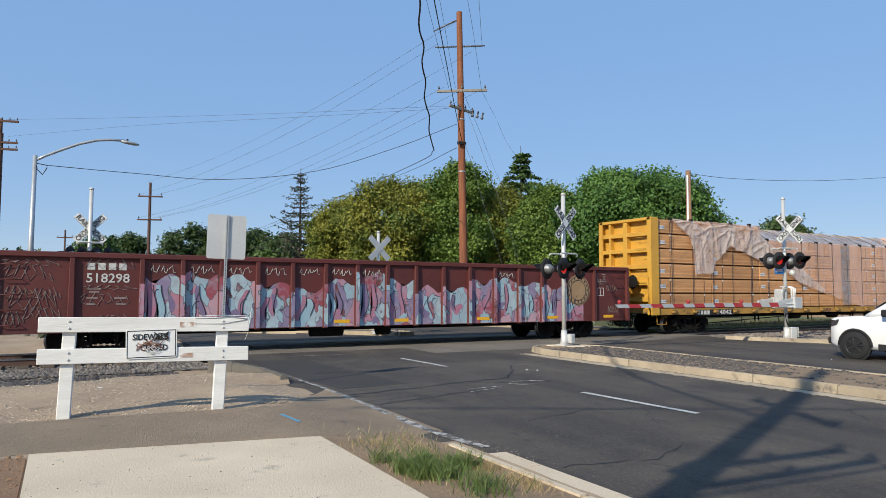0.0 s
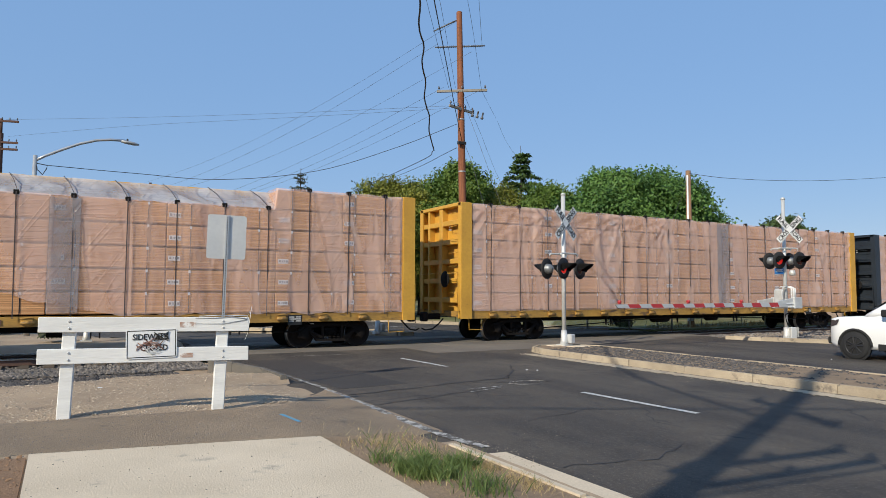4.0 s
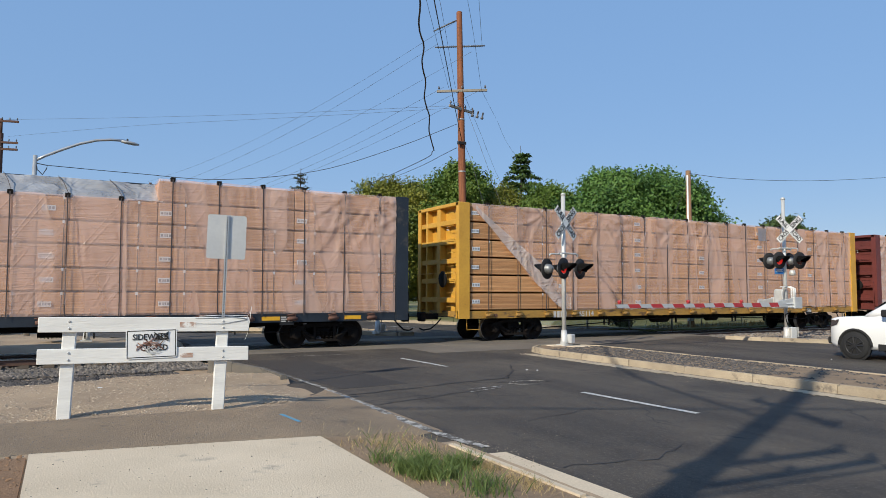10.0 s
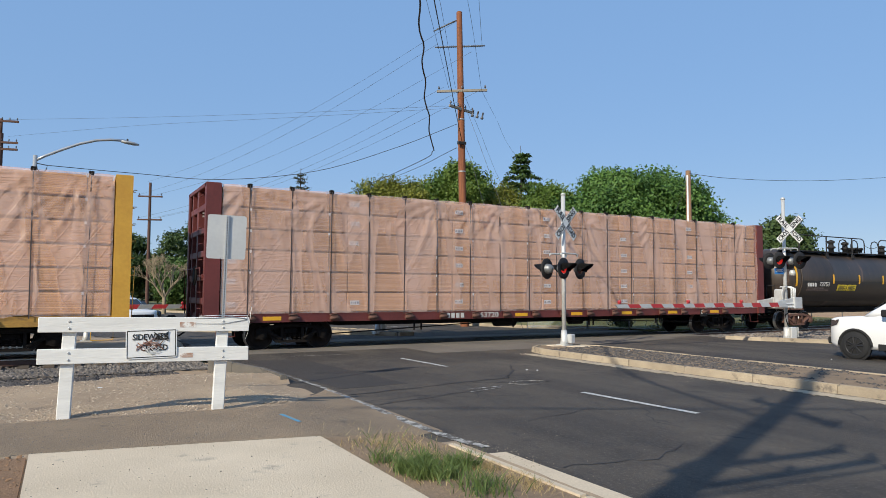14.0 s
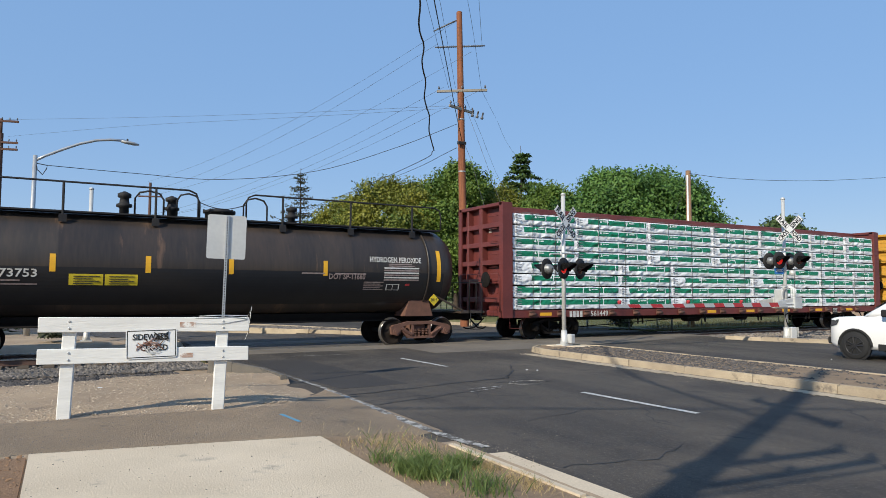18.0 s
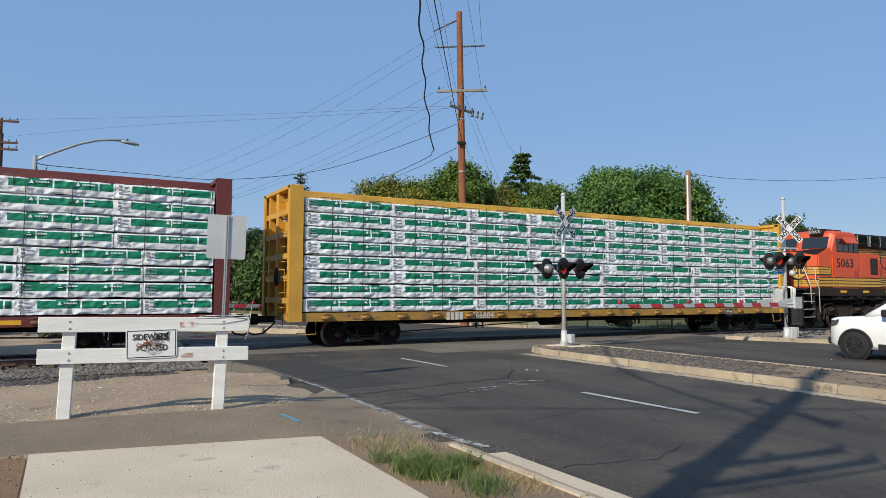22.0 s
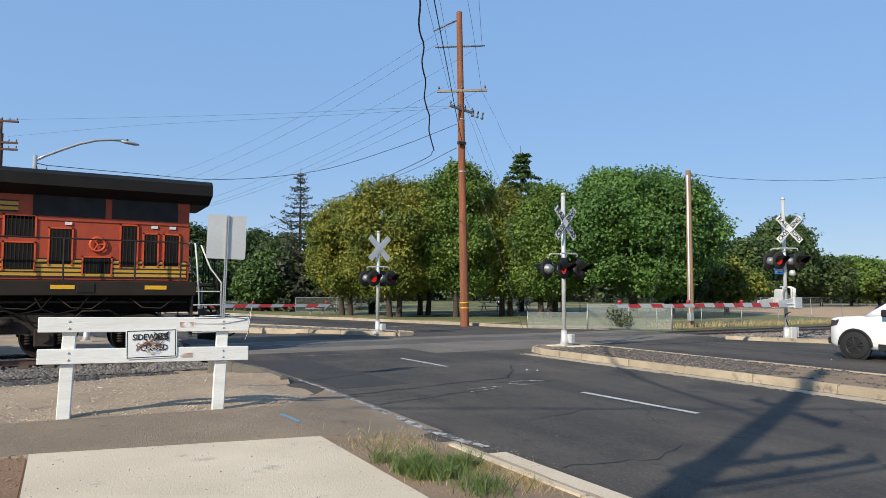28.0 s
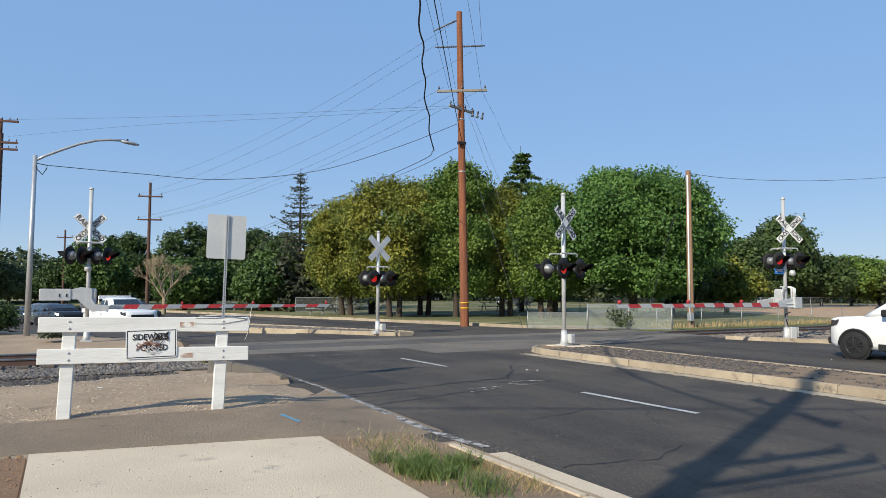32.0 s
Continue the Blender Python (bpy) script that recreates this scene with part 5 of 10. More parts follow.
def wrapped_load(car, seed, length, edges, bare=None, missing=None, grey=(), loose=(), anchors=()):
    """Lumber in wrapped packs, six courses high; bare(x): the lower edge of a torn film; missing: a stretch with no top course."""
    rng = random.Random(seed)
    x0, x1, z0, hgt, n = 0.46, length - 0.46, 1.07, 0.588, 6
    cols = list(zip(edges, edges[1:]))
    bm = bm_new()
    box(bm, 0, 0, 0, 0.30, 0.004, 0.13)
    tag_mesh = mesh_of("tag", bm, M["tag"])
    bm = bm_new()
    for a, b in ((0.02, 0.08), (0.11, 0.14), (0.16, 0.20), (0.22, 0.28)):
        box(bm, a, -0.003, 0.035, b, 0.0, 0.10)
    ink_mesh = mesh_of("tag_print", bm, M["tag_ink"])
    ends = M["lumber"] if bare else M["lumber_in"]
    for c, (a, b) in enumerate(cols):
        for k in range(n):
            if missing and k == n - 1 and missing[0] - 0.1 < (a + b) / 2 < missing[1]:
                continue
            dy = rng.uniform(-0.012, 0.012)
            part("lumber_pack", pack_mesh(b - a, hgt, ends), None, car, m=pose(a, -1.385 + dy, z0 + k * hgt))
            if rng.random() < (0.9 if k < n - 1 else 0.5):
                t = part("tag", tag_mesh, None, car, m=pose(a + 0.04 + rng.uniform(0, 0.05), -1.404, z0 + k * hgt + 0.2 + rng.uniform(-0.03, 0.03), rng.uniform(-2, 2)))
                part("tag_print", ink_mesh, None, t)
    # steel bands round each tier of packs, with small white edge guards at the joints
    bm = bm_new()
    box(bm, -0.009, -0.002, 0, 0.009, 0.002, n * hgt - 0.03)
    band_mesh = mesh_of("steel_band", bm, M["strap"])
    bm = bm_new()
    box(bm, -0.009, -0.002, 0, 0.009, 0.002, (n - 1) * hgt - 0.03)
    band_low = mesh_of("steel_band", bm, M["strap"])
    bm = bm_new()
    box(bm, -0.028, -0.006, -0.075, 0.028, 0.0, 0.0, 0.002)
    clip_mesh = mesh_of("edge_guard", bm, M["tag"])
    for a, b in cols:
        low_here = missing and missing[0] - 0.1 < (a + b) / 2 < missing[1]
        for f in (0.2, 0.83) if b - a < 4 else (0.14, 0.5, 0.86):
            band = part("steel_band", band_low if low_here else band_mesh, None, car, m=pose(a + (b - a) * f + rng.uniform(-0.05, 0.05), -1.401, z0 + 0.02, 0, rng.uniform(-0.5, 0.5), 0))
            for k in range(1, n if low_here else n + 1):
                if rng.random() < 0.8:
                    part("edge_guard", clip_mesh, None, band, m=pose(0, -0.003, k * hgt - 0.04))
    bm = bm_new()
    box(bm, x0, 0.12, z0, x1, 1.385, z0 + n * hgt)
    part("far_load", bm, M["lumber"], car)
    top = z0 + n * hgt

    low = bare or (lambda x: z0 - 0.02)
    if not anchors:
        anchors = [(1.15 + 1.2 * k, top - 0.05) for k in range(19) if rng.random() < 0.38] + [(x1 - 0.8, top - 0.05)]
    high = (lambda x: top - hgt if missing[0] < x < missing[1] else top) if missing else top
    sheet(car, x0 - 0.03, x1 + 0.03, low, high, -1.39, M["film"], seed, top=True, anchors=anchors, ragged=0.08 if bare else 0.0)
    if missing:
        # over the missing course the film sags inwards from the centre beam to the packs' edge
        nx = int((missing[1] - missing[0] + 0.3) / 0.08)
        xs = np.linspace(missing[0] - 0.15, missing[1] + 0.15, nx)
        vs, fs = [], []
        for j in range(12):
            f = j / 11
            for x in xs:
                sag = 0.05 * math.sin(math.pi * f) + 0.05 * abs(noise.noise((x * 1.4, f * 2.5, seed))) + 0.035 * abs(noise.noise((x * 4.2 + f * 3, f * 3, seed)))
                vs.append((x, -1.40 + 1.05 * f + sag * 0.8, top - hgt + 0.01 + (hgt + 0.02) * f ** 0.8 - sag))
        for j in range(11):
            for i in range(nx - 1):
                fs.append((j * nx + i, j * nx + i + 1, (j + 1) * nx + i + 1, (j + 1) * nx + i))
        me = bpy.data.meshes.new("draped_film")
        me.from_pydata(vs, [], fs)
        me.materials.append(M["film_pale"])
        me.shade_smooth()
        part("draped_film", me, None, car, "pale film sagging over a gap in the load")
    # gaps between pack columns: their shade is put into a grey film
    for a, b, c, d in grey:
        sheet(car, a, b, c, d, -1.415, M["film_grey"], seed + 7, name="film_patch", label="grey film, the shade of a gap between packs put into its colour")
    for a, b, lower, upper in loose:
        sheet(car, a, b, lower, upper, -1.44, M["film_loose"], seed + 8, 0.045, "loose_film", "torn loose film flapping off the load", anchors=anchors, ragged=0.08)
    # straps over the load, with a corner guard at the top
    x = 1.15
    bm = bm_new()
    box(bm, -0.015, -0.004, 0.0, 0.015, 0.004, top - 0.98)
    strap_mesh = mesh_of("strap", bm, M["strap"])
    bm = bm_new()
    box(bm, -0.013, -0.004, 0.0, 0.013, 0.004, top - hgt - 0.98)
    short_mesh = mesh_of("strap", bm, M["strap"])
    bm = bm_new()
    box(bm, -0.06, -0.03, -0.06, 0.06, 0.10, 0.05, 0.01)
    guard_mesh = mesh_of("corner_guard", bm, M["under"])
    while x < x1 - 0.2:
        low_here = missing and missing[0] < x < missing[1]
        s = part("strap", short_mesh if low_here else strap_mesh, None, car, m=pose(x, -1.462, 1.0, 0, rng.uniform(-0.6, 0.6), 0))
        part("corner_guard", guard_mesh, None, s, m=pose(0, 0.03, top - 0.98 - (hgt if low_here else 0)))
        if low_here:
            bm = bm_new()
            tube(bm, [(x, -1.44, top - hgt + 0.04), (x - 0.12, -0.9, top - 0.2), (x - 0.25, -0.3, top + 0.05)], 0.010, 4)
            part("tie_cable", bm, M["strap"], car)
        x += 1.2


def ribbed(w, h, seed):
    """A poly-wrapped pack: a puffed, creased front and flat ends."""
    rng = random.Random(seed)
    nx, nz = max(6, int(w / 0.035)), 10
    vs, fs = [], []
    for j in range(nz + 1):
        for i in range(nx + 1):
            x, z = w * i / nx, h * j / nz
            e = min(x, w - x) * 6
            puff = 0.025 * min(1, e) * math.sin(math.pi * j / nz) ** 0.5 if 0 < j < nz else 0
            wr = 0.05 * abs(noise.noise((x * 2.4 + z * 3 + seed, z * 5 - x, 1))) + 0.05 * abs(noise.noise((x * 5 - z * 9 + seed, z * 6 + x, seed))) + 0.014 * noise.noise((x * 9 - z * 6, z * 9, seed))
            sag = 0.028 * noise.noise((x * 1.6, seed, 0)) if j in (0, nz) else 0
            vs.append((x, -puff - wr, z + sag))
    for j in range(nz):
        for i in range(nx):
            a = j * (nx + 1) + i
            fs.append((a, a + 1, a + nx + 2, a + nx + 1))
    n = len(vs)
    vs += [(0, 1.25, 0), (w, 1.25, 0), (w, 1.25, h), (0, 1.25, h)]
    bl, br, tr, tl = 0, nx, nz * (nx + 1) + nx, nz * (nx + 1)
    fs += [[br, n + 1, n + 2, tr], [n, bl, tl, n + 3], [tl, tr, n + 2, n + 3], [n, n + 1, br, bl]]
    me = bpy.data.meshes.new("wrapped_pack")
    me.from_pydata(vs, [], fs)
    me.materials.append(M["wrap_white"])
    me.materials.append(M["wrap_green"])
    for f in me.polygons:
        c = f.center
        f.use_smooth = True
        start = w * (0.15 if seed % 2 else 0.03)
        seam = (c.x - start) % 0.98 < 0.035  # white lines part the printed band
        if h * 0.43 < c.z < h * 0.94 and start < c.x < w * 0.985 and c.y < 0.3 and not seam:
            f.material_index = 1
    return me


def green_load(car, seed, length=22.7, n=8):
    rng = random.Random(seed)
    x0, x1, z0 = 0.46, length - 0.46, 1.08
    hgt = 3.36 / n
    cache = {}
    cols = columns(rng, x0, x1, [2.45, 2.75, 3.05, 3.65])
    bm = bm_new()
    prism(bm, [(0, 0), (0.10, 0), (0.05, 0.09)], "y", 0, 0.003)
    for a, b in ((0.14, 0.165), (0.175, 0.195), (0.205, 0.225), (0.235, 0.26), (0.27, 0.285), (0.30, 0.32), (0.33, 0.355), (0.365, 0.38), (0.39, 0.42)):
        box(bm, a, 0, 0.022, b, 0.003, 0.058)
    logo = mesh_of("printed_mark", bm, M["wrap_white"])
    bm = bm_new()
    for a in range(3):
        box(bm, 0.02, 0, 0.05 + a * 0.09, 0.10, 0.003, 0.11 + a * 0.09)
        box(bm, 0.13, 0, 0.05 + a * 0.09, 0.28, 0.003, 0.075 + a * 0.09)
    block = mesh_of("printed_block", bm, M["tag_ink"])
    bm = bm_new()
    box(bm, -0.008, -0.003, 0, 0.008, 0.003, 3.40)
    band_mesh = mesh_of("strap", bm, M["strap"])
    cols2 = columns(rng, x0, x1, [2.45, 2.75, 3.05, 3.65, 4.9])
    for low_set, (a, b) in [(False, c) for c in cols] + [(True, c) for c in cols2]:
        w = b - a
        for k in range(n // 2) if low_set else range(n // 2, n):
            v = rng.randrange(4)
            key = (round(w, 2), v)
            if key not in cache:
                cache[key] = ribbed(w, hgt - 0.050, seed * 10 + v)
            p = part("wrapped_pack", cache[key], None, car, m=pose(a + 0.008 + rng.uniform(-0.01, 0.01), -1.375 + rng.uniform(-0.015, 0.01), z0 + k * hgt + 0.008))
            for f in ([0.32, 0.68] if w > 2.6 else [0.5]):
                tagged(part("printed_mark", logo, None, p, m=pose(w * f, -0.070, hgt * 0.56)), kind="stuff")
            tagged(part("printed_block", block, None, p, m=pose(0.06, -0.062, hgt * 0.1)), kind="stuff")
        for f in (0.3, 0.66) if not low_set else ():
            part("strap", band_mesh, None, car, m=pose(a + w * f, -1.445, z0))
    bm = bm_new()
    box(bm, x0, 0.14, z0, x1, 1.375, z0 + n * hgt)
    part("far_load", bm, M["wrap_white"], car)
    for i in range(14):
        bm = bm_new()
        x = x0 + 0.7 + i * 1.62
        tube(bm, [(x, -0.28, 4.60), (x + 0.3, -1.0, 4.5), (x + 0.42, -1.40, 4.44), (x + 0.42, -1.42, 4.2)], 0.012, 4)
        part("tie_cable", bm, M["strap"], car)


def number(car, body, x, z, size, material="stencil", y=-1.415, width=None):
    return letters(body, size, M[material], car, side(x, y, z), "car_number", "painted car number", width, 0.004)


def mark_bars(car, x, z, h, w, n, material="stencil", y=-1.415):
    """Owner's letters as plain blocks."""
    bm = bm_new()
    for i in range(n):
        box(bm, x + i * w / n, y - 0.002, z - h / 2, x + (i + 0.72) * w / n, y + 0.002, z + h / 2)
    return part("owner_mark", bm, M[material], car)
# five lumber cars in film, two in green-and-white wrap
YEL, MAR, NAV = M["yellow"], M["maroon"], M["navy"]


torn_one = line([(0.46, 4.62), (1.16, 4.57), (1.60, 4.27), (2.09, 4.00), (2.38, 3.36), (2.43, 2.41), (3.49, 2.48), (3.72, 3.02), (4.63, 3.64), (6.06, 3.23), (7.87, 2.82), (9.60, 2.07), (12.15, 1.48), (14.2, 1.05)])
torn_four = line([(0.42, 4.6), (3.4, 1.72), (4.3, 1.05), (22, 1.05)])
gather = ((2.37, 4.56), (3.52, 4.56), (4.73, 4.56), (5.99, 4.56), (7.09, 3.95))

car_a = centerbeam("lumber_car", "yellow centerbeam lumber car, its plastic film torn off the near end", YEL, 22.58)
wrapped_load(car_a, 11, 22.58, edges=(0.46, 3.53, 6.62, 9.61, 12.62, 15.3, 18.2, 20.2, 22.12), bare=torn_one, missing=(6.62, 18.2), anchors=gather,
             loose=((1.20, 4.73, torn_one, line([(1.20, 4.62), (2.37, 4.56), (3.0, 4.30), (3.52, 4.54), (4.73, 4.52)])), (4.73, 7.15, torn_one, line([(4.73, 4.50), (6.0, 4.46), (7.15, 3.90)])),
                    (7.05, 11.2, torn_one, line([(7.05, 3.92), (8.3, 3.35), (9.6, 2.75), (11.2, 1.85)]))), grey=((12.62, 13.3, 1.12, 3.96),))
bm = bm_new()
box(bm, 2.50, -1.412, 0.76, 4.80, -1.404, 0.99)
plate_a = part("number_plate", bm, M["sign_black"], car_a, "black plate with a painted number")
letters("34042", 0.24, M["stencil"], plate_a, side(4.22, -1.417, 0.875), "car_number", width=0.92, bold=0.006)
mark_bars(car_a, 2.61, 0.875, 0.16, 0.78, 4)
mark_bars(car_a, 11.16, 0.92, 0.13, 0.64, 3, "truck_rust")
car_b = centerbeam("lumber_car", "yellow centerbeam lumber car, load fully wrapped in film", YEL, 22.41)
wrapped_load(car_b, 12, 22.41, edges=(0.46, 3.4, 6.4, 9.42, 13.15, 16.17, 19.23, 21.95), grey=((12.42, 13.12, 1.1, 4.55),))
car_c = centerbeam("lumber_car", "blue-black centerbeam lumber car, film-wrapped, top packs missing", NAV, 22.47, first=1.67)
wrapped_load(car_c, 13, 22.47, edges=(0.46, 4.1, 7.58, 9.75, 12.5, 15.2, 18.85, 22.01), missing=(9.75, 15.2))
for a, b in ((4.27, 5.04), (5.44, 6.34)):
    bm = bm_new()
    box(bm, a, -1.412, 0.76, b, -1.404, 1.02)
    plate = part("number_plate", bm, M["stencil"], car_c, "white plate with black characters")
    if a < 5:
        mark_bars(car_c, 4.34, 0.89, 0.20, 0.68, 4, "sign_black", -1.416)
    else:
        letters("375255", 0.26, M["sign_black"], plate, side(5.89, -1.417, 0.89), "car_number", width=0.82, bold=0.006)
car_d = centerbeam("lumber_car", "yellow centerbeam lumber car, film torn in a diagonal", YEL, 22.53, first=1.19)
wrapped_load(car_d, 14, 22.53, edges=(0.46, 4.1, 7.8, 11.4, 15.1, 18.7, 22.07), bare=torn_four, loose=((0.6, 4.6, torn_four, line([(0.6, 4.55), (3.4, 2.6), (4.6, 1.5)])),), grey=((15.1, 15.7, 3.95, 4.5),))
mark_bars(car_d, 3.91, 0.90, 0.22, 0.62, 4)
number(car_d, "365114", 5.34, 0.90, 0.27, width=0.84)
mark_bars(car_d, 1.05, 0.90, 0.10, 0.5, 5, "truck_rust")
car_e = centerbeam("lumber_car", "maroon centerbeam lumber car, load fully wrapped in film", MAR, 23.4)
wrapped_load(car_e, 15, 23.4, edges=(0.46, 4.1, 7.75, 11.35, 15.0, 18.6, 22.94))
mark_bars(car_e, 7.5, 0.92, 0.16, 0.7, 4)
number(car_e, "563720", 9.06, 0.92, 0.24, width=0.88)
car_g = centerbeam("lumber_car", "maroon centerbeam car of packs in green-and-white wrap", MAR, 22.86, 4.74)
green_load(car_g, 21, 22.86)
mark_bars(car_g, 2.92, 0.90, 0.22, 0.64, 4)
number(car_g, "561449", 4.33, 0.90, 0.27, width=0.84)
car_h = centerbeam("lumber_car", "yellow centerbeam car of packs in green-and-white wrap", YEL, 22.66, 4.74, 1.155)
green_load(car_h, 22, 22.66, n=8)
mark_bars(car_h, 5.19, 0.90, 0.24, 0.66, 4)
number(car_h, "366804", 6.58, 0.90, 0.29, width=0.86)
for car in (car_b, car_c, car_d, car_e, car_g, car_h):
    bars(car, 0.08, -0.5, 3.9, [[(0, 0.1)], [(0, 0.1)]], M["stencil"], 0.05)


# ---- the gondola ----
def gondola():
    L = 20.2
    car = thing("gondola_car", "oxide-red steel gondola car covered in graffiti", "railcar", group="cars of the train")
    bm = bm_new()
    box(bm, 0.05, -1.42, 0.70, L - 0.05, 1.42, 0.86)
    part("floor", bm, M["under"], car)
    for s in (-1, 1):
        bm = bm_new()
        box(bm, 0.02, s * 1.44 - 0.012, 0.64, L - 0.02, s * 1.44 + 0.012, 2.5)
        wall = part("side_wall", bm, M["gondola"], car, "dented oxide-red side wall")
        bm = bm_new()
        box(bm, 0, s * 1.46 - 0.07, 2.48, L, s * 1.46 + 0.07, 2.62, 0.02)
        part("top_chord", bm, M["gondola"], wall)
        bm = bm_new()
        prism(bm, [(-0.075, 0.62), (0.075, 0.62), (0.055, 2.48), (-0.055, 2.48)], "y", -0.055, 0.055)
        bmesh.ops.bevel(bm, geom=list(bm.edges), offset=0.012, segments=1, affect="EDGES")
        rib = mesh_of("rib", bm, M["gondola"])
        xs = [0.08, 1.72] + [3.3 + i * 0.985 for i in range(15)] + [18.5, L - 0.08]
        for x in xs:
            part("rib", rib, None, wall, m=pose(x, s * 1.49, 0))
    for x in (0.03, L - 0.03):
        bm = bm_new()
        box(bm, x - 0.03, -1.42, 0.66, x + 0.03, 1.42, 2.5)
        for z in (1.0, 1.5, 2.0):
            box(bm, x - 0.09, -1.42, z - 0.06, x + 0.09, 1.42, z + 0.06, 0.01)
        box(bm, x - 0.08, -1.46, 2.48, x + 0.08, 1.46, 2.62, 0.02)
        part("end_wall", bm, M["gondola"], car)
    for x, s in ((0.0, -1), (L, 1)):
        coupler(car, x, s)
    for x in (2.5, L - 2.5):
        truck(car, x, KIT)
    bm = bm_new()
    box(bm, 1.5, -0.25, 0.48, L - 1.5, 0.25, 0.7)
    rod(bm, (8.0, -0.8, 0.50), (9.0, -0.8, 0.50), 0.17, seg=12)
    rod(bm, (10.2, -0.7, 0.52), (10.6, -0.7, 0.52), 0.2, seg=12)
    tube(bm, [(4.0, -1.0, 0.55), (9.0, -1.0, 0.58), (16, -1.0, 0.55)], 0.02, 5)
    part("underframe", bm, M["under"], car)
    bm = bm_new()
    box(bm, -0.24, -0.004, -0.05, 0.24, 0.004, 0.05)
    refl = mesh_of("reflector", bm, M["reflector"])
    for x in (1.35, 8.75, 10.7, 13.7, 16.6, 19.2):
        part("reflector", refl, None, car, m=pose(x, -1.456, 0.80))
    bm = bm_new()
    tube(bm, [(0, 0.07, 0), (0, 0, 0), (0.42, 0, 0), (0.42, 0.07, 0)], 0.011, 5)
    rung = mesh_of("rung", bm, M["gondola"])
    for x0 in (0.25, L - 0.75):
        for k in range(5):
            part("rung", rung, None, car, m=pose(x0, -1.53, 0.85 + k * 0.3625))
    # owner's mark, number, data stencils
    mark_bars(car, 2.05, 2.28, 0.17, 0.95, 4, "stencil", -1.458)
    number(car, "518298", 2.52, 1.98, 0.32, y=-1.458, width=0.98)
    bars(car, 2.05, -1.458, 1.74, [[(0, 0.32)], [(0.05, 0.28)], [], [(0, 0.25), (0.62, 0.9)], [], [(0, 0.2), (0.66, 0.9)]], M["stencil_dim"], 0.04)
    bars(car, 18.65, -1.458, 2.36, [[(0.0, 0.06), (0.25, 0.42)], [(0, 0.06), (0.3, 0.42)], [(0, 0.06), (0.3, 0.42)], [(0, 0.42)]], M["stencil_dim"], 0.045)
    bm = bm_new()
    for a in ((18.68, 1.55, 18.98, 1.57), (18.68, 1.83, 18.98, 1.85), (18.68, 1.55, 18.70, 1.85), (18.96, 1.55, 18.98, 1.85), (18.82, 1.55, 18.835, 1.85)):
        box(bm, a[0], -1.461, a[1], a[2], -1.456, a[3])
    part("data_box", bm, M["stencil"], car)
    # graffiti: broad sprayed letter shapes in each bay, with outlines and thin scrawls
    rng = random.Random(5)

    def blob(pts, material, y, name="sprayed_shape"):
        bm = bm_new()
        bm.faces.new([bm.verts.new((x, y, z)) for x, z in pts])
        bmesh.ops.triangulate(bm, faces=bm.faces)
        bmesh.ops.recalc_face_normals(bm, faces=bm.faces)
        for f in bm.faces:
            if f.normal.y > 0:
                f.normal_flip()
        return part(name, bm, M[material], car)

    def cloud(cx, cz, rx, rz, lo, hi, material, y, name="sprayed_shape", n=14):
        """A rounded, uneven sprayed patch, kept between two ribs."""
        ph = rng.uniform(0, 6)
        pts = []
        for k in range(n):
            t = k * 6.2832 / n
            q = 1 + 0.28 * math.sin(2 * t + ph) + 0.16 * math.sin(3 * t + ph * 2)
            pts.append((max(lo, min(hi, cx + rx * q * math.cos(t))), max(0.66, min(2.4, cz + rz * q * math.sin(t)))))
        blob(pts, material, y, name)

    for i in range(15):
        a, b = 3.38 + i * 0.985, 3.38 + i * 0.985 + 0.83
        top = 1.98 + 0.14 * math.sin(i * 1.3) + rng.uniform(-0.06, 0.06)
        tan = i in (4, 8, 9)
        if tan:
            top -= 0.12
        n = 7
        edge = [(b - (b - a) * k / n, top + 0.10 * math.sin(i * 2.1 + k * 0.9) + rng.uniform(-0.04, 0.04)) for k in range(n + 1)]
        blob([(a, 0.66), (b, 0.66)] + edge, "spray_wild", -1.4535)
        # fat letter strokes: leaning bars with soft ends, shaded in rose and violet, edged in black
        for j in range(2):
            lean, w = rng.uniform(-0.25, 0.25), rng.uniform(0.04, 0.08)
            x0, z0, z1 = a + 0.14 + j * 0.26 + rng.uniform(-0.05, 0.05), rng.uniform(0.72, 1.0), top - rng.uniform(0.08, 0.4)
            left, right = [], []
            for k in range(7):
                f = k / 6
                xc = x0 + lean * f + 0.06 * math.sin(f * 5 + i)
                ww = w * (0.75 + 0.5 * math.sin(f * 3.1))
                left.append((max(a, min(b, xc - ww)), z0 + (z1 - z0) * f))
                right.append((max(a, min(b, xc + ww)), z0 + (z1 - z0) * f))
            ring = left + right[::-1]
            if max(p[0] for p in ring) - min(p[0] for p in ring) < 0.06:
                continue
            blob(ring, ("spray_pink", "spray_blue", "spray_violet", "spray_pink")[(i + j) % 4], -1.4552 - 0.0004 * j)
            bm = bm_new()
            tube(bm, [(x + 0.012, -1.457, z) for x, z in right[(1 if j else 0):]], 0.009 + 0.004 * (j == 1), 4)
            part("sprayed_outline", bm, M["spray_black"], car)
        for j in range(1):
            cloud(a + rng.uniform(0.1, 0.7), rng.uniform(0.8, 1.5), rng.uniform(0.07, 0.20), rng.uniform(0.08, 0.22), a, b, rng.choice(("spray_pink", "spray_violet", "spray_blue", "spray_pink")), -1.4568 - 0.0003 * j)
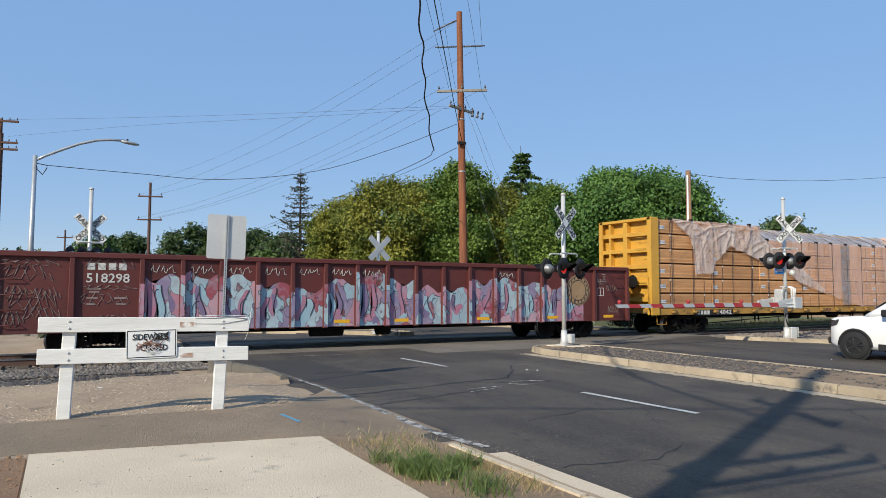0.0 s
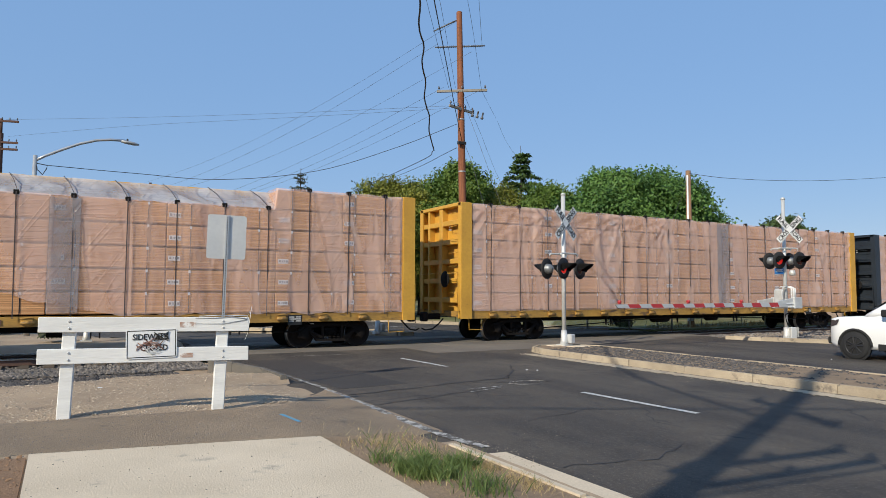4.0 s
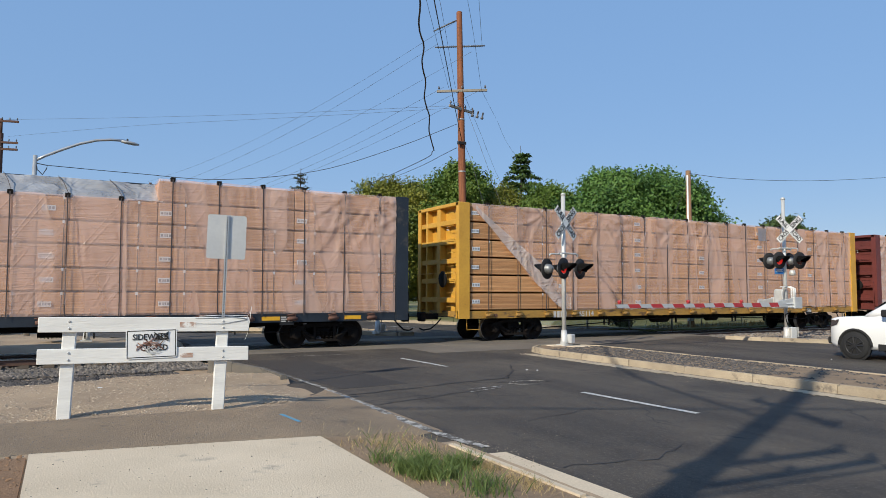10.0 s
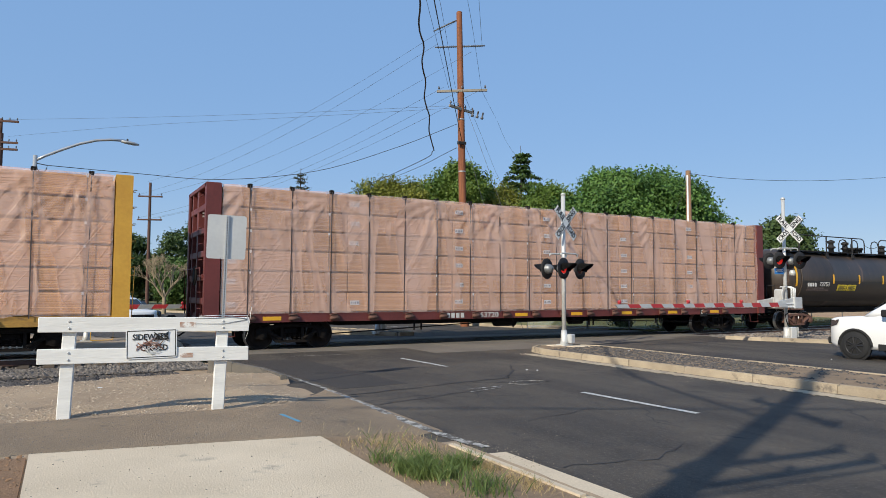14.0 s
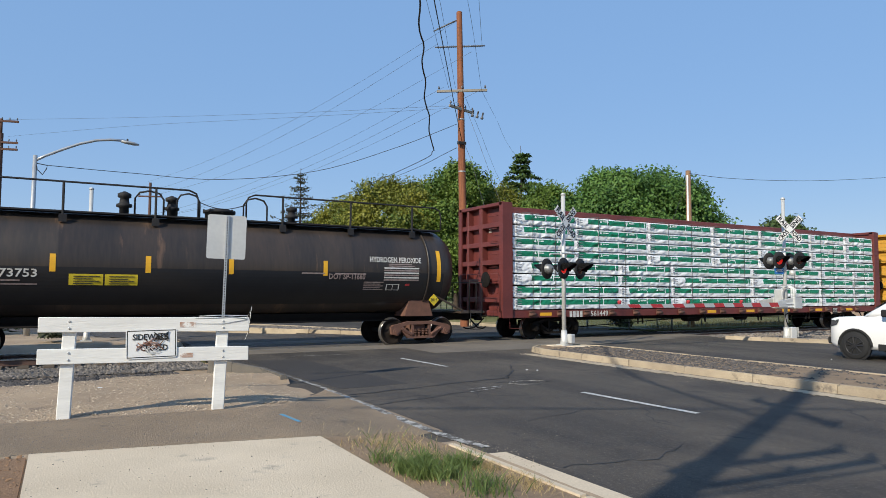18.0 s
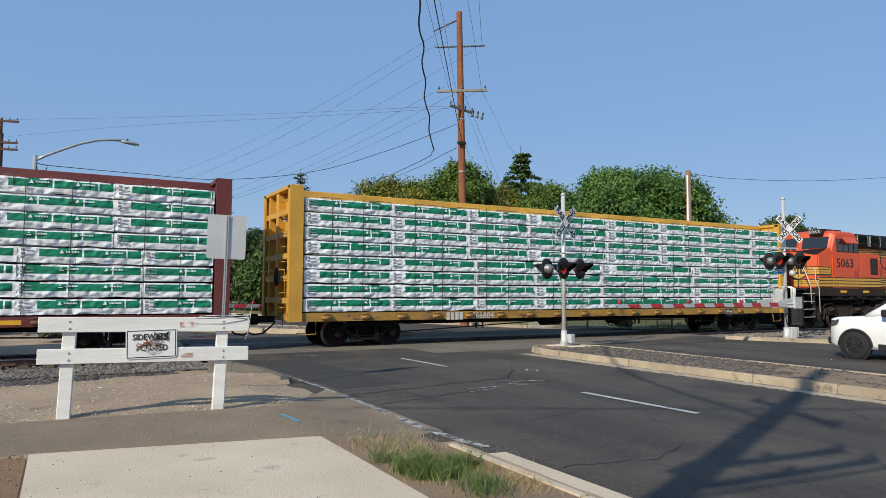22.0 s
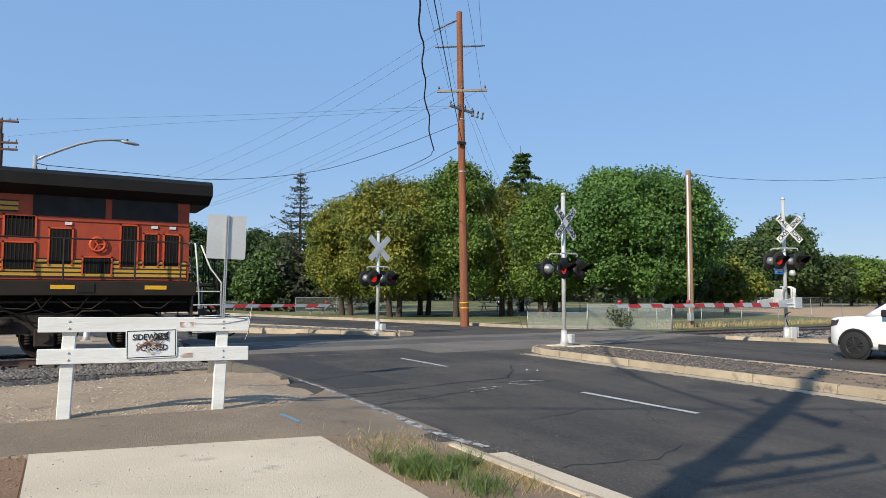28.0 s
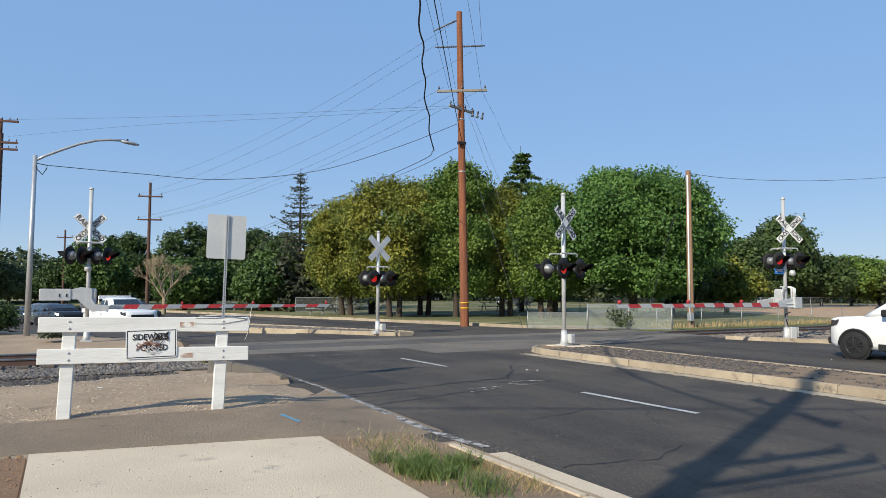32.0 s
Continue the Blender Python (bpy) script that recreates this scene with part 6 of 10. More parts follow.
        if rng.random() < 0.7:
            cx, cz, r0 = a + rng.uniform(0.25, 0.6), rng.uniform(1.0, 1.6), rng.uniform(0.10, 0.2)
            bm = bm_new()
            tube(bm, [(max(a, min(b, cx + r0 * math.cos(t) * 0.7)), -1.459, cz + r0 * 1.3 * math.sin(t)) for t in [1.2 + k * 0.3 for k in range(11)]], 0.008, 4)
            part("sprayed_outline", bm, M["spray_black"], car)
        for rx in (a - 0.08,):
            mid = rng.uniform(1.0, 1.5)
            for z0, z1, nm in ((0.66, mid, "spray_pink"), (mid, top - rng.uniform(-0.1, 0.15), "spray_blue" if not tan else "spray_tan")):
                bm = bm_new()
                box(bm, rx - 0.056, -1.551, z0, rx + 0.056, -1.546, z1)
                part("sprayed_shape", bm, M["spray_wild"], car)

    def scrawl(x, z, w, h, material, n=14, r=0.010):
        bm = bm_new()
        pts = []
        for k in range(n):
            u = k / (n - 1)
            pts.append((x + w * u + 0.10 * w * math.sin(k * 2.1), -1.462, z + h * (0.5 + 0.5 * math.sin(k * 1.9 + rng.uniform(-0.6, 0.6)))))
        sm = []
        for p, q in zip(pts, pts[1:]):
            sm += [Vector(p).lerp(Vector(q), t / 3) for t in range(3)]
        tube(bm, sm, r, 4)
        part("scrawl", bm, M[material], car)

    for i in (0, 1, 2, 3, 4, 5, 6, 11):
        x = 3.50 + i * 0.985
        scrawl(x, 2.12, 0.24, 0.22, "stencil", 6, 0.007)
        scrawl(x + 0.26, 2.10, 0.16, 0.24, "stencil", 5, 0.007)
        scrawl(x + 0.44, 2.14, 0.20, 0.20, "stencil", 4, 0.007)
    for x, z, w, h in ((0.3, 1.9, 1.0, 0.4), (0.2, 1.55, 0.7, 0.25), (0.9, 1.45, 0.6, 0.3), (0.25, 2.25, 1.2, 0.18), (0.7, 0.95, 0.8, 0.35), (1.9, 1.3, 1.1, 0.35), (2.3, 0.8, 0.8, 0.3), (2.0, 1.7, 1.2, 0.12), (0.4, 1.2, 1.0, 0.5), (0.15, 0.8, 0.6, 0.4), (2.0, 2.2, 1.1, 0.3), (18.62, 1.95, 0.5, 0.25), (19.1, 1.7, 0.5, 0.3), (14.2, 2.15, 0.5, 0.22), (19.15, 0.9, 0.5, 0.3)):
        scrawl(x, z, w, h, "stencil_dim", 18, 0.006)
    blob([(17.75 + 0.55 * math.cos(t), 1.75 + 0.55 * math.sin(t)) for t in [k * 0.2618 for k in range(24)]], "spray_tan", -1.461, "round_emblem")
    for r in (0.5, 0.36):
        bm = bm_new()
        tube(bm, [(17.75 + r * math.cos(t), -1.463, 1.75 + r * math.sin(t)) for t in [k * 0.262 for k in range(25)]], 0.012, 4)
        part("emblem_ring", bm, M["spray_black"], car)
    for i in range(16):
        t = i * 0.3927
        bm = bm_new()
        c, s = 17.75 + 0.43 * math.cos(t), 1.75 + 0.43 * math.sin(t)
        box(bm, c - 0.02, -1.466, s - 0.04, c + 0.02, -1.461, s + 0.04)
        part("emblem_mark", bm, M["spray_black"], car)
    return car


car_lead = gondola()


# ---- the tank car ----
def tank_car():
    L = 17.05
    car = thing("tank_car", "black tank car with rusty brown streaks, marked hydrogen peroxide", "railcar", group="cars of the train")
    r, zc, a, b = 1.39, 2.38, 0.75, L - 0.75
    bm = bm_new()
    prof = [(0.02, a), (r * 0.5, a + 0.12), (r * 0.8, a + 0.32), (r * 0.95, a + 0.6), (r, a + 0.95), (r, a + 3.9), (r + 0.004, a + 3.92), (r, a + 3.94), (r, L / 2), (r, b - 3.94), (r + 0.004, b - 3.92),
            (r, b - 3.9), (r, b - 0.95), (r * 0.95, b - 0.6), (r * 0.8, b - 0.32), (r * 0.5, b - 0.12), (0.02, b)]
    lathe(bm, prof, Matrix.Translation((0, 0, zc)) @ Matrix.Rotation(radians(90), 4, "Y"), 56)
    bmesh.ops.recalc_face_normals(bm, faces=bm.faces)
    shell = part("tank_shell", bm, M["tank"], car, "black cylindrical tank with brown streaks")

    def on(x, ang, lift=0.0):
        """A point on the near side of the shell; ang: degrees above the middle."""
        ang -= 8
        return Vector((x + 0.2, -(r + lift) * math.cos(radians(ang)), zc + (r + lift) * math.sin(radians(ang))))

    def decal(name, x0, x1, a0, a1, material, lift=0.006, label=""):
        bm = bm_new()
        n = max(1, int(abs(a1 - a0) / 4) + 1)
        vs = [[bm.verts.new(on(x, a0 + (a1 - a0) * i / n, lift)) for x in (x0, x1)] for i in range(n + 1)]
        for p, q in zip(vs, vs[1:]):
            bm.faces.new((p[0], p[1], q[1], q[0]))
        return part(name, bm, M[material], shell, label)

    decal("repainted_band", 1.9, b - 1.0, -42, 3, "tank_clean", 0.004, "fresh black repainted band")
    for x in (a + 1.35, b - 1.35):
        for s in (-1, 1):
            bm = bm_new()
            tube(bm, [(x, 0 + s * (r + 0.02) * math.cos(t), zc + (r + 0.02) * math.sin(t)) for t in [k * 0.1 - 1.2 for k in range(28)]], 0.03, 6)
            part("tank_band", bm, M["tank"], shell)
    bb = b - 0.35
    for x in (a + 0.70, bb - 0.90):
        decal("reflector", x, x + 0.14, -8, 34, "reflector", 0.01)
    for x in (4.3, 6.45, 8.55, 11.25):
        decal("reflector", x, x + 0.13, -2, 16, "reflector", 0.01)
    for x in (4.72, 5.52):
        decal("placard", x, x + 0.76, -16, -4, "plate_yellow", 0.009, "yellow warning panel of unreadable lines")
        bm = bm_new()
        for k in range(4):
            p = on(x + 0.1, -6 - 2.6 * k, 0.014)
            box(bm, p.x, p.y - 0.002, p.z - 0.02, p.x + 0.58 - 0.15 * (k % 2), p.y + 0.002, p.z)
        part("placard_lines", bm, M["sign_black"], shell)

    def word(body, x, ang, size, width=None, material="stencil"):
        p = on(x, ang, 0.012)
        letters(body, size, M[material], shell, Matrix.Translation(p) @ Matrix.Rotation(radians(98 - ang), 4, "X"), "lettering", "white stencilled lettering", width, 0.004)

    bm = bm_new()
    p = on(2.35, -4, 0.014)
    for i in range(4):
        box(bm, p.x + i * 0.18, p.y - 0.003, p.z - 0.10, p.x + i * 0.18 + 0.13, p.y + 0.003, p.z + 0.12)
    part("owner_mark", bm, M["stencil"], shell)
    word("73753", 3.66, -4, 0.28, 0.78)
    for k, (x0, x1) in enumerate(((2.35, 3.7), (2.35, 4.05))):
        decal("stencil_line", x0, x1, -12 - k * 4, -10.5 - k * 4, "stencil_dim", 0.010)
    word("HYDROGEN PEROXIDE", bb - 2.35, 19, 0.235, 1.75)
    word("DOT SP-11660", bb - 3.95, -3, 0.23, 1.15, "stencil_dim")
    for k in range(3):
        decal("stencil_line", bb - 2.6, bb - 1.9 + 0.1 * k, 15.5 - k * 2.3, 16.8 - k * 2.3, "stencil_dim", 0.010)
    for k in range(6):
        decal("stencil_line", bb - 2.75, bb - 1.55, 8 - k * 3, 9.8 - k * 3, "stencil_dim" if k % 2 else "stencil", 0.010)
    for k in range(5):
        decal("stencil_line", bb - 3.4, bb - 2.75 - 0.1 * (k % 2), -10 - k * 2.4, -8.8 - k * 2.4, "stencil_dim", 0.010)
    for x0, x1, a0, a1 in ((bb - 2.65, bb - 2.2, -12.5, -11.8), (bb - 2.65, bb - 2.2, -20, -19.3), (bb - 2.65, bb - 2.62, -20, -12), (bb - 2.23, bb - 2.2, -20, -12), (bb - 2.44, bb - 2.42, -20, -12)):
        decal("data_box", x0, x1, a0, a1, "stencil", 0.010)
    decal("red_mark", bb - 2.0, bb - 1.85, -14, -11, "red_sheet", 0.010)
    for x0, x1 in ((10.6, 11.3), (11.6, 12.6)):
        decal("stencil_line", x0, x1, 0, 1.6, "stencil_dim", 0.010)
    # hazard diamond
    bm = bm_new()
    prism(bm, [(0, -0.19), (0.19, 0), (0, 0.19), (-0.19, 0)], "y", 0, 0.006)
    dm = part("hazard_placard", bm, M["plate_yellow"], car, "yellow diamond placard", pose(b - 1.15, -1.36, 1.42))
    letters("2015", 0.14, M["sign_black"], dm, side(0, -0.006, 0), width=0.24)
    # saddles, stub sills, walkways
    for x, s in ((a + 1.5, -1), (b - 1.5, 1)):
        bm = bm_new()
        prism(bm, [(x - 0.5, 0.9), (x + 0.5, 0.9), (x + 0.3, 1.6), (x - 0.3, 1.6)], "y", -1.0, 1.0)
        part("saddle", bm, M["truck_rust"], car)
    bm = bm_new()
    box(bm, 0.0, -0.22, 0.72, L, 0.22, 1.0, 0.01)
    part("stub_sill", bm, M["under"], car)
    for x, s in ((0.0, -1), (L, 1)):
        bm = bm_new()
        box(bm, min(x, x - s * 0.9), -1.4, 0.98, max(x, x - s * 0.9), 1.4, 1.05)
        part("end_platform", bm, M["tank"], car)
        bm = bm_new()
        for y in (-1.4, 1.4):
            tube(bm, [(x - s * 0.1, y, 1.0), (x - s * 0.1, y, 2.05), (x - s * 0.6, y, 2.05), (x - s * 0.6, y, 1.0)], 0.018, 5)
        tube(bm, [(x - s * 0.08, -1.4, 2.0), (x - s * 0.08, 1.4, 2.0)], 0.018, 5)
        for y in (-1.0, -0.6, 0.6, 1.0):
            tube(bm, [(x - s * 0.08, y, 1.0), (x - s * 0.08, y, 2.0)], 0.014, 5)
        for y in (-1.42,):
            tube(bm, [(x - s * 0.15, y, 1.0), (x - s * 0.15, y, 0.45), (x - s * 0.55, y, 0.45), (x - s * 0.55, y, 1.0)], 0.014, 5)
        part("end_railing", bm, M["black"], car)
        bm = bm_new()
        rod(bm, (x - s * 0.75, -1.3, 1.05), (x - s * 1.75, -1.15, 1.55), 0.035, seg=6)
        part("brace", bm, M["tank"], car)
        coupler(car, x, s)
    bm = bm_new()
    tube(bm, [(a + 0.2, -0.9, 1.05), (a + 0.4, -0.95, 1.9), (a + 0.7, -0.95, 3.0), (a + 1.1, -0.8, 3.7)], 0.02, 5)
    tube(bm, [(a + 0.2, -0.45, 1.05), (a + 0.25, -0.5, 1.9), (a + 0.55, -0.5, 3.2), (a + 1.0, -0.45, 3.8)], 0.02, 5)
    for k in range(7):
        z = 1.4 + k * 0.36
        x = a + 0.28 + max(0, z - 1.9) * 0.36
        rod(bm, (x, -0.95, z), (x, -0.5, z), 0.014, seg=5)
    part("end_ladder", bm, M["black"], car)
    # top running board with railings, nozzles and manway
    bm = bm_new()
    for y0, y1 in ((-0.95, -0.55), (0.55, 0.95)):
        box(bm, a + 0.7, y0, 3.66, b - 0.7, y1, 3.70)
    part("running_board", bm, M["black"], car)
    zt, y = 4.42, -0.98
    for x0, x1 in ((a + 0.75, L / 2 - 0.55), (L / 2 + 0.75, b - 0.7)):
        bm = bm_new()
        tube(bm, [(x0, y, 3.70), (x0, y, zt - 0.25), (x0 + 0.06, y, zt - 0.08), (x0 + 0.24, y, zt), (x1 - 0.24, y, zt), (x1 - 0.06, y, zt - 0.08), (x1, y, zt - 0.25), (x1, y, 3.70)], 0.026, 6)
        part("top_railing", bm, M["black"], car)
        for i in range(3):
            x = x0 + (i + 0.5) * (x1 - x0) / 3
            bm = bm_new()
            rod(bm, (x, y, 3.5), (x, y, zt), 0.032, seg=6)
            box(bm, x - 0.09, y - 0.05, 3.40, x + 0.09, y, 3.60)
            part("railing_post", bm, M["black"], car)
    bm = bm_new()
    lathe(bm, [(0.40, 0), (0.40, 0.14), (0.46, 0.14), (0.46, 0.20), (0.28, 0.26), (0.02, 0.27)], pose(L / 2 + 0.2, 0, 3.80), 20)
    for k in range(8):
        c, d = math.cos(k * 0.785) * 0.43, math.sin(k * 0.785) * 0.43
        rod(bm, (L / 2 + 0.2 + c, d, 3.92), (L / 2 + 0.2 + c, d, 4.04), 0.025, seg=6)
    part("manway", bm, M["black"], car)
    for x, h in ((L / 2 - 2.35, 0.62), (L / 2 - 1.15, 0.58), (L / 2 + 2.25, 0.50)):
        bm = bm_new()
        lathe(bm, [(0.12, 0), (0.12, h * 0.3), (0.20, h * 0.34), (0.20, h * 0.46), (0.13, h * 0.5), (0.11, h * 0.72), (0.17, h * 0.76), (0.17, h * 0.92), (0.06, h), (0.02, h + 0.02)], pose(x, -0.35, 3.72), 12)
        part("valve", bm, M["black"], car)
    for xc, w in ((L / 2 - 1.75, 0.36), (L / 2 - 0.75, 0.30), (L / 2 + 1.1, 0.34)):
        bm = bm_new()
        tube(bm, [(xc - w, -0.6, 3.74), (xc - w, -0.6, 4.16), (xc - w * 0.7, -0.6, 4.32), (xc, -0.6, 4.38), (xc + w * 0.7, -0.6, 4.32), (xc + w, -0.6, 4.16), (xc + w, -0.6, 3.74)], 0.026, 6)
        part("guard_hoop", bm, M["black"], car)
    bm = bm_new()
    q = [Vector((L / 2 - 0.55 + 1.3 * k / 10, y, zt - 0.3 - 0.16 * math.sin(math.pi * k / 10))) for k in range(11)]
    tube(bm, q, 0.012, 5)
    part("chain", bm, M["black"], car)
    bm = bm_new()
    box(bm, 3.2, -0.3, 0.86, L - 3.2, 0.3, 1.0)
    tube(bm, [(3.0, -1.0, 0.78), (L - 3.0, -1.0, 0.78)], 0.022, 5)
    part("underframe", bm, M["under"], car)
    for x in (2.2, L - 2.2):
        truck(car, x, KIT_RUST)
    return car


car_f = tank_car()
# ---- the locomotive ----
def loft(bm, sections):
    """Rings of equal length, skinned and closed at the ends."""
    rings = [[bm.verts.new(p) for p in s] for s in sections]
    for a, b in zip(rings, rings[1:]):
        for i in range(len(a)):
            bm.faces.new((a[i], a[(i + 1) % len(a)], b[(i + 1) % len(a)], b[i])).smooth = True
    bm.faces.new(rings[0][::-1])
    bm.faces.new(rings[-1])
    bmesh.ops.recalc_face_normals(bm, faces=bm.faces)


def locomotive():
    eng = thing("locomotive", "orange and dark green diesel locomotive with yellow stripes", "locomotive", group="cars of the train")
    O, D, Y, FR = M["orange"], M["loco_dark"], M["loco_yellow"], M["loco_frame"]

    def slab(name, x0, y0, z0, x1, y1, z1, material, parent=eng, bevel=0.02, label=""):
        bm = bm_new()
        box(bm, x0, y0, z0, x1, y1, z1, bevel)
        return part(name, bm, material, parent, label)

    # frame and walkway
    slab("frame_sill", 2.12, -1.50, 1.55, 21.4, 1.50, 1.92, FR, label="grimy dark walkway sill")
    # near-black strip stands in for the shaded void below the sill
    slab("side_skirt", 3.2, -1.40, 1.36, 8.0, -1.35, 1.58, M["under"], bevel=0.0)
    for x in (3.6, 4.6, 5.7, 6.9):
        slab("battery_box", x, -1.44, 1.40, x + 0.34, -1.39, 1.56, FR, bevel=0.01)
    slab("centre_sill", 0.6, -0.6, 1.1, 21.6, 0.6, 1.6, M["under"])
    # nose
    bm = bm_new()
    v = [(1.50, -0.55, 1.92), (1.50, 0.55, 1.92), (1.50, 0.55, 3.66), (1.50, -0.55, 3.66), (3.4, -1.42, 1.92), (3.4, 1.42, 1.92), (3.4, 1.42, 3.92), (3.4, -1.42, 3.92), (2.18, -1.42, 1.92), (2.18, 1.42, 1.92),
         (2.18, 1.42, 3.46), (2.18, -1.42, 3.46)]
    vs = [bm.verts.new(p) for p in v]
    for f in ((0, 3, 2, 1), (0, 8, 11, 3), (1, 2, 10, 9), (8, 4, 7, 11), (9, 10, 6, 5), (3, 11, 10, 2), (11, 7, 6, 10), (4, 5, 6, 7), (0, 1, 9, 8), (8, 9, 5, 4)):
        bm.faces.new([vs[i] for i in f])
    bmesh.ops.recalc_face_normals(bm, faces=bm.faces)
    bmesh.ops.bevel(bm, geom=list(bm.edges), offset=0.05, segments=2, affect="EDGES")
    nose = part("nose", bm, O, eng, "orange short nose")
    # the slanting front quarter: door with its window, wing stripes and emblem, in the plane of that face
    face = Matrix.Translation((1.84, -0.985, 0)) @ Matrix.Rotation(math.atan2(-0.87, 0.68), 4, "Z")

    def quarter(name, a, z0, b, z1, material, out, bevel=0.0, label=""):
        bm = bm_new()
        box(bm, a, -out, z0, b, 0.02, z1, bevel)
        return part(name, bm, material, nose, label, face)

    quarter("nose_door", -0.50, 2.02, 0.06, 3.42, O, 0.012, 0.006)
    quarter("nose_window", -0.36, 2.98, -0.10, 3.26, M["glass"], 0.022, 0.03)
    quarter("door_gap", 0.055, 2.02, 0.07, 3.42, M["black"], 0.014)
    for k in range(3):
        quarter("hinge", 0.05, 2.2 + k * 0.5, 0.10, 2.3 + k * 0.5, O, 0.03)
    quarter("wing_stripe", 0.02, 2.53, 0.55, 2.93, M["black"], 0.016)
    quarter("wing_stripe", 0.02, 2.57, 0.555, 2.89, Y, 0.020)
    for z in (2.66, 2.78):
        quarter("pinstripe", 0.05, z, 0.556, z + 0.025, M["black"], 0.023)
    quarter("low_stripe", -0.50, 2.02, 0.55, 2.30, Y, 0.016)
    for z in (2.10, 2.19, 2.30):
        quarter("pinstripe", -0.50, z, 0.556, z + 0.03, M["black"], 0.020)
    bm = bm_new()
    prism(bm, [(2.18, 2.53), (3.12, 2.53), (3.18, 2.60), (3.18, 2.87), (3.12, 2.93), (2.18, 2.93)], "y", -1.440, -1.415)
    wing = part("wing_stripe", bm, M["black"], nose)
    bm = bm_new()
    prism(bm, [(2.18, 2.57), (3.10, 2.57), (3.14, 2.62), (3.14, 2.85), (3.10, 2.89), (2.18, 2.89)], "y", -1.446, -1.42)
    part("wing_fill", bm, Y, wing)
    for z in (2.66, 2.78):
        slab("wing_line", 2.18, -1.450, z, 3.05, -1.43, z + 0.025, M["black"], wing, 0.0)
    bm = bm_new()
    prism(bm, [(-0.55, 2.40), (-0.28, 2.28), (0.04, 2.46), (0.10, 2.72), (0.02, 2.98), (-0.28, 3.14), (-0.55, 3.06)], "y", -0.020, 0.0)
    emblem = part("nose_emblem", bm, M["black"], nose, "yellow emblem with dark blocks", face)
    bm = bm_new()
    prism(bm, [(-0.55, 2.45), (-0.28, 2.34), (-0.01, 2.50), (0.05, 2.72), (-0.02, 2.94), (-0.28, 3.08), (-0.55, 3.01)], "y", -0.026, -0.01)
    part("emblem_field", bm, Y, emblem)
    for a in (-0.48, -0.22):
        bm = bm_new()
        box(bm, a, -0.031, 2.58, a + 0.2, -0.02, 2.88)
        part("emblem_block", bm, M["sign_black"], emblem)
        bm = bm_new()
        box(bm, a + 0.07, -0.035, 2.66, a + 0.14, -0.02, 2.80)
        part("emblem_gap", bm, Y, emblem)
    # cab
    bm = bm_new()
    loft(bm, [[(3.25, y, 1.92), (5.35, y, 1.92), (5.35, y, 4.45 + dz), (5.15, y, 4.70 + dz), (3.55 + dx, y, 4.72 + dz), (3.25 + dx, y, 4.60 + dz), (2.95 + dx, y, 3.66), (3.25, y, 3.60)]
              for y, dx, dz in ((-1.47, 0.24, -0.18), (-1.40, 0.22, -0.10), (-1.22, 0.17, -0.02), (-0.6, 0.02, 0.0), (0.0, -0.10, 0.01), (0.6, 0.02, 0.0), (1.22, 0.17, -0.02), (1.40, 0.22, -0.10), (1.47, 0.24, -0.18))])
    for f in bm.faces:
        f.smooth = False
    cab = part("cab", bm, O, eng, "orange crew cab")
    bm = bm_new()
    q = [(1.58, -0.50, 3.69), (1.58, 0.50, 3.69), (2.20, 1.30, 3.51), (3.02, 1.30, 3.80), (3.02, -1.30, 3.80), (2.20, -1.30, 3.51)]
    top, low = [bm.verts.new((x, y, z + 0.008)) for x, y, z in q], [bm.verts.new((x, y, z - 0.05)) for x, y, z in q]
    for tri in ((0, 1, 2), (0, 2, 5), (5, 2, 3), (5, 3, 4)):
        bm.faces.new([top[k] for k in tri])
    for k in range(6):
        bm.faces.new((top[k], low[k], low[(k + 1) % 6], top[(k + 1) % 6]))
    bmesh.ops.recalc_face_normals(bm, faces=bm.faces)
    part("glare_panel", bm, D, nose, "dull dark top of the nose")
    slab("cab_seam", 3.27, -1.474, 1.95, 3.285, -1.46, 3.58, M["black"], cab, 0.0)
    slab("cab_seam", 5.335, -1.474, 1.95, 5.35, -1.46, 4.25, M["black"], cab, 0.0)
    slab("cab_roof_rack", 3.6, -0.9, 4.72, 5.0, 0.9, 4.80, D, cab)
    for x0, x1 in ((3.62, 4.02), (4.14, 4.5), (4.55, 4.92), (5.02, 5.30)):
        fr = slab("window_surround", x0 - 0.035, -1.485, 3.66, x1 + 0.035, -1.468, 4.29, M["loco_frame"], cab, 0.0)
        slab("window_pane", x0, -1.491, 3.695, x1, -1.484, 4.255, M["glass"], fr, 0.0)
    bm = bm_new()
    prism(bm, [(-1.72, 4.10), (-1.46, 4.42), (-1.46, 4.36), (-1.70, 4.05)], "x", 4.02, 5.0)
    part("sun_visor", bm, O, cab)
    for y0, y1 in ((-1.25, -0.15), (0.15, 1.25)):
        bm = bm_new()
        q = [(3.02 - 0.13 + abs(y) * 0.225, y, z) if z < 4 else (3.19 - 0.13 + abs(y) * 0.225, y, z) for y, z in ((y0, 3.84), (y1, 3.84), (y1, 4.38), (y0, 4.38))]
        f = [bm.verts.new((x - 0.03, y, z)) for x, y, z in q]
        g = [bm.verts.new((x + 0.05, y, z)) for x, y, z in q]
        bm.faces.new(f)
        bm.faces.new(g[::-1])
        for k in range(4):
            bm.faces.new((f[k], g[k], g[(k + 1) % 4], f[(k + 1) % 4]))
        bmesh.ops.recalc_face_normals(bm, faces=bm.faces)
        part("windshield", bm, M["glass"], cab)
    bm = bm_new()
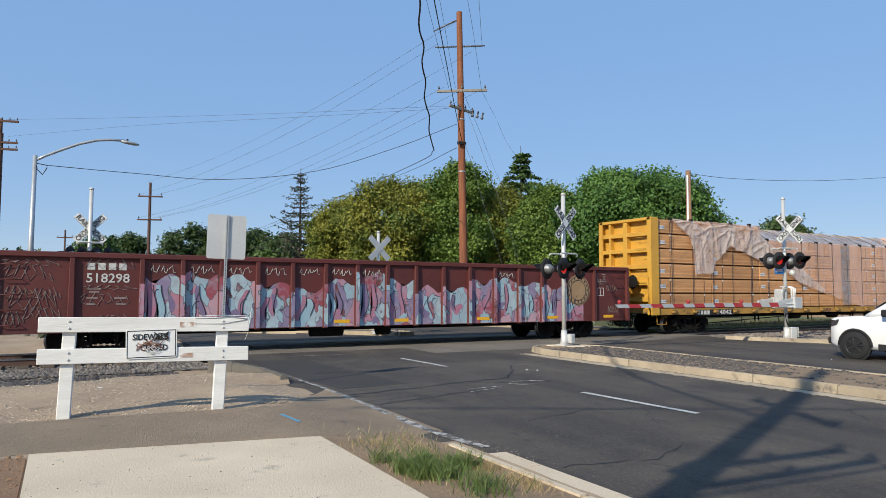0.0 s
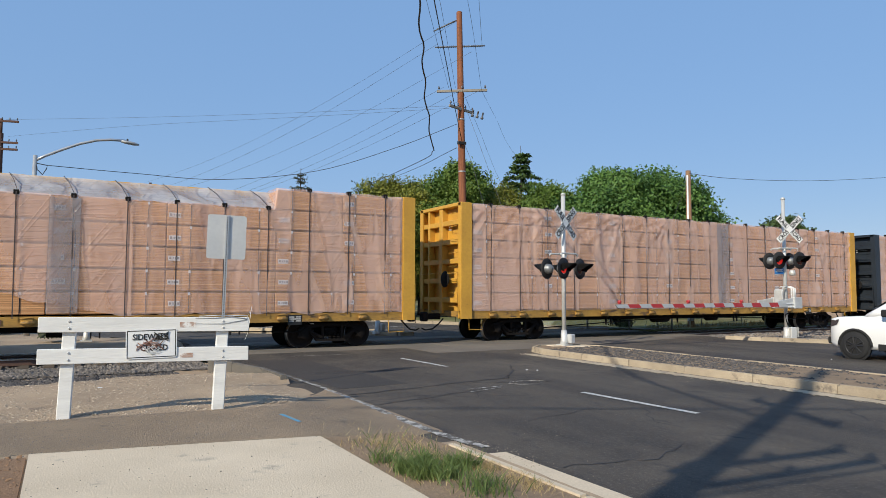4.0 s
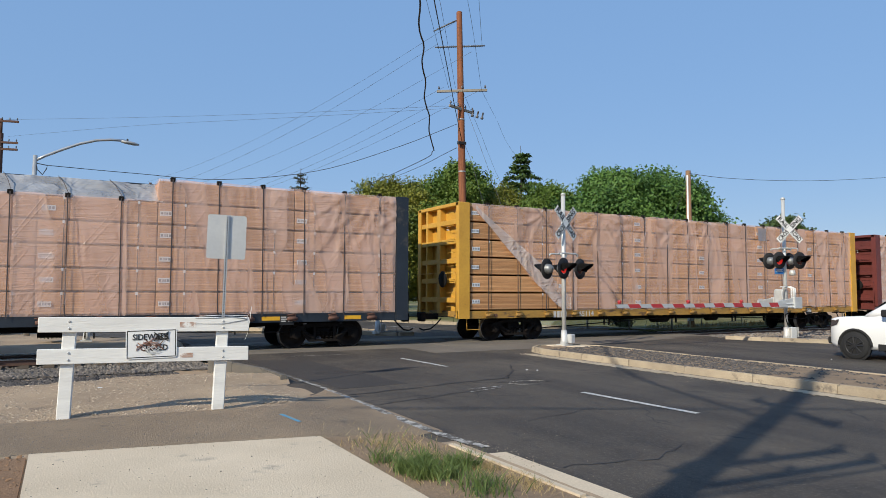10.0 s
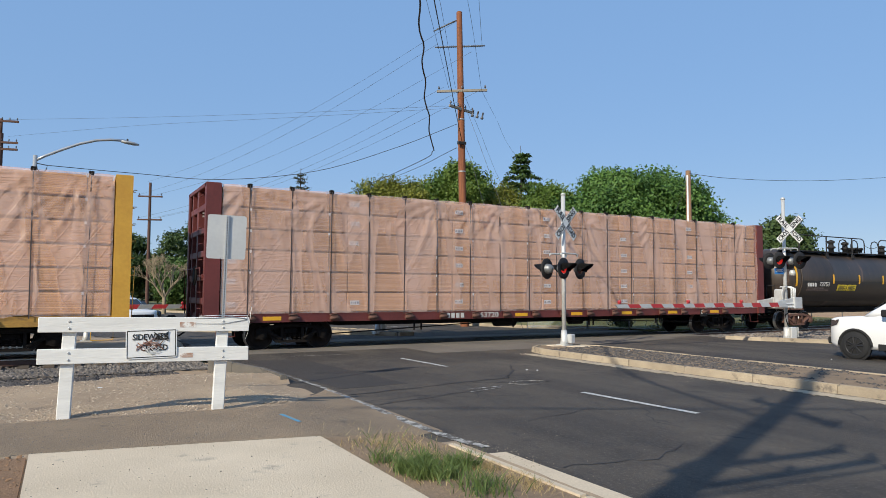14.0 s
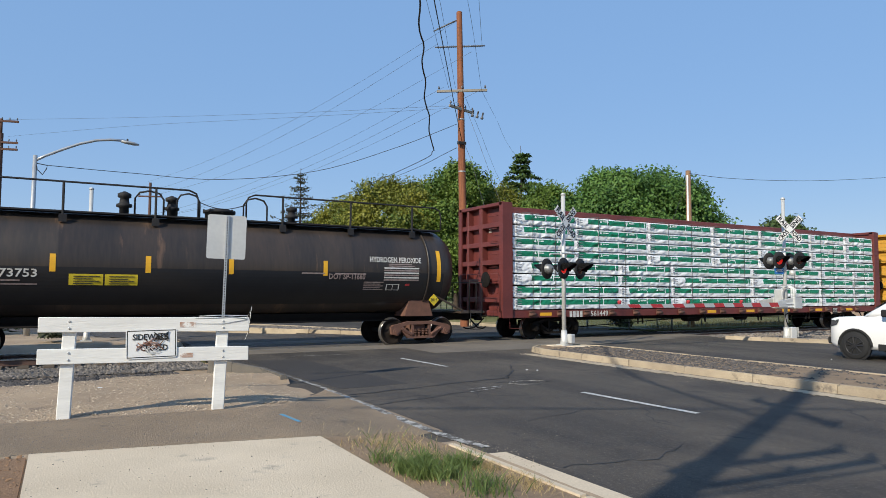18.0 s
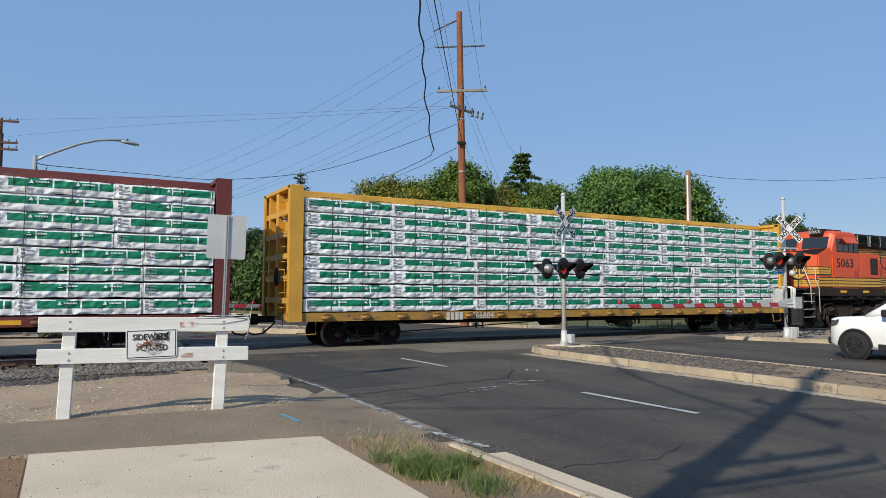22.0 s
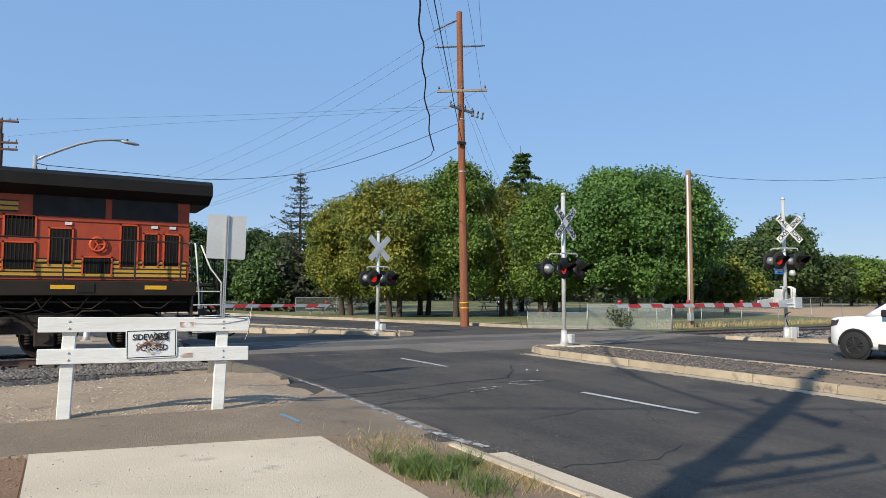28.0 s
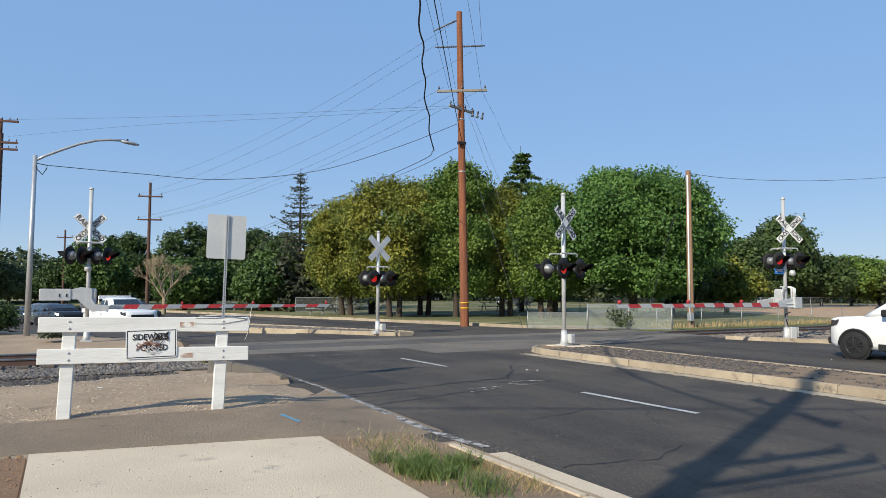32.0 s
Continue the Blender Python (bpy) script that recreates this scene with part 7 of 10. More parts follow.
    box(bm, 3.02, -1.02, 4.52, 3.40, -0.42, 4.80, 0.02)
    bmesh.ops.rotate(bm, verts=bm.verts, cent=(3.2, -0.72, 4.6), matrix=Matrix.Rotation(radians(13), 3, "Z"))
    bmesh.ops.translate(bm, verts=bm.verts, vec=(0.02, -0.02, -0.03))
    nb = part("number_board", bm, M["black"], cab)
    letters("5063", 0.21, M["stencil"], nb, pose(3.021, -0.74, 4.63, 90, 0, -77), "board_number", width=0.5)
    letters("5063", 0.60, M["sign_black"], cab, side(4.25, -1.478, 3.11), "cab_number", "large black cab number", 1.38, 0.004)
    bm = bm_new()
    for k in range(5):
        box(bm, 5.0, -1.486, 2.72 - k * 0.07, 5.25, -1.470, 2.76 - k * 0.07)
    part("louvre", bm, M["red_sheet"], cab)
    # lower yellow stripes on nose and cab
    def stripes(x0, x1, y, z0, z1, parent, n=3):
        slab("yellow_band", x0, y - 0.006, z0, x1, y + 0.004, z1, Y, parent, 0.0)
        for k in range(n + 1):
            z = z0 + (z1 - z0) * k / n
            slab("dark_pinstripe", x0, y - 0.010, z - 0.018, x1, y + 0.004, z + 0.018, M["black"], parent, 0.0)

    stripes(2.2, 3.25, -1.445, 1.98, 2.42, nose)
    stripes(3.25, 5.35, -1.475, 1.98, 2.42, cab)
    stripes(5.35, 7.25, -1.475, 1.98, 2.42, eng)
    # electrical cabinet behind the cab, wide below
    slab("equipment_locker", 5.37, -1.46, 1.92, 7.25, 1.46, 3.62, O, label="orange equipment lockers")
    slab("locker_door", 5.6, -1.475, 2.48, 6.9, -1.455, 3.5, O, bevel=0.01)
    bm = bm_new()
    for k in range(11):
        box(bm, 6.42 + k * 0.055, -1.50, 2.62, 6.44 + k * 0.055, -1.47, 3.40)
    gr = part("intake_grille", bm, M["black"], eng)
    slab("grille_back", 6.4, -1.482, 2.6, 7.05, -1.468, 3.42, M["under"], gr, 0.0)
    # raised dark section with dynamic-brake grilles
    slab("dark_upper_hood", 5.37, -1.30, 3.95, 10.1, 1.30, 4.62, D, bevel=0.06, label="dark raised upper hood")
    for x0 in (5.65, 6.75):
        bm = bm_new()
        for k in range(8):
            box(bm, x0, -1.34, 4.07 + k * 0.06, x0 + 0.85, -1.28, 4.10 + k * 0.06)
        g = part("brake_grille", bm, M["under"], eng)
        for a in ((x0 - 0.04, 4.03, x0, 4.55), (x0 + 0.85, 4.03, x0 + 0.89, 4.55)):
            slab("grille_edge", a[0], -1.345, a[1], a[2], -1.29, a[3], M["galv"], g, 0.0)
    bm = bm_new()
    for k in range(22):
        box(bm, 8.75 + k * 0.055, -1.335, 4.06, 8.77 + k * 0.055, -1.29, 4.42)
    part("upper_grille", bm, M["under"], eng)
    # long hood
    slab("long_hood", 7.2, -1.02, 1.92, 21.25, 1.02, 3.98, O, label="orange long hood with doors")
    slab("hood_upper", 5.4, -1.12, 3.60, 7.3, 1.12, 3.98, O)
    slab("dark_roof", 10.0, -1.0, 3.92, 16.2, 1.0, 4.24, D, bevel=0.12, label="dark rounded hood roof")
    slab("exhaust", 13.0, -0.4, 4.22, 13.8, 0.4, 4.42, D)
    slab("silver_horn_box", 14.0, -0.7, 4.22, 14.9, -0.1, 4.46, M["sign_white"])
    for x in (10.6, 11.4, 12.2):
        slab("roof_hatch", x, -0.55, 4.22, x + 0.6, 0.55, 4.30, D)
    slab("roof_band", 15.1, -1.01, 3.95, 15.18, 1.01, 4.26, D, bevel=0.0)
    # top stripes in two steps, bottom stripes
    for x0, x1 in ((5.4, 7.25), ):
        stripes(x0, x1, -1.13, 3.64, 3.92, eng, 3)
    stripes(7.25, 15.9, -1.043, 3.52, 3.90, eng, 3)
    stripes(7.25, 21.2, -1.043, 2.02, 2.46, eng, 4)
    stripes(15.9, 17.3, -1.066, 3.60, 3.85, eng, 2)
    # doors
    for k in range(15):
        x = 7.45 + k * 0.58
        slab("hood_door", x, -1.036, 2.05, x + 0.55, -1.018, 3.86, O, bevel=0.006) if k % 1 == 0 else None
    for k in range(12):
        x = 7.7 + k * 0.72
        slab("latch", x, -1.05, 2.28, x + 0.05, -1.03, 2.36, M["alu"], bevel=0.0)
    # owner's mark as four plain yellow slab shapes with dark edges
    for i, w in enumerate((0.98, 1.02, 0.86, 0.84)):
        x = 8.75 + sum((0.98, 1.02, 0.86, 0.84)[:i]) + i * 0.08
        for out, y, mat in ((0.035, -1.052, M["sign_black"]), (0.0, -1.060, Y)):
            bm = bm_new()
            for q, (x0, z0, x1, z1) in enumerate(((0.12, 2.66, 0.34, 3.40), (w - 0.32, 2.66, w - 0.12, 3.40), (0.0, 3.30, 0.46, 3.42), (0.0, 2.64, 0.46, 2.76), (w - 0.44, 3.30, w, 3.42), (w - 0.44, 2.64, w, 2.76), (0.2, 2.97, w - 0.2, 3.10))):
                box(bm, x + x0 - out, y - 0.0007 * q, z0 - out, x + x1 + out, y + 0.012, z1 + out)
            part("letter_block", bm, mat, eng, "dark-edged yellow letter shape" if out else "")
    # door edges, louvres and small notices along the hood
    for k in range(15):
        x = 7.45 + k * 0.58
        slab("door_gap", x + 0.555, -1.040, 2.05, x + 0.572, -1.02, 3.86, M["black"], bevel=0.0)
        slab("hinge", x + 0.53, -1.048, 2.62, x + 0.60, -1.03, 2.70, O, bevel=0.0)
        slab("hinge", x + 0.53, -1.048, 3.36, x + 0.60, -1.03, 3.44, O, bevel=0.0)
    for x, z in ((7.9, 3.42), (10.1, 3.48), (12.9, 3.45), (15.4, 3.3), (18.3, 3.32), (20.3, 3.32), (20.75, 3.32)):
        slab("notice", x, -1.064, z, x + 0.16, -1.045, z + 0.07, M["tag"], bevel=0.0)
    # radiator section with overhanging wings
    # the rear hood walls take a darker, patchier orange than the doors
    slab("radiator_wall", 16.2, -1.06, 3.4, 21.25, 1.06, 4.2, M["orange_dark"], bevel=0.02)
    slab("rear_wall", 16.0, -1.036, 1.94, 21.27, 1.036, 3.42, M["orange_dark"], bevel=0.01, label="darker patchy orange rear hood")
    bm = bm_new()
    prism(bm, [(-1.58, 4.22), (-1.58, 4.50), (-1.40, 4.62), (1.40, 4.62), (1.58, 4.50), (1.58, 4.22), (1.05, 4.02), (-1.05, 4.02)], "x", 15.75, 21.75)
    part("radiator_wing", bm, D, eng, "dark overhanging radiator roof")
    for x0, x1 in ((17.6, 19.2), (19.35, 20.95)):
        slab("radiator_screen", x0, -1.075, 3.52, x1, -1.055, 4.04, M["black"], bevel=0.0)
    for x0, x1, z0, z1 in ((16.2, 16.85, 3.02, 3.48), (17.05, 17.65, 3.02, 3.48), (16.2, 16.85, 2.2, 2.82), (17.05, 17.65, 2.2, 2.82), (18.0, 18.45, 2.35, 3.2), (19.6, 19.95, 2.3, 3.35), (20.15, 20.45, 2.35, 3.15),
                           (20.65, 20.98, 2.35, 3.15), (18.75, 19.35, 2.12, 2.5)):
        bm = bm_new()
        n = max(3, int((x1 - x0) / 0.08))
        for k in range(n):
            box(bm, x0 + (k + 0.35) * (x1 - x0) / n, -1.066, z0, x0 + (k + 0.62) * (x1 - x0) / n, -1.05, z1)
        g = part("vent_grille", bm, M["loco_frame"], eng)
        slab("vent_back", x0 - 0.01, -1.060, z0 - 0.01, x1 + 0.01, -1.040, z1 + 0.01, M["under"], g, 0.0)
        for u0, w0, u1, w1 in ((x0 - 0.05, z0 - 0.05, x0 - 0.012, z1 + 0.05), (x1 + 0.012, z0 - 0.05, x1 + 0.05, z1 + 0.05), (x0 - 0.05, z1 + 0.012, x1 + 0.05, z1 + 0.05)):
            slab("vent_frame", u0, -1.072, w0, u1, -1.04, w1, O, g, 0.0)
    bm = bm_new()
    lathe(bm, [(0.17, -0.02), (0.21, 0), (0.17, 0.02), (0.14, 0)], pose(19.05, -1.09, 2.85, 90), 18, False)
    for k in range(3):
        rod(bm, (19.05, -1.09, 2.85), (19.05 + 0.17 * math.cos(k * 2.1), -1.09, 2.85 + 0.17 * math.sin(k * 2.1)), 0.02, seg=5)
    part("hand_brake_wheel", bm, O, eng)
    # handrails
    for y in (-1.46, 1.46):
        bm = bm_new()
        tube(bm, [(7.3, y * 0.99, 4.0), (7.32, y, 3.95), (7.34, y, 3.2), (7.6, y, 2.95), (21.0, y, 2.95), (21.25, y, 2.9), (21.3, y, 1.92)], 0.02, 6)
        part("walkway_handrail", bm, M["black"], eng)
        for x in (8.4, 10.2, 12.0, 13.7, 15.3, 16.9, 18.3, 19.9, 21.0):
            bm = bm_new()
            rod(bm, (x, y, 1.7), (x, y, 2.95), 0.022, seg=6)
            part("stanchion", bm, M["black"], eng)
    bm = bm_new()
    tube(bm, [(5.4, -1.48, 4.12), (7.0, -1.48, 4.12), (7.32, -1.46, 4.05)], 0.018, 5)
    part("roof_handrail", bm, M["black"], eng)
    for y in (-1.47, 1.47):
        for pts in ([(1.05, y * 0.92, 2.9), (1.12, y, 2.6), (1.45, y, 2.0), (1.5, y, 1.2)], [(1.75, y, 2.85), (1.85, y, 2.75), (1.85, y, 2.3), (2.1, y, 1.9), (2.12, y, 0.8)], [(21.5, y, 2.9), (21.75, y, 2.3), (22.05, y, 1.9), (22.05, y, 1.0)],
                    [(21.35, y, 2.95), (21.42, y, 2.3), (21.5, y, 1.2)]):
            bm = bm_new()
            tube(bm, pts, 0.022, 6)
            part("grab_rail", bm, M["grab"], eng, "white grab rail")
    for k in range(4):
        for x0, x1 in ((0.88, 1.72), (21.33, 22.02)):
            slab("tread_edge", x0, -1.492, 0.575 + k * 0.36, x1, -1.478, 0.60 + k * 0.36, M["grab"], bevel=0.0)
    # end platforms, steps, plow, couplers
    for x0, x1 in ((0.85, 1.75), (21.3, 22.05)):
        for k in range(4):
            z = 0.55 + k * 0.36
            slab("step", x0, -1.48, z, x1, -1.05, z + 0.04, M["black"], bevel=0.0)
            slab("step", x0, 1.05, z, x1, 1.48, z + 0.04, M["black"], bevel=0.0)
        for x in (x0, x1 - 0.03):
            for y in (-1.06, 1.03):
                slab("step_post", x, y, 0.5, x + 0.03, y + 0.03, 1.9, M["black"], bevel=0.0)
            slab("step_side", x, -1.48, 0.5, x + 0.03, -1.08, 1.55, M["black"], bevel=0.0)
        slab("end_platform", x0 - 0.1, -1.02, 1.80, x1 + (0.4 if x0 < 5 else 0), 1.02, 1.90, FR)
        bm = bm_new()
        xe = x0 - 0.05 if x0 < 5 else x1 + 0.0
        tube(bm, [(xe, -1.3, 1.9), (xe, -1.3, 2.85), (xe, -0.45, 2.85), (xe, -0.45, 1.9)], 0.02, 5)
        tube(bm, [(xe, 1.3, 1.9), (xe, 1.3, 2.85), (xe, 0.45, 2.85), (xe, 0.45, 1.9)], 0.02, 5)
        for y in (-0.9, 0.9):
            rod(bm, (xe, y, 1.9), (xe, y, 2.85), 0.02, seg=5)
        part("end_handrail", bm, M["black"], eng)
    for s, x in ((-1, 0.8), (1, 22.0)):
        bm = bm_new()
        v = [(x, -1.45, 0.22), (x + s * 0.45, 0, 0.22), (x, 1.45, 0.22), (x, 1.45, 1.15), (x + s * 0.1, 0, 1.05), (x, -1.45, 1.15)]
        f = [bm.verts.new(p) for p in v]
        g = [bm.verts.new((p[0] - s * 0.05, p[1], p[2])) for p in v]
        for q in ((0, 1, 4, 5), (1, 2, 3, 4)):
            bm.faces.new([f[k] for k in q])
            bm.faces.new([g[k] for k in q][::-1])
        for k in range(6):
            bm.faces.new((f[k], g[k], g[(k + 1) % 6], f[(k + 1) % 6]))
        bmesh.ops.recalc_face_normals(bm, faces=bm.faces)
        part("plow", bm, M["black"], eng)
        coupler(eng, x - s * 0.1, s)
        bm = bm_new()
        for y in (-0.5, -0.62, 0.5, 0.62, 0.74):
            tube(bm, [(x, y, 1.35), (x + s * 0.18, y, 1.1), (x + s * 0.2, y, 0.75), (x + s * 0.05, y, 0.55)], 0.02, 5)
        part("mu_hoses", bm, M["hose"], eng)
    # fuel tank
    bm = bm_new()
    prism(bm, [(-1.48, 0.62), (-1.48, 1.18), (-1.35, 1.30), (1.35, 1.30), (1.48, 1.18), (1.48, 0.62), (1.15, 0.24), (-1.15, 0.24)], "x", 7.75, 14.9)
    bmesh.ops.bevel(bm, geom=list(bm.edges), offset=0.03, segments=2, affect="EDGES")
    ft = part("fuel_tank", bm, M["loco_tank"], eng, "dusty brown fuel tank")
    for x in (9.6, 14.7):
        bm = bm_new()
        rod(bm, (x, -1.38, 1.3), (x, -1.48, 1.38), 0.07, seg=10)
        part("filler_cap", bm, M["red_sheet"], ft)
    slab("sight_gauge", 10.45, -1.492, 0.92, 10.53, -1.478, 1.24, M["black"], ft, 0.0)
    slab("air_reservoir", 7.2, -1.35, 0.55, 7.7, -0.6, 1.15, M["loco_truck"], bevel=0.1)
    for x in (5.0, 16.8, 18.2, 19.8):
        bm = bm_new()
        tube(bm, [(x, -1.35, 1.5), (x + 0.3, -1.4, 1.25), (x + 0.75, -1.4, 1.22), (x + 1.1, -1.35, 1.5)], 0.018, 5)
        part("air_hose", bm, M["loco_truck"], eng)
    for x0, x1 in ((2.4, 7.5), (15.0, 21.2)):
        bm = bm_new()
        tube(bm, [(x0, -1.3, 1.4), (x1, -1.3, 1.38)], 0.03, 6)
        part("air_pipe", bm, M["loco_truck"], eng)
    for x in (16.9, 17.7):
        bm = bm_new()
        tube(bm, [(x, -1.42, 1.55), (x + 0.18, -1.45, 1.22), (x + 0.5, -1.45, 1.10), (x + 0.95, -1.45, 1.20), (x + 1.2, -1.42, 1.55)], 0.02, 5)
        part("safety_chain", bm, M["truck"], eng)
    slab("sill_box", 18.6, -1.515, 1.62, 19.0, -1.49, 1.86, FR, bevel=0.01)
    slab("sill_box", 5.1, -1.515, 1.45, 5.5, -1.49, 1.80, FR, bevel=0.01)
    # reflectors along the sill
    bm = bm_new()
    box(bm, -0.26, -0.004, -0.05, 0.26, 0.004, 0.05)
    refl = mesh_of("reflector", bm, M["reflector"])
    for x in (4.0, 5.9, 7.9, 10.0, 11.9, 13.7, 15.0, 16.6, 18.3, 20.4):
        part("reflector", refl, None, eng, m=pose(x, -1.506, 1.76))
    # six-wheel trucks
    axle = wheelset_mesh(0.53, "loco_wheelset")
    bm = bm_new()
    pts = [(-2.75, 0.72), (-2.75, 0.98), (-2.3, 1.08), (-1.2, 0.98), (-0.5, 1.12), (0.5, 1.12), (1.2, 0.98), (2.3, 1.08), (2.75, 0.98), (2.75, 0.72), (2.3, 0.62), (1.2, 0.70), (0.3, 0.58), (-0.3, 0.58), (-1.2, 0.70), (-2.3, 0.62)]
    prism(bm, pts, "y", -0.07, 0.07)
    for x in (-2.02, 0.0, 2.02):
        box(bm, x - 0.22, -0.15, 0.30, x + 0.22, 0.06, 0.74, 0.03)
        rod(bm, (x, -0.20, 0.53), (x, -0.1, 0.53), 0.12, seg=14)
        for dx in (-0.34, 0.34):
            for k in range(4):
                lathe(bm, [(0.05, 0), (0.085, 0.025), (0.05, 0.05)], Matrix.Translation((x + dx, -0.05, 0.36 + k * 0.065)), 8)
    for x in (-1.1, 1.1):
        rod(bm, (x, -0.16, 0.9), (x + 0.45, -0.16, 0.9), 0.09, seg=10)
        rod(bm, (x - 0.45, -0.12, 0.42), (x - 0.3, -0.12, 0.95), 0.035, seg=6)
        tube(bm, [(x - 0.5, -0.1, 0.95), (x - 0.3, -0.14, 1.16), (x + 0.3, -0.14, 1.18), (x + 0.6, -0.1, 0.98)], 0.025, 5)
    sf = mesh_of("truck_frame", bm, M["loco_truck"])
    for xc in (4.35, 17.95):
        bm = bm_new()
        box(bm, -2.6, -0.9, 0.62, 2.6, 0.9, 1.1, 0.05)
        tr = part("truck", bm, M["under"], eng, "six-wheel locomotive truck", pose(xc, 0, 0))
        for s in (-1, 1):
            part("truck_frame", sf, None, tr, m=pose(0, s * 1.08, 0, 0, 0, 0 if s < 0 else 180))
        for dx in (-2.02, 0.0, 2.02):
            w = part("wheelset", axle, None, tr, m=pose(dx, 0, 0.53))
            wheels.append((w, dx, eng, 0.53))
    return eng


engine = locomotive()

# where the front end of each car stands at the start, and how far the train has come at each second
TRAIN = [(car_lead, -1.52, 20.2), (car_a, 19.92, 22.58), (car_b, 44.20, 22.41), (car_c, 68.39, 22.47), (car_d, 92.71, 22.53), (car_e, 117.04, 23.4), (car_f, 141.20, 17.05), (car_g, 158.94, 22.86), (car_h, 183.43, 22.66),
         (engine, 206.44, 22.4)]
SPEED = [(0, 8.333), (4, 8.105), (8, 8.102), (12, 8.056), (16, 8.083), (20, 7.959), (24, 7.824), (28, 7.776), (32, 7.75)]


def travel(t):
    s = 0.0
    for (a, va), (b, vb) in zip(SPEED, SPEED[1:]):
        d = min(max(t - a, 0), b - a)
        s += va * d + (vb - va) * d * d / (2 * (b - a))
    return s


def motions():
    for car, x, length in TRAIN:
        walk(car, [(t / 2, pose(x - travel(t / 2), TRACK, 0)) for t in range(65)])
    for w, dx, car, r in wheels:
        x, length = next((a, b) for c, a, b in TRAIN if c is car)
        base = w.matrix_basis.translation.copy()
        # turning, keyed while its car passes before the camera
        ts = [t / 15 for t in range(481) if -8 < x - travel(t / 15) + w.parent.matrix_basis.translation.x < 48]
        if not ts:
            ts = [16.0]
        rows = [(t, Matrix.Translation(base) @ Matrix.Rotation(-travel(t) / r, 4, "Y")) for t in ts]
        if ts[0] > 0:
            rows.insert(0, (0.0, rows[0][1]))
        if ts[-1] < 32:
            rows.append((32.0, rows[-1][1]))
        walk(w, rows)
# ---- crossing signals, signs and barricade ----
def crossbuck(mast, y, z, text=True, back=False, size=1.22, w=0.23):
    """Two crossed blades, facing -y; back: seen from behind, bare metal."""
    for k, (ang, words) in enumerate(((45, ("RAIL", "ROAD")), (-45, ("CROS", "SING")))):
        bm = bm_new()
        box(bm, -size / 2, -0.004, -w / 2, size / 2, 0.004, w / 2, 0.003)
        # blade from top left to bottom right carries RAIL ROAD, the other CROS SING
        b = part("blade", bm, M["alu"] if back else M["sign_white"], mast, "bare back of a crossbuck blade" if back else "white crossbuck blade with black letters",
                 Matrix.Translation((0, y - 0.009 * k, z)) @ Matrix.Rotation(radians(ang), 4, "Y"))
        if text:
            for i, wd in enumerate(words):
                letters(wd, 0.215, M["sign_black"], b, pose(-0.33 if i == 0 else 0.33, -0.007, 0, 90), width=0.46, bold=0.006)
        if not back:
            bm = bm_new()
            for a in ((-size / 2 + 0.012, -w / 2 + 0.008, size / 2 - 0.012, -w / 2 + 0.016), (-size / 2 + 0.012, w / 2 - 0.016, size / 2 - 0.012, w / 2 - 0.008)):
                box(bm, a[0], -0.0062, a[1], a[2], -0.0045, a[3])
            part("border", bm, M["sign_black"], b)


def flasher(mast, x, y, z, face, lit, aim=6, name="signal_head"):
    """A round red flasher: black target, hood, lens and pale housing; face: -1 towards -y, 1 towards +y."""
    m = Matrix.Translation((x, y, z)) @ Matrix.Rotation(radians(aim), 4, "Z") @ Matrix.Rotation(radians(90 if face < 0 else -90), 4, "X")
    bm = bm_new()
    lathe(bm, [(0.155, 0.0), (0.305, 0.0), (0.305, 0.012), (0.155, 0.012)], m, 28, False)
    bmesh.ops.recalc_face_normals(bm, faces=bm.faces)
    h = part(name, bm, M["black"], mast, "black round flasher target")
    bm = bm_new()
    lathe(bm, [(0.02, -0.19), (0.09, -0.17), (0.135, -0.10), (0.15, 0.0)], m, 20, False)
    part("housing", bm, M["housing"], h, "dull silver lamp housing")
    bm = bm_new()
    lathe(bm, [(0.02, 0.035), (0.08, 0.03), (0.15, 0.008)], m, 20, False)
    part("lens", bm, M["lens_lit"] if lit else M["lens"], h, "glowing red lens" if lit else "dark red lens")
    bm = bm_new()
    n = 14
    rows = []
    for i in range(n + 1):
        a = math.pi * (-0.12 + 1.24 * i / n)
        ln = 0.44 * (0.30 + 0.65 * max(0.0, math.sin(a)) ** 0.7)
        c, s = math.cos(a), math.sin(a)
        up = -s if face > 0 else s
        rows.append([bm.verts.new(m @ Vector((0.165 * c, 0.165 * up, 0.01))), bm.verts.new(m @ Vector((0.17 * c, 0.17 * up - (0.03 if face < 0 else -0.03), 0.01 + ln)))])
    for p, q in zip(rows, rows[1:]):
        bm.faces.new((p[0], q[0], q[1], p[1])).smooth = True
    bmesh.ops.solidify(bm, geom=bm.faces[:], thickness=0.006)
    part("hood", bm, M["black"], h)
    return h


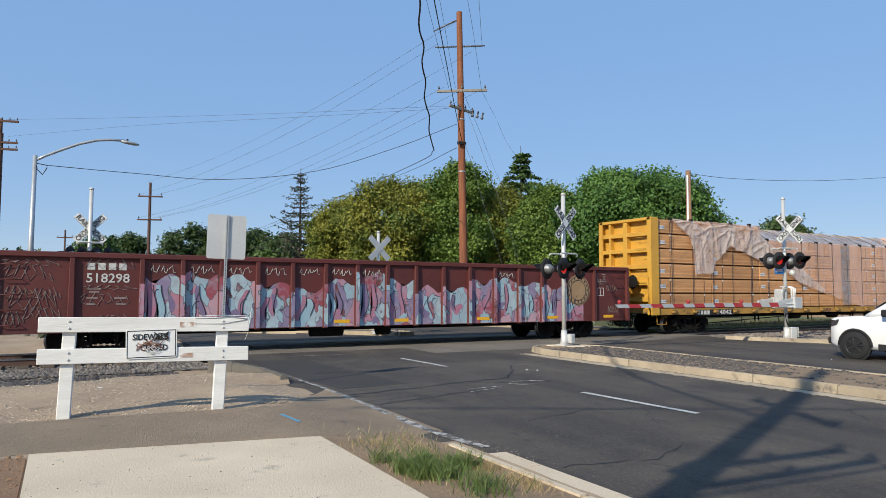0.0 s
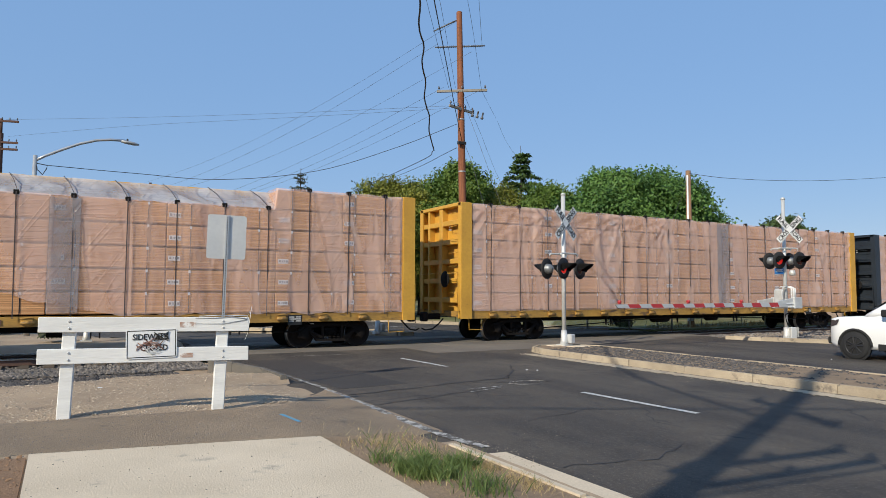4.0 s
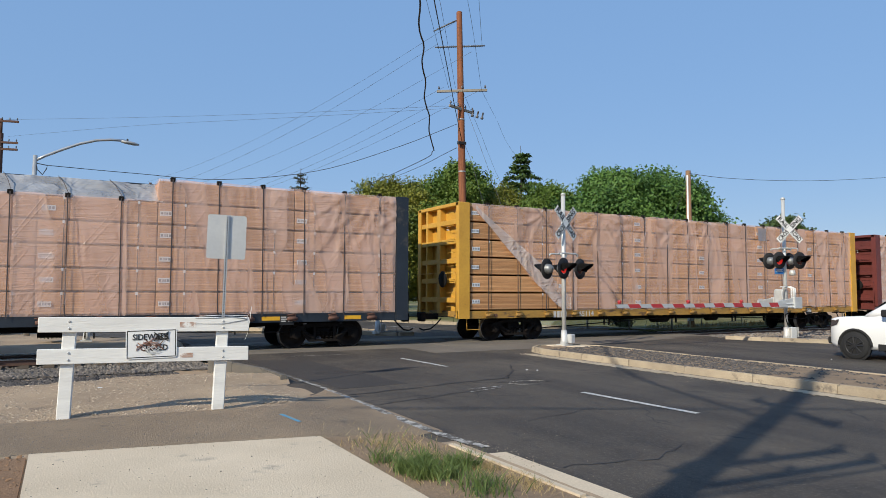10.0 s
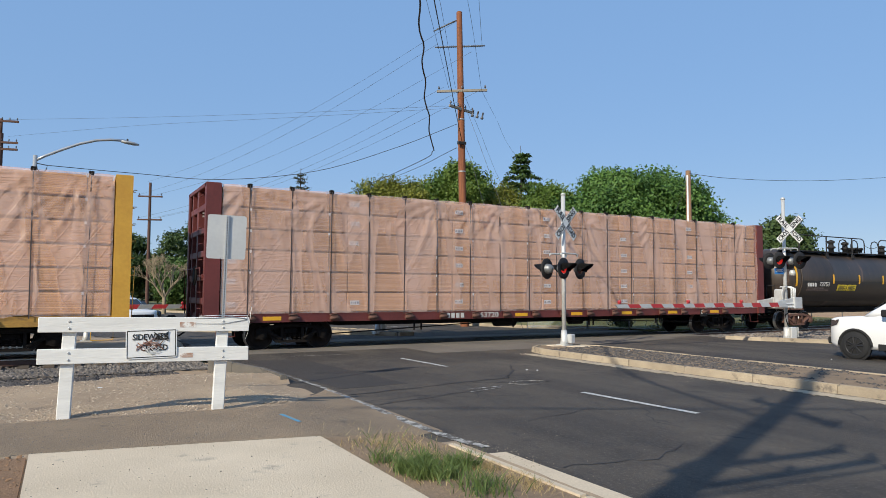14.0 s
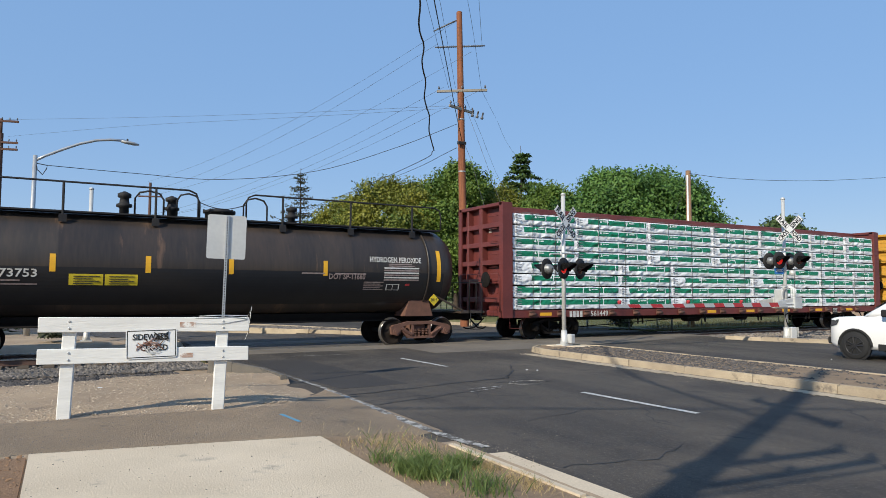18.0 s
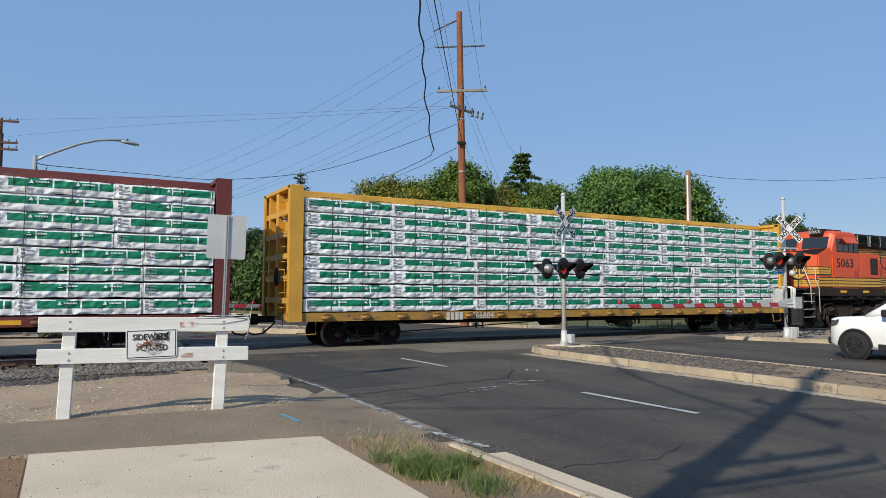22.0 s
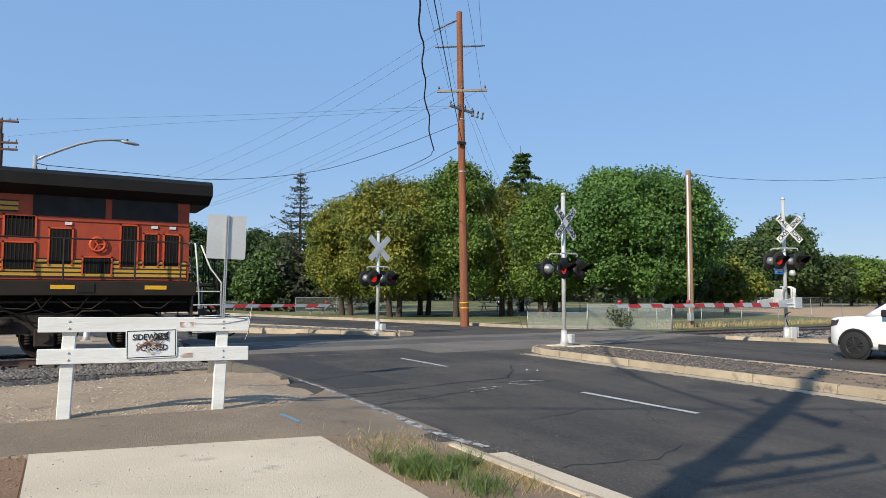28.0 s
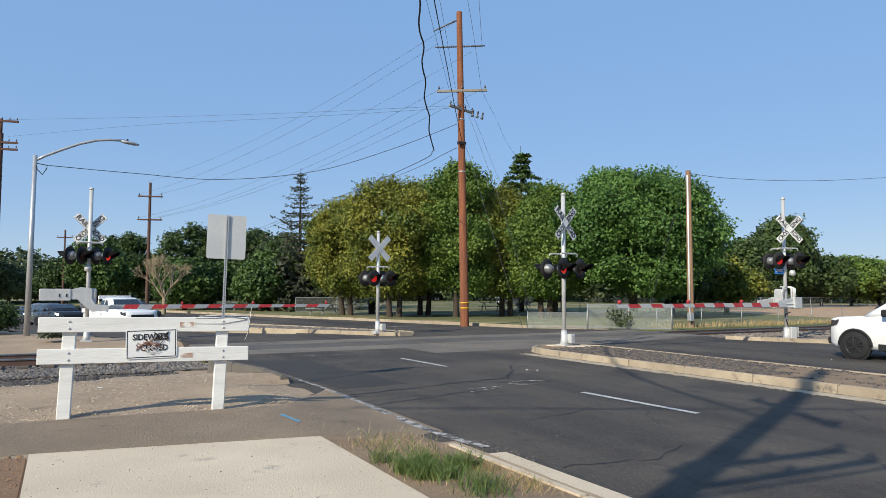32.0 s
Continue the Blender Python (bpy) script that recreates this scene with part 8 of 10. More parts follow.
def signal_mast(name, label, x, y, z, height, buck_z, light_z, buck_y=-0.09, back=False, lit=0, both=True, base_box=True, text=True, face=0, aim=6):
    mast = thing(name, label, "crossing signal", pose(x, y, z, 0, 0, face), group="crossing signals")
    bm = bm_new()
    rod(bm, (0, 0, 0.05), (0, 0, height), 0.062, 0.062, 16)
    part("pole", bm, M["silver"], mast, "silver painted pole")
    bm = bm_new()
    lathe(bm, [(0.072, -0.02), (0.075, 0.03), (0.03, 0.06), (0.005, 0.065)], pose(0, 0, height), 14)
    part("pole_cap", bm, M["silver"], mast)
    bm = bm_new()
    prism(bm, [(-0.17, -0.17), (0.17, -0.17), (0.17, 0.17), (-0.17, 0.17)], "z", -0.05, 0.05)
    lathe(bm, [(0.13, 0.04), (0.10, 0.16), (0.085, 0.45)], None, 12)
    part("base_casting", bm, M["silver"], mast)
    if base_box:
        bm = bm_new()
        box(bm, 0.05, -0.22, 0.08, 0.24, -0.02, 0.34, 0.02)
        part("junction_box", bm, M["silver"], mast)
    crossbuck(mast, buck_y, buck_z, text, back)
    bm = bm_new()
    for yy in (-0.20, 0.20) if both else (-0.20,):
        tube(bm, [(-0.38, yy, light_z + 0.36), (-0.38, yy, light_z + 0.42), (-0.30, yy, light_z + 0.44), (0.30, yy, light_z + 0.44), (0.38, yy, light_z + 0.42), (0.38, yy, light_z + 0.36)], 0.024, 8)
    rod(bm, (0, -0.2, light_z + 0.44), (0, 0.2, light_z + 0.44), 0.03, seg=8)
    part("light_arm", bm, M["silver"], mast)
    for i, dx in enumerate((-0.38, 0.38)):
        if aim > 40:  # the two heads of a pair stand back to back, turned well aside
            ux, uy = math.sin(radians(aim)) * 0.2, -math.cos(radians(aim)) * 0.2
            flasher(mast, dx + ux, uy - 0.1, light_z, -1, i == lit, aim)
            flasher(mast, dx - ux, -uy - 0.1, light_z, 1, False, aim)
            continue
        flasher(mast, dx, -0.30, light_z, -1, i == lit, aim)
        if both:
            flasher(mast, dx, 0.30, light_z, 1, i != lit, aim)
    return mast


def gate_arm(mech, x, y, z, length, n, direction, pale="sign_white"):
    """A lowered gate arm: tapering board with slanting red and white panels and three red lamps."""
    bm = bm_new()
    box(bm, min(0.1 * direction, direction * (length - 0.1)), -0.012, -0.03, max(0.1 * direction, direction * (length - 0.1)), 0.012, 0.03)
    arm = part("gate_arm", bm, M["alu"], mech, "lowered red-and-white striped gate arm", pose(x, y, z))
    h0, h1 = 0.078, 0.05
    for i in range(n):
        a, b = i / n * length, (i + 1) / n * length
        ha, hb = h0 + (h1 - h0) * i / n, h0 + (h1 - h0) * (i + 1) / n
        sl = 0.10 * direction
        bm = bm_new()
        d = direction
        pts = [(d * a - sl * 0.5, -ha), (d * b - sl * 0.5, -hb), (d * b + sl * 0.5, hb), (d * a + sl * 0.5, ha)]
        prism(bm, pts, "y", -0.025, 0.025)
        part("panel", bm, M["red_sheet"] if (i % 2 == 1) else M[pale], arm, "red panel" if i % 2 else "white panel")
    for f in (0.985, 0.62, 0.3):
        bm = bm_new()
        xx = direction * length * f
        box(bm, xx - 0.05, -0.03, 0.06, xx + 0.05, 0.03, 0.10, 0.01)
        lathe(bm, [(0.02, -0.05), (0.042, -0.045), (0.046, 0.0), (0.042, 0.045), (0.02, 0.05)], pose(xx, 0, 0.13, 90), 14)
        part("gate_lamp", bm, M["red_sheet"], arm, "red gate lamp")
    return arm


def gate_mech(name, label, x, y, z, direction, weight_out=1.15):
    """Gate mechanism: motor case, arm brackets and counterweights."""
    g = thing(name, label, "gate mechanism", pose(x, y, z), group="crossing gates")
    bm = bm_new()
    box(bm, -0.06, 0.08, -0.30, 0.30, 0.44, 0.40, 0.05)
    part("motor_case", bm, M["silver"], g)
    bm = bm_new()
    tube(bm, [(-0.30, -0.12, 0.45), (-0.36, -0.12, 0.30), (-0.36, -0.12, -0.1), (-0.25, -0.12, -0.2)], 0.03, 8)
    tube(bm, [(-0.10, -0.14, 0.48), (-0.30, -0.12, 0.46)], 0.03, 8)
    tube(bm, [(0.30, -0.12, 0.45), (0.36, -0.12, 0.25), (0.36, -0.12, -0.15)], 0.03, 8)
    part("guard_pipe", bm, M["silver"], g)
    for zz in (-0.26, -0.14):
        bm = bm_new()
        box(bm, -0.55, -0.26, zz, 0.20, -0.16, zz + 0.05, 0.01)
        part("bracket_plate", bm, M["sign_white"], g)
    for xx in (0.16, 0.27, 0.40):
        bm = bm_new()
        tube(bm, [(xx, -0.10, -0.30), (xx, -0.12, 0.42), (xx - 0.02, 0.0, 0.48), (xx - 0.02, 0.3, 0.48)], 0.022, 6)
        part("conduit", bm, M["sign_white"], g)
    for yy in (-0.2, 0.58):
        bm = bm_new()
        d = direction
        prism(bm, [(-d * weight_out, -0.26), (-d * weight_out, 0.06), (-d * 0.3, 0.10), (d * 0.75, -0.02), (d * 0.75, -0.14), (-d * 0.2, -0.24)], "y", yy - 0.03, yy + 0.03)
        bmesh.ops.bevel(bm, geom=list(bm.edges), offset=0.012, segments=1, affect="EDGES")
        part("support_arm", bm, M["silver"], g)
        bm = bm_new()
        box(bm, min(-d * weight_out, -d * (weight_out - 0.45)), yy - 0.09, -0.30, max(-d * weight_out, -d * (weight_out - 0.45)), yy + 0.09, 0.10, 0.02)
        part("counterweight", bm, M["silver"], g)
    return g


signal_mast("median_signal", "silver railroad crossing signal with crossbuck and red flashers on the median", 12.77, 15.53, 0.12, 4.42, 3.58, 2.24, face=12)
mr = signal_mast("gate_signal", "silver crossing signal with a lowered gate beside the street", 22.68, 15.23, 0.0, 5.08, 3.95, 2.84, buck_y=-0.35, base_box=True, face=-24, aim=16)
bm = bm_new()
box(bm, -0.17, -0.02, -0.11, 0.17, 0.0, 0.11, 0.004)
bl = part("blue_sign", bm, M["sign_blue"], mr, "small blue notice sign", pose(-0.28, -0.10, 2.46))
bars(bl, -0.13, -0.024, 0.07, [[(0, 0.26)], [(0.03, 0.22)], [(0, 0.26)]], M["sign_white"], 0.02)
bm = bm_new()
lathe(bm, [(0.02, 0), (0.10, 0.01), (0.11, 0.12), (0.07, 0.20), (0.02, 0.2)], pose(0.22, -0.1, 2.30), 14)
part("bell", bm, M["silver"], mr)
bm = bm_new()
box(bm, 0.02, -0.26, 0.05, 0.24, 0.08, 0.46, 0.02)
for k in range(5):
    box(bm, 0.30, -0.24 + k * 0.06, 0.12, 0.312, -0.21 + k * 0.06, 0.46)
part("base_cabinet", bm, M["silver"], mr)
bm = bm_new()
tube(bm, [(0.1, -0.1, 1.0), (-0.12, -0.14, 0.9), (-0.08, -0.15, 0.7), (0.0, -0.12, 0.5)], 0.02, 6)
part("cable", bm, M["hose"], mr)
gm = gate_mech("crossing_gate", "lowered crossing gate with silver mechanism and counterweights", 22.68, 15.23, 1.42, -1, 0.55)
gate_arm(gm, -0.38, -0.28, -0.15, 8.03, 17, -1, "alu")
ml = signal_mast("far_gate_signal", "silver crossing signal with gate beyond the track", 0.75, 25.3, 0.0, 5.06, 3.75, 2.83, buck_y=0.10, both=True, lit=1, base_box=False, face=-4, aim=60)
bm = bm_new()
lathe(bm, [(0.02, 0), (0.10, 0.01), (0.11, 0.12), (0.07, 0.20), (0.02, 0.2)], pose(-0.02, -0.15, 2.32), 14)
part("bell", bm, M["silver"], ml)
gm = thing("crossing_gate", "lowered crossing gate with a long flat counterweight beyond the track", "gate mechanism", pose(0.75, 25.3, 1.45), group="crossing gates")
bm = bm_new()
box(bm, -1.38, -0.30, -0.10, -0.50, -0.16, 0.28, 0.012)
cw = part("counterweight", bm, M["silver"], gm, "long flat grey counterweight box")
for x in (-0.82, -0.62):
    bm = bm_new()
    rod(bm, (x, -0.306, 0.02), (x, -0.306, 0.12), 0.02, seg=6)
    part("bolt", bm, M["black"], cw)
for yy in (-0.24, 0.30):
    bm = bm_new()
    prism(bm, [(-0.62, 0.24), (-0.2, 0.34), (0.10, 0.30), (0.12, -0.05), (0.22, -0.22), (0.62, -0.26), (0.62, -0.44), (0.12, -0.46), (-0.08, -0.30), (-0.30, -0.06), (-0.62, -0.06)], "y", yy - 0.03, yy + 0.03)
    part("support_arm", bm, M["silver"], gm, "curved grey support arm")
bm = bm_new()
box(bm, -0.22, 0.02, -0.36, 0.26, 0.26, 0.30, 0.04)
part("motor_case", bm, M["silver"], gm)
gate_arm(gm, 0.65, 0.25, -0.32, 7.8, 17, 1, "galv")
signal_mast("far_median_signal", "silver crossing signal seen from behind on the far median", 10.61, 24.0, 0.11, 3.86, 3.23, 2.08, back=True, both=True, text=False, face=8)
# concrete footing of the median mast
for x, y, w in ((12.95, 15.1, 0.32), (12.6, 15.6, 0.3)):
    bm = bm_new()
    box(bm, x - w, y - 0.18, 0.02, x + w, y + 0.18, 0.15, 0.02)
    thing("footing", "small pale concrete footing slab", "footing", bm=bm, material=M["concrete"], group="footings")

# the white barricade
bar = thing("barricade", "weathered white-painted wooden barricade across the footpath", "barricade", pose(0.1, 9.55, 0.12, 0, 0, -5.6))
for x in (0.0, 1.80):
    bm = bm_new()
    box(bm, x - 0.075, -0.02, -0.05, x + 0.075, 0.10, 1.10 if x else 1.12, 0.008)
    for v in bm.verts:
        v.co.x += (v.co.z - 1.1) * 0.035
    p = part("post", bm, M["white_wood"], bar, "white wooden post")
for z0, z1, tilt in ((1.03, 1.215, -0.3), (0.645, 0.83, -0.6)):
    bm = bm_new()
    box(bm, -0.335, -0.065, z0, 2.13, -0.022, z1, 0.006)
    for v in bm.verts:
        v.co.z += -0.012 * (v.co.x - 0.9)
    b = part("board", bm, M["white_wood"], bar, "white rail board with worn paint")
    for x in (0.0, 1.80):
        for dz in (0.05, 0.135):
            bm = bm_new()
            lathe(bm, [(0.014, -0.006), (0.014, 0.004), (0.005, 0.010)], pose(x + 0.0, -0.068, z0 + dz - 0.012 * (x - 0.9), 90), 8)
            part("bolt", bm, M["galv"], b)
bm = bm_new()
box(bm, 1.26, -0.0675, 1.08, 1.46, -0.0655, 1.15)
part("bare_patch", bm, M["rust_paint"], bar, "scuffed brown patch of bare wood")
bm = bm_new()
box(bm, 1.27, -0.0675, 0.69, 1.43, -0.0655, 0.75)
part("bare_patch", bm, M["rust_paint"], bar, "scuffed brown patch of bare wood")
bm = bm_new()
tube(bm, [(1.45, -0.07, 1.20), (1.7, -0.07, 1.195), (1.9, -0.07, 1.21), (2.1, -0.07, 1.18), (2.12, -0.04, 1.22), (1.8, 0.0, 1.23), (1.5, -0.02, 1.22)], 0.006, 4)
tube(bm, [(1.45, -0.072, 1.13), (1.8, -0.072, 1.12), (2.1, -0.072, 1.17)], 0.004, 4)
part("wire_end", bm, M["galv"], bar, "loose twisted wire on the top board")
bm = bm_new()
tube(bm, [(2.10, -0.06, 1.18), (2.16, -0.07, 1.35), (2.12, -0.06, 1.0), (2.08, -0.07, 0.9)], 0.003, 4)
part("cord", bm, M["sign_white"], bar, "dangling pale cord")
bm = bm_new()
n = 6
c = []
for cx, cz, a0 in ((0.27, 0.155, 0), (-0.27, 0.155, 90), (-0.27, -0.155, 180), (0.27, -0.155, 270)):
    c += [(cx + 0.03 * math.cos(radians(a0 + k * 18)), cz + 0.03 * math.sin(radians(a0 + k * 18))) for k in range(6)]
prism(bm, c, "y", -0.003, 0.003)
sg = part("sidewalk_sign", bm, M["sign_white"], bar, "small defaced white sidewalk closed sign", pose(0.93, -0.075, 0.88, 0, -1))
bm = bm_new()
for a in ((-0.285, -0.172, 0.285, -0.162), (-0.285, 0.162, 0.285, 0.172), (-0.287, -0.16, -0.277, 0.16), (0.277, -0.16, 0.287, 0.16)):
    box(bm, a[0], -0.0055, a[1], a[2], -0.0035, a[3])
part("sign_border", bm, M["sign_black"], sg)
letters("SIDEWALK", 0.105, M["sign_black"], sg, pose(-0.01, -0.006, 0.085, 90), width=0.43, bold=0.002)
letters("CLOSED", 0.105, M["sign_black"], sg, pose(0.03, -0.006, -0.055, 90), width=0.32, bold=0.002)
rng = random.Random(3)
for k, mt in enumerate(("grime_mark", "grime_mark", "sign_black", "sign_white", "grime_mark")):
    bm = bm_new()
    x, z = (-0.1, 0.0, 0.12, 0.02, 0.05)[k], (-0.03, 0.02, 0.09, -0.08, -0.02)[k]
    tube(bm, [(x + 0.09 * math.sin(i * 1.3 + k), -0.009 - 0.001 * k, z + 0.06 * math.cos(i * 1.9 + k)) for i in range(12)], 0.0045 if k != 2 else 0.007, 4)
    part("scribble", bm, M[mt], sg)

# blank road sign seen from behind, on a perforated post
sp = thing("road_sign", "back of a blank aluminium road sign on a perforated post", "road sign", pose(2.30, 11.5, 0.10, 0, 1.2, -6))
bm = bm_new()
box(bm, -0.022, 0, 0.0, 0.022, 0.035, 2.83)
part("post", bm, M["galv"], sp, "galvanised perforated post")
bm = bm_new()
for k in range(72):
    z = 0.9 + k * 0.0265
    box(bm, -0.007, -0.002, z, 0.007, 0.0, z + 0.013)
tagged(part("post_holes", bm, M["black"], sp), kind="stuff")
bm = bm_new()
c = []
for cx, cz, a0 in ((0.27, 0.325, 0), (-0.27, 0.325, 90), (-0.27, -0.325, 180), (0.27, -0.325, 270)):
    c += [(cx + 0.04 * math.cos(radians(a0 + k * 18)), cz + 0.04 * math.sin(radians(a0 + k * 18))) for k in range(6)]
prism(bm, c, "y", 0.036, 0.039)
part("sign_panel", bm, M["alu"], sp, "bare aluminium back of the sign panel", pose(0.0, 0, 2.47))

# ---- poles, lamps and wires ----
def line_pole(name, label, x, y, height, r0, r1, material, lean=(0, 0)):
    p = thing(name, label, "utility pole", pose(x, y, 0), group="utility poles")
    bm = bm_new()
    n = 10
    prev = None
    for i in range(n):
        a, b = i / n, (i + 1) / n
        rod(bm, (lean[0] * a, lean[1] * a, -0.1 + height * a), (lean[0] * b, lean[1] * b, -0.1 + height * b), r0 + (r1 - r0) * a, r0 + (r1 - r0) * b, 14, False)
    bmesh.ops.remove_doubles(bm, verts=bm.verts, dist=0.001)
    part("pole", bm, M[material], p)
    return p


def cross_arm(p, x, y, z, length, ang, material="arm_wood", n=3, tall=0.12):
    m = Matrix.Translation((x, y, z)) @ Matrix.Rotation(radians(ang), 4, "Z")
    bm = bm_new()
    box(bm, -length / 2, -0.05, -tall / 2, length / 2, 0.05, tall / 2, 0.01)
    a = part("crossarm", bm, M[material], p, "", m)
    for i in range(n):
        u = -length / 2 + 0.1 + i * (length - 0.2) / (n - 1)
        bm = bm_new()
        lathe(bm, [(0.015, 0), (0.015, 0.06), (0.05, 0.07), (0.055, 0.11), (0.03, 0.13), (0.045, 0.16), (0.02, 0.20)], pose(u, 0, tall / 2), 10)
        part("insulator", bm, M["insul"], a)
    return a


mp = line_pole("main_pole", "tall reddish wooden utility pole with crossarms and many wires", 17.2, 28.43, 15.75, 0.22, 0.14, "pole_wood", (-0.35, 0))
cross_arm(mp, -0.27, -0.15, 11.62, 2.5, -35)
cross_arm(mp, -0.25, -0.10, 10.7, 1.9, 20, n=4)
for s in (-1, 1):
    bm = bm_new()
    d = Vector((math.cos(radians(-35)), math.sin(radians(-35)), 0)) * s
    o = Vector((-0.3, 0, 13.9))
    for k in range(9):
        rod(bm, o + d * (0.2 + k * 0.11), o + d * (0.25 + k * 0.11), 0.07, 0.04, 8)
    rod(bm, o, o + d * 1.25, 0.035, seg=8)
    part("line_post_insulator", bm, M["insul"], mp)
bm = bm_new()
o = Vector((-0.34, 0, 15.3))
d = Vector((-math.cos(radians(-35)), -math.sin(radians(-35)), -0.45))
rod(bm, o, o + d * 1.3, 0.035, seg=8)
for k in range(8):
    rod(bm, o + d * (0.3 + k * 0.11), o + d * (0.35 + k * 0.11), 0.07, 0.04, 8)
part("line_post_insulator", bm, M["insul"], mp)
for k in range(3):
    bm = bm_new()
    x, z = 0.25 + 0.22 * k, 10.35 - 0.06 * k
    lathe(bm, [(0.02, 0), (0.07, 0.01), (0.08, 0.10), (0.04, 0.14), (0.04, 0.30), (0.06, 0.32), (0.02, 0.36)], pose(x, -0.25 - 0.1 * k, z, 25), 10)
    part("cutout_fuse", bm, M["insul"], mp)
for z in (0.9, 1.15, 7.6, 10.2):
    bm = bm_new()
    r = 0.225 - z * 0.0051
    lathe(bm, [(r, -0.03), (r + 0.004, -0.03), (r + 0.004, 0.03), (r, 0.03)], pose(-0.35 * z / 15.75, 0, z), 14, False)
    part("pole_band", bm, M["galv"] if z > 5 else M["reflector"], mp)
bm = bm_new()
box(bm, -0.55, -0.3, 8.9, -0.1, -0.16, 9.05, 0.01)
part("cable_bracket", bm, M["black"], mp)
rp = line_pole("service_pole", "short tan wooden pole with a white conduit beside the fence", 26.57, 22.79, 7.75, 0.16, 0.12, "pole_tan")
bm = bm_new()
rod(bm, (-0.19, -0.1, 0), (-0.15, -0.08, 7.4), 0.04, seg=8)
part("conduit", bm, M["sign_white"], rp, "white plastic conduit")
bm = bm_new()
box(bm, -0.36, -0.28, 0.32, -0.10, -0.08, 0.72, 0.02)
part("meter_box", bm, M["galv"], rp)
dp = line_pole("far_pole", "dark reddish utility pole with two crossarms behind the street", 6.0, 59.5, 10.6, 0.15, 0.10, "pole_dark")
cross_arm(dp, 0, -0.15, 9.35, 1.9, -20, "pole_dark", 2)
cross_arm(dp, 0, -0.15, 7.45, 1.9, -20, "pole_dark", 3)
lp = line_pole("edge_pole", "dark utility pole with clustered insulators", -4.35, 59.2, 13.4, 0.24, 0.18, "pole_dark")
for z in (14.2, 12.6, 12.1):
    cross_arm(lp, 0.3, -0.2, z, 1.7, -15, "pole_dark", 4, 0.16)
bm = bm_new()
rod(bm, (0, 0, 13.3), (0, 0, 14.4), 0.1, seg=8)
part("pole_top", bm, M["pole_dark"], lp)
for x, y, h in ((0.1, 92.0, 9.0), (-5.0, 128, 8.4)):
    q = line_pole("distant_pole", "thin distant utility pole with a crossarm", x, y, h, 0.13, 0.09, "pole_dark")
    cross_arm(q, 0, 0, h - 1.0, 1.8, -20, "pole_dark", 2)
# the pole that throws its shadow over the street stands beside the camera
sh = line_pole("near_pole", "utility pole beside the footpath that shades the street", -5.2, -0.45, 12.5, 0.20, 0.15, "pole_wood")
cross_arm(sh, 0.69, -0.08, 7.08, 2.3, -7, n=3)
cross_arm(sh, 1.25, -0.12, 6.51, 2.6, -5, n=3)
cross_arm(sh, 0.0, -0.15, 9.45, 2.2, 62, n=3)

# street lamp
sl = thing("street_lamp", "grey steel street lamp with a long curved arm", "street lamp", pose(-1.1, 29.75, -0.05))
bm = bm_new()
rod(bm, (0, 0, 0), (0.04, 0, 6.85), 0.11, 0.075, 14)
part("lamp_post", bm, M["galv"], sl)
bm = bm_new()
tube(bm, [(0.04, 0, 6.65), (0.35, 0, 6.85), (0.9, 0, 7.15), (1.5, 0, 7.45), (2.1, 0, 7.66), (2.6, 0, 7.74), (3.15, 0, 7.75)], 0.055, 8)
part("lamp_arm", bm, M["galv"], sl)
bm = bm_new()
lathe(bm, [(0.02, -0.35), (0.09, -0.32), (0.13, -0.1), (0.13, 0.15), (0.06, 0.32), (0.02, 0.34)], pose(3.3, 0, 7.68, 0, 97, 0) @ Matrix.Diagonal((0.55, 1, 1, 1)), 12)
part("lamp_head", bm, M["galv"], sl)
bm = bm_new()
lathe(bm, [(0.03, 0), (0.04, 0.06), (0.02, 0.1)], pose(3.2, 0, 7.74), 8)
part("photocell", bm, M["black"], sl)
bm = bm_new()
tube(bm, [(0.07, 0, 6.62), (0.12, -0.05, 6.3), (0.3, -0.05, 6.12), (0.42, -0.05, 6.35), (0.46, 0, 6.50), (0.1, 0, 6.55)], 0.02, 5)
part("drip_loop", bm, M["wire"], sl)

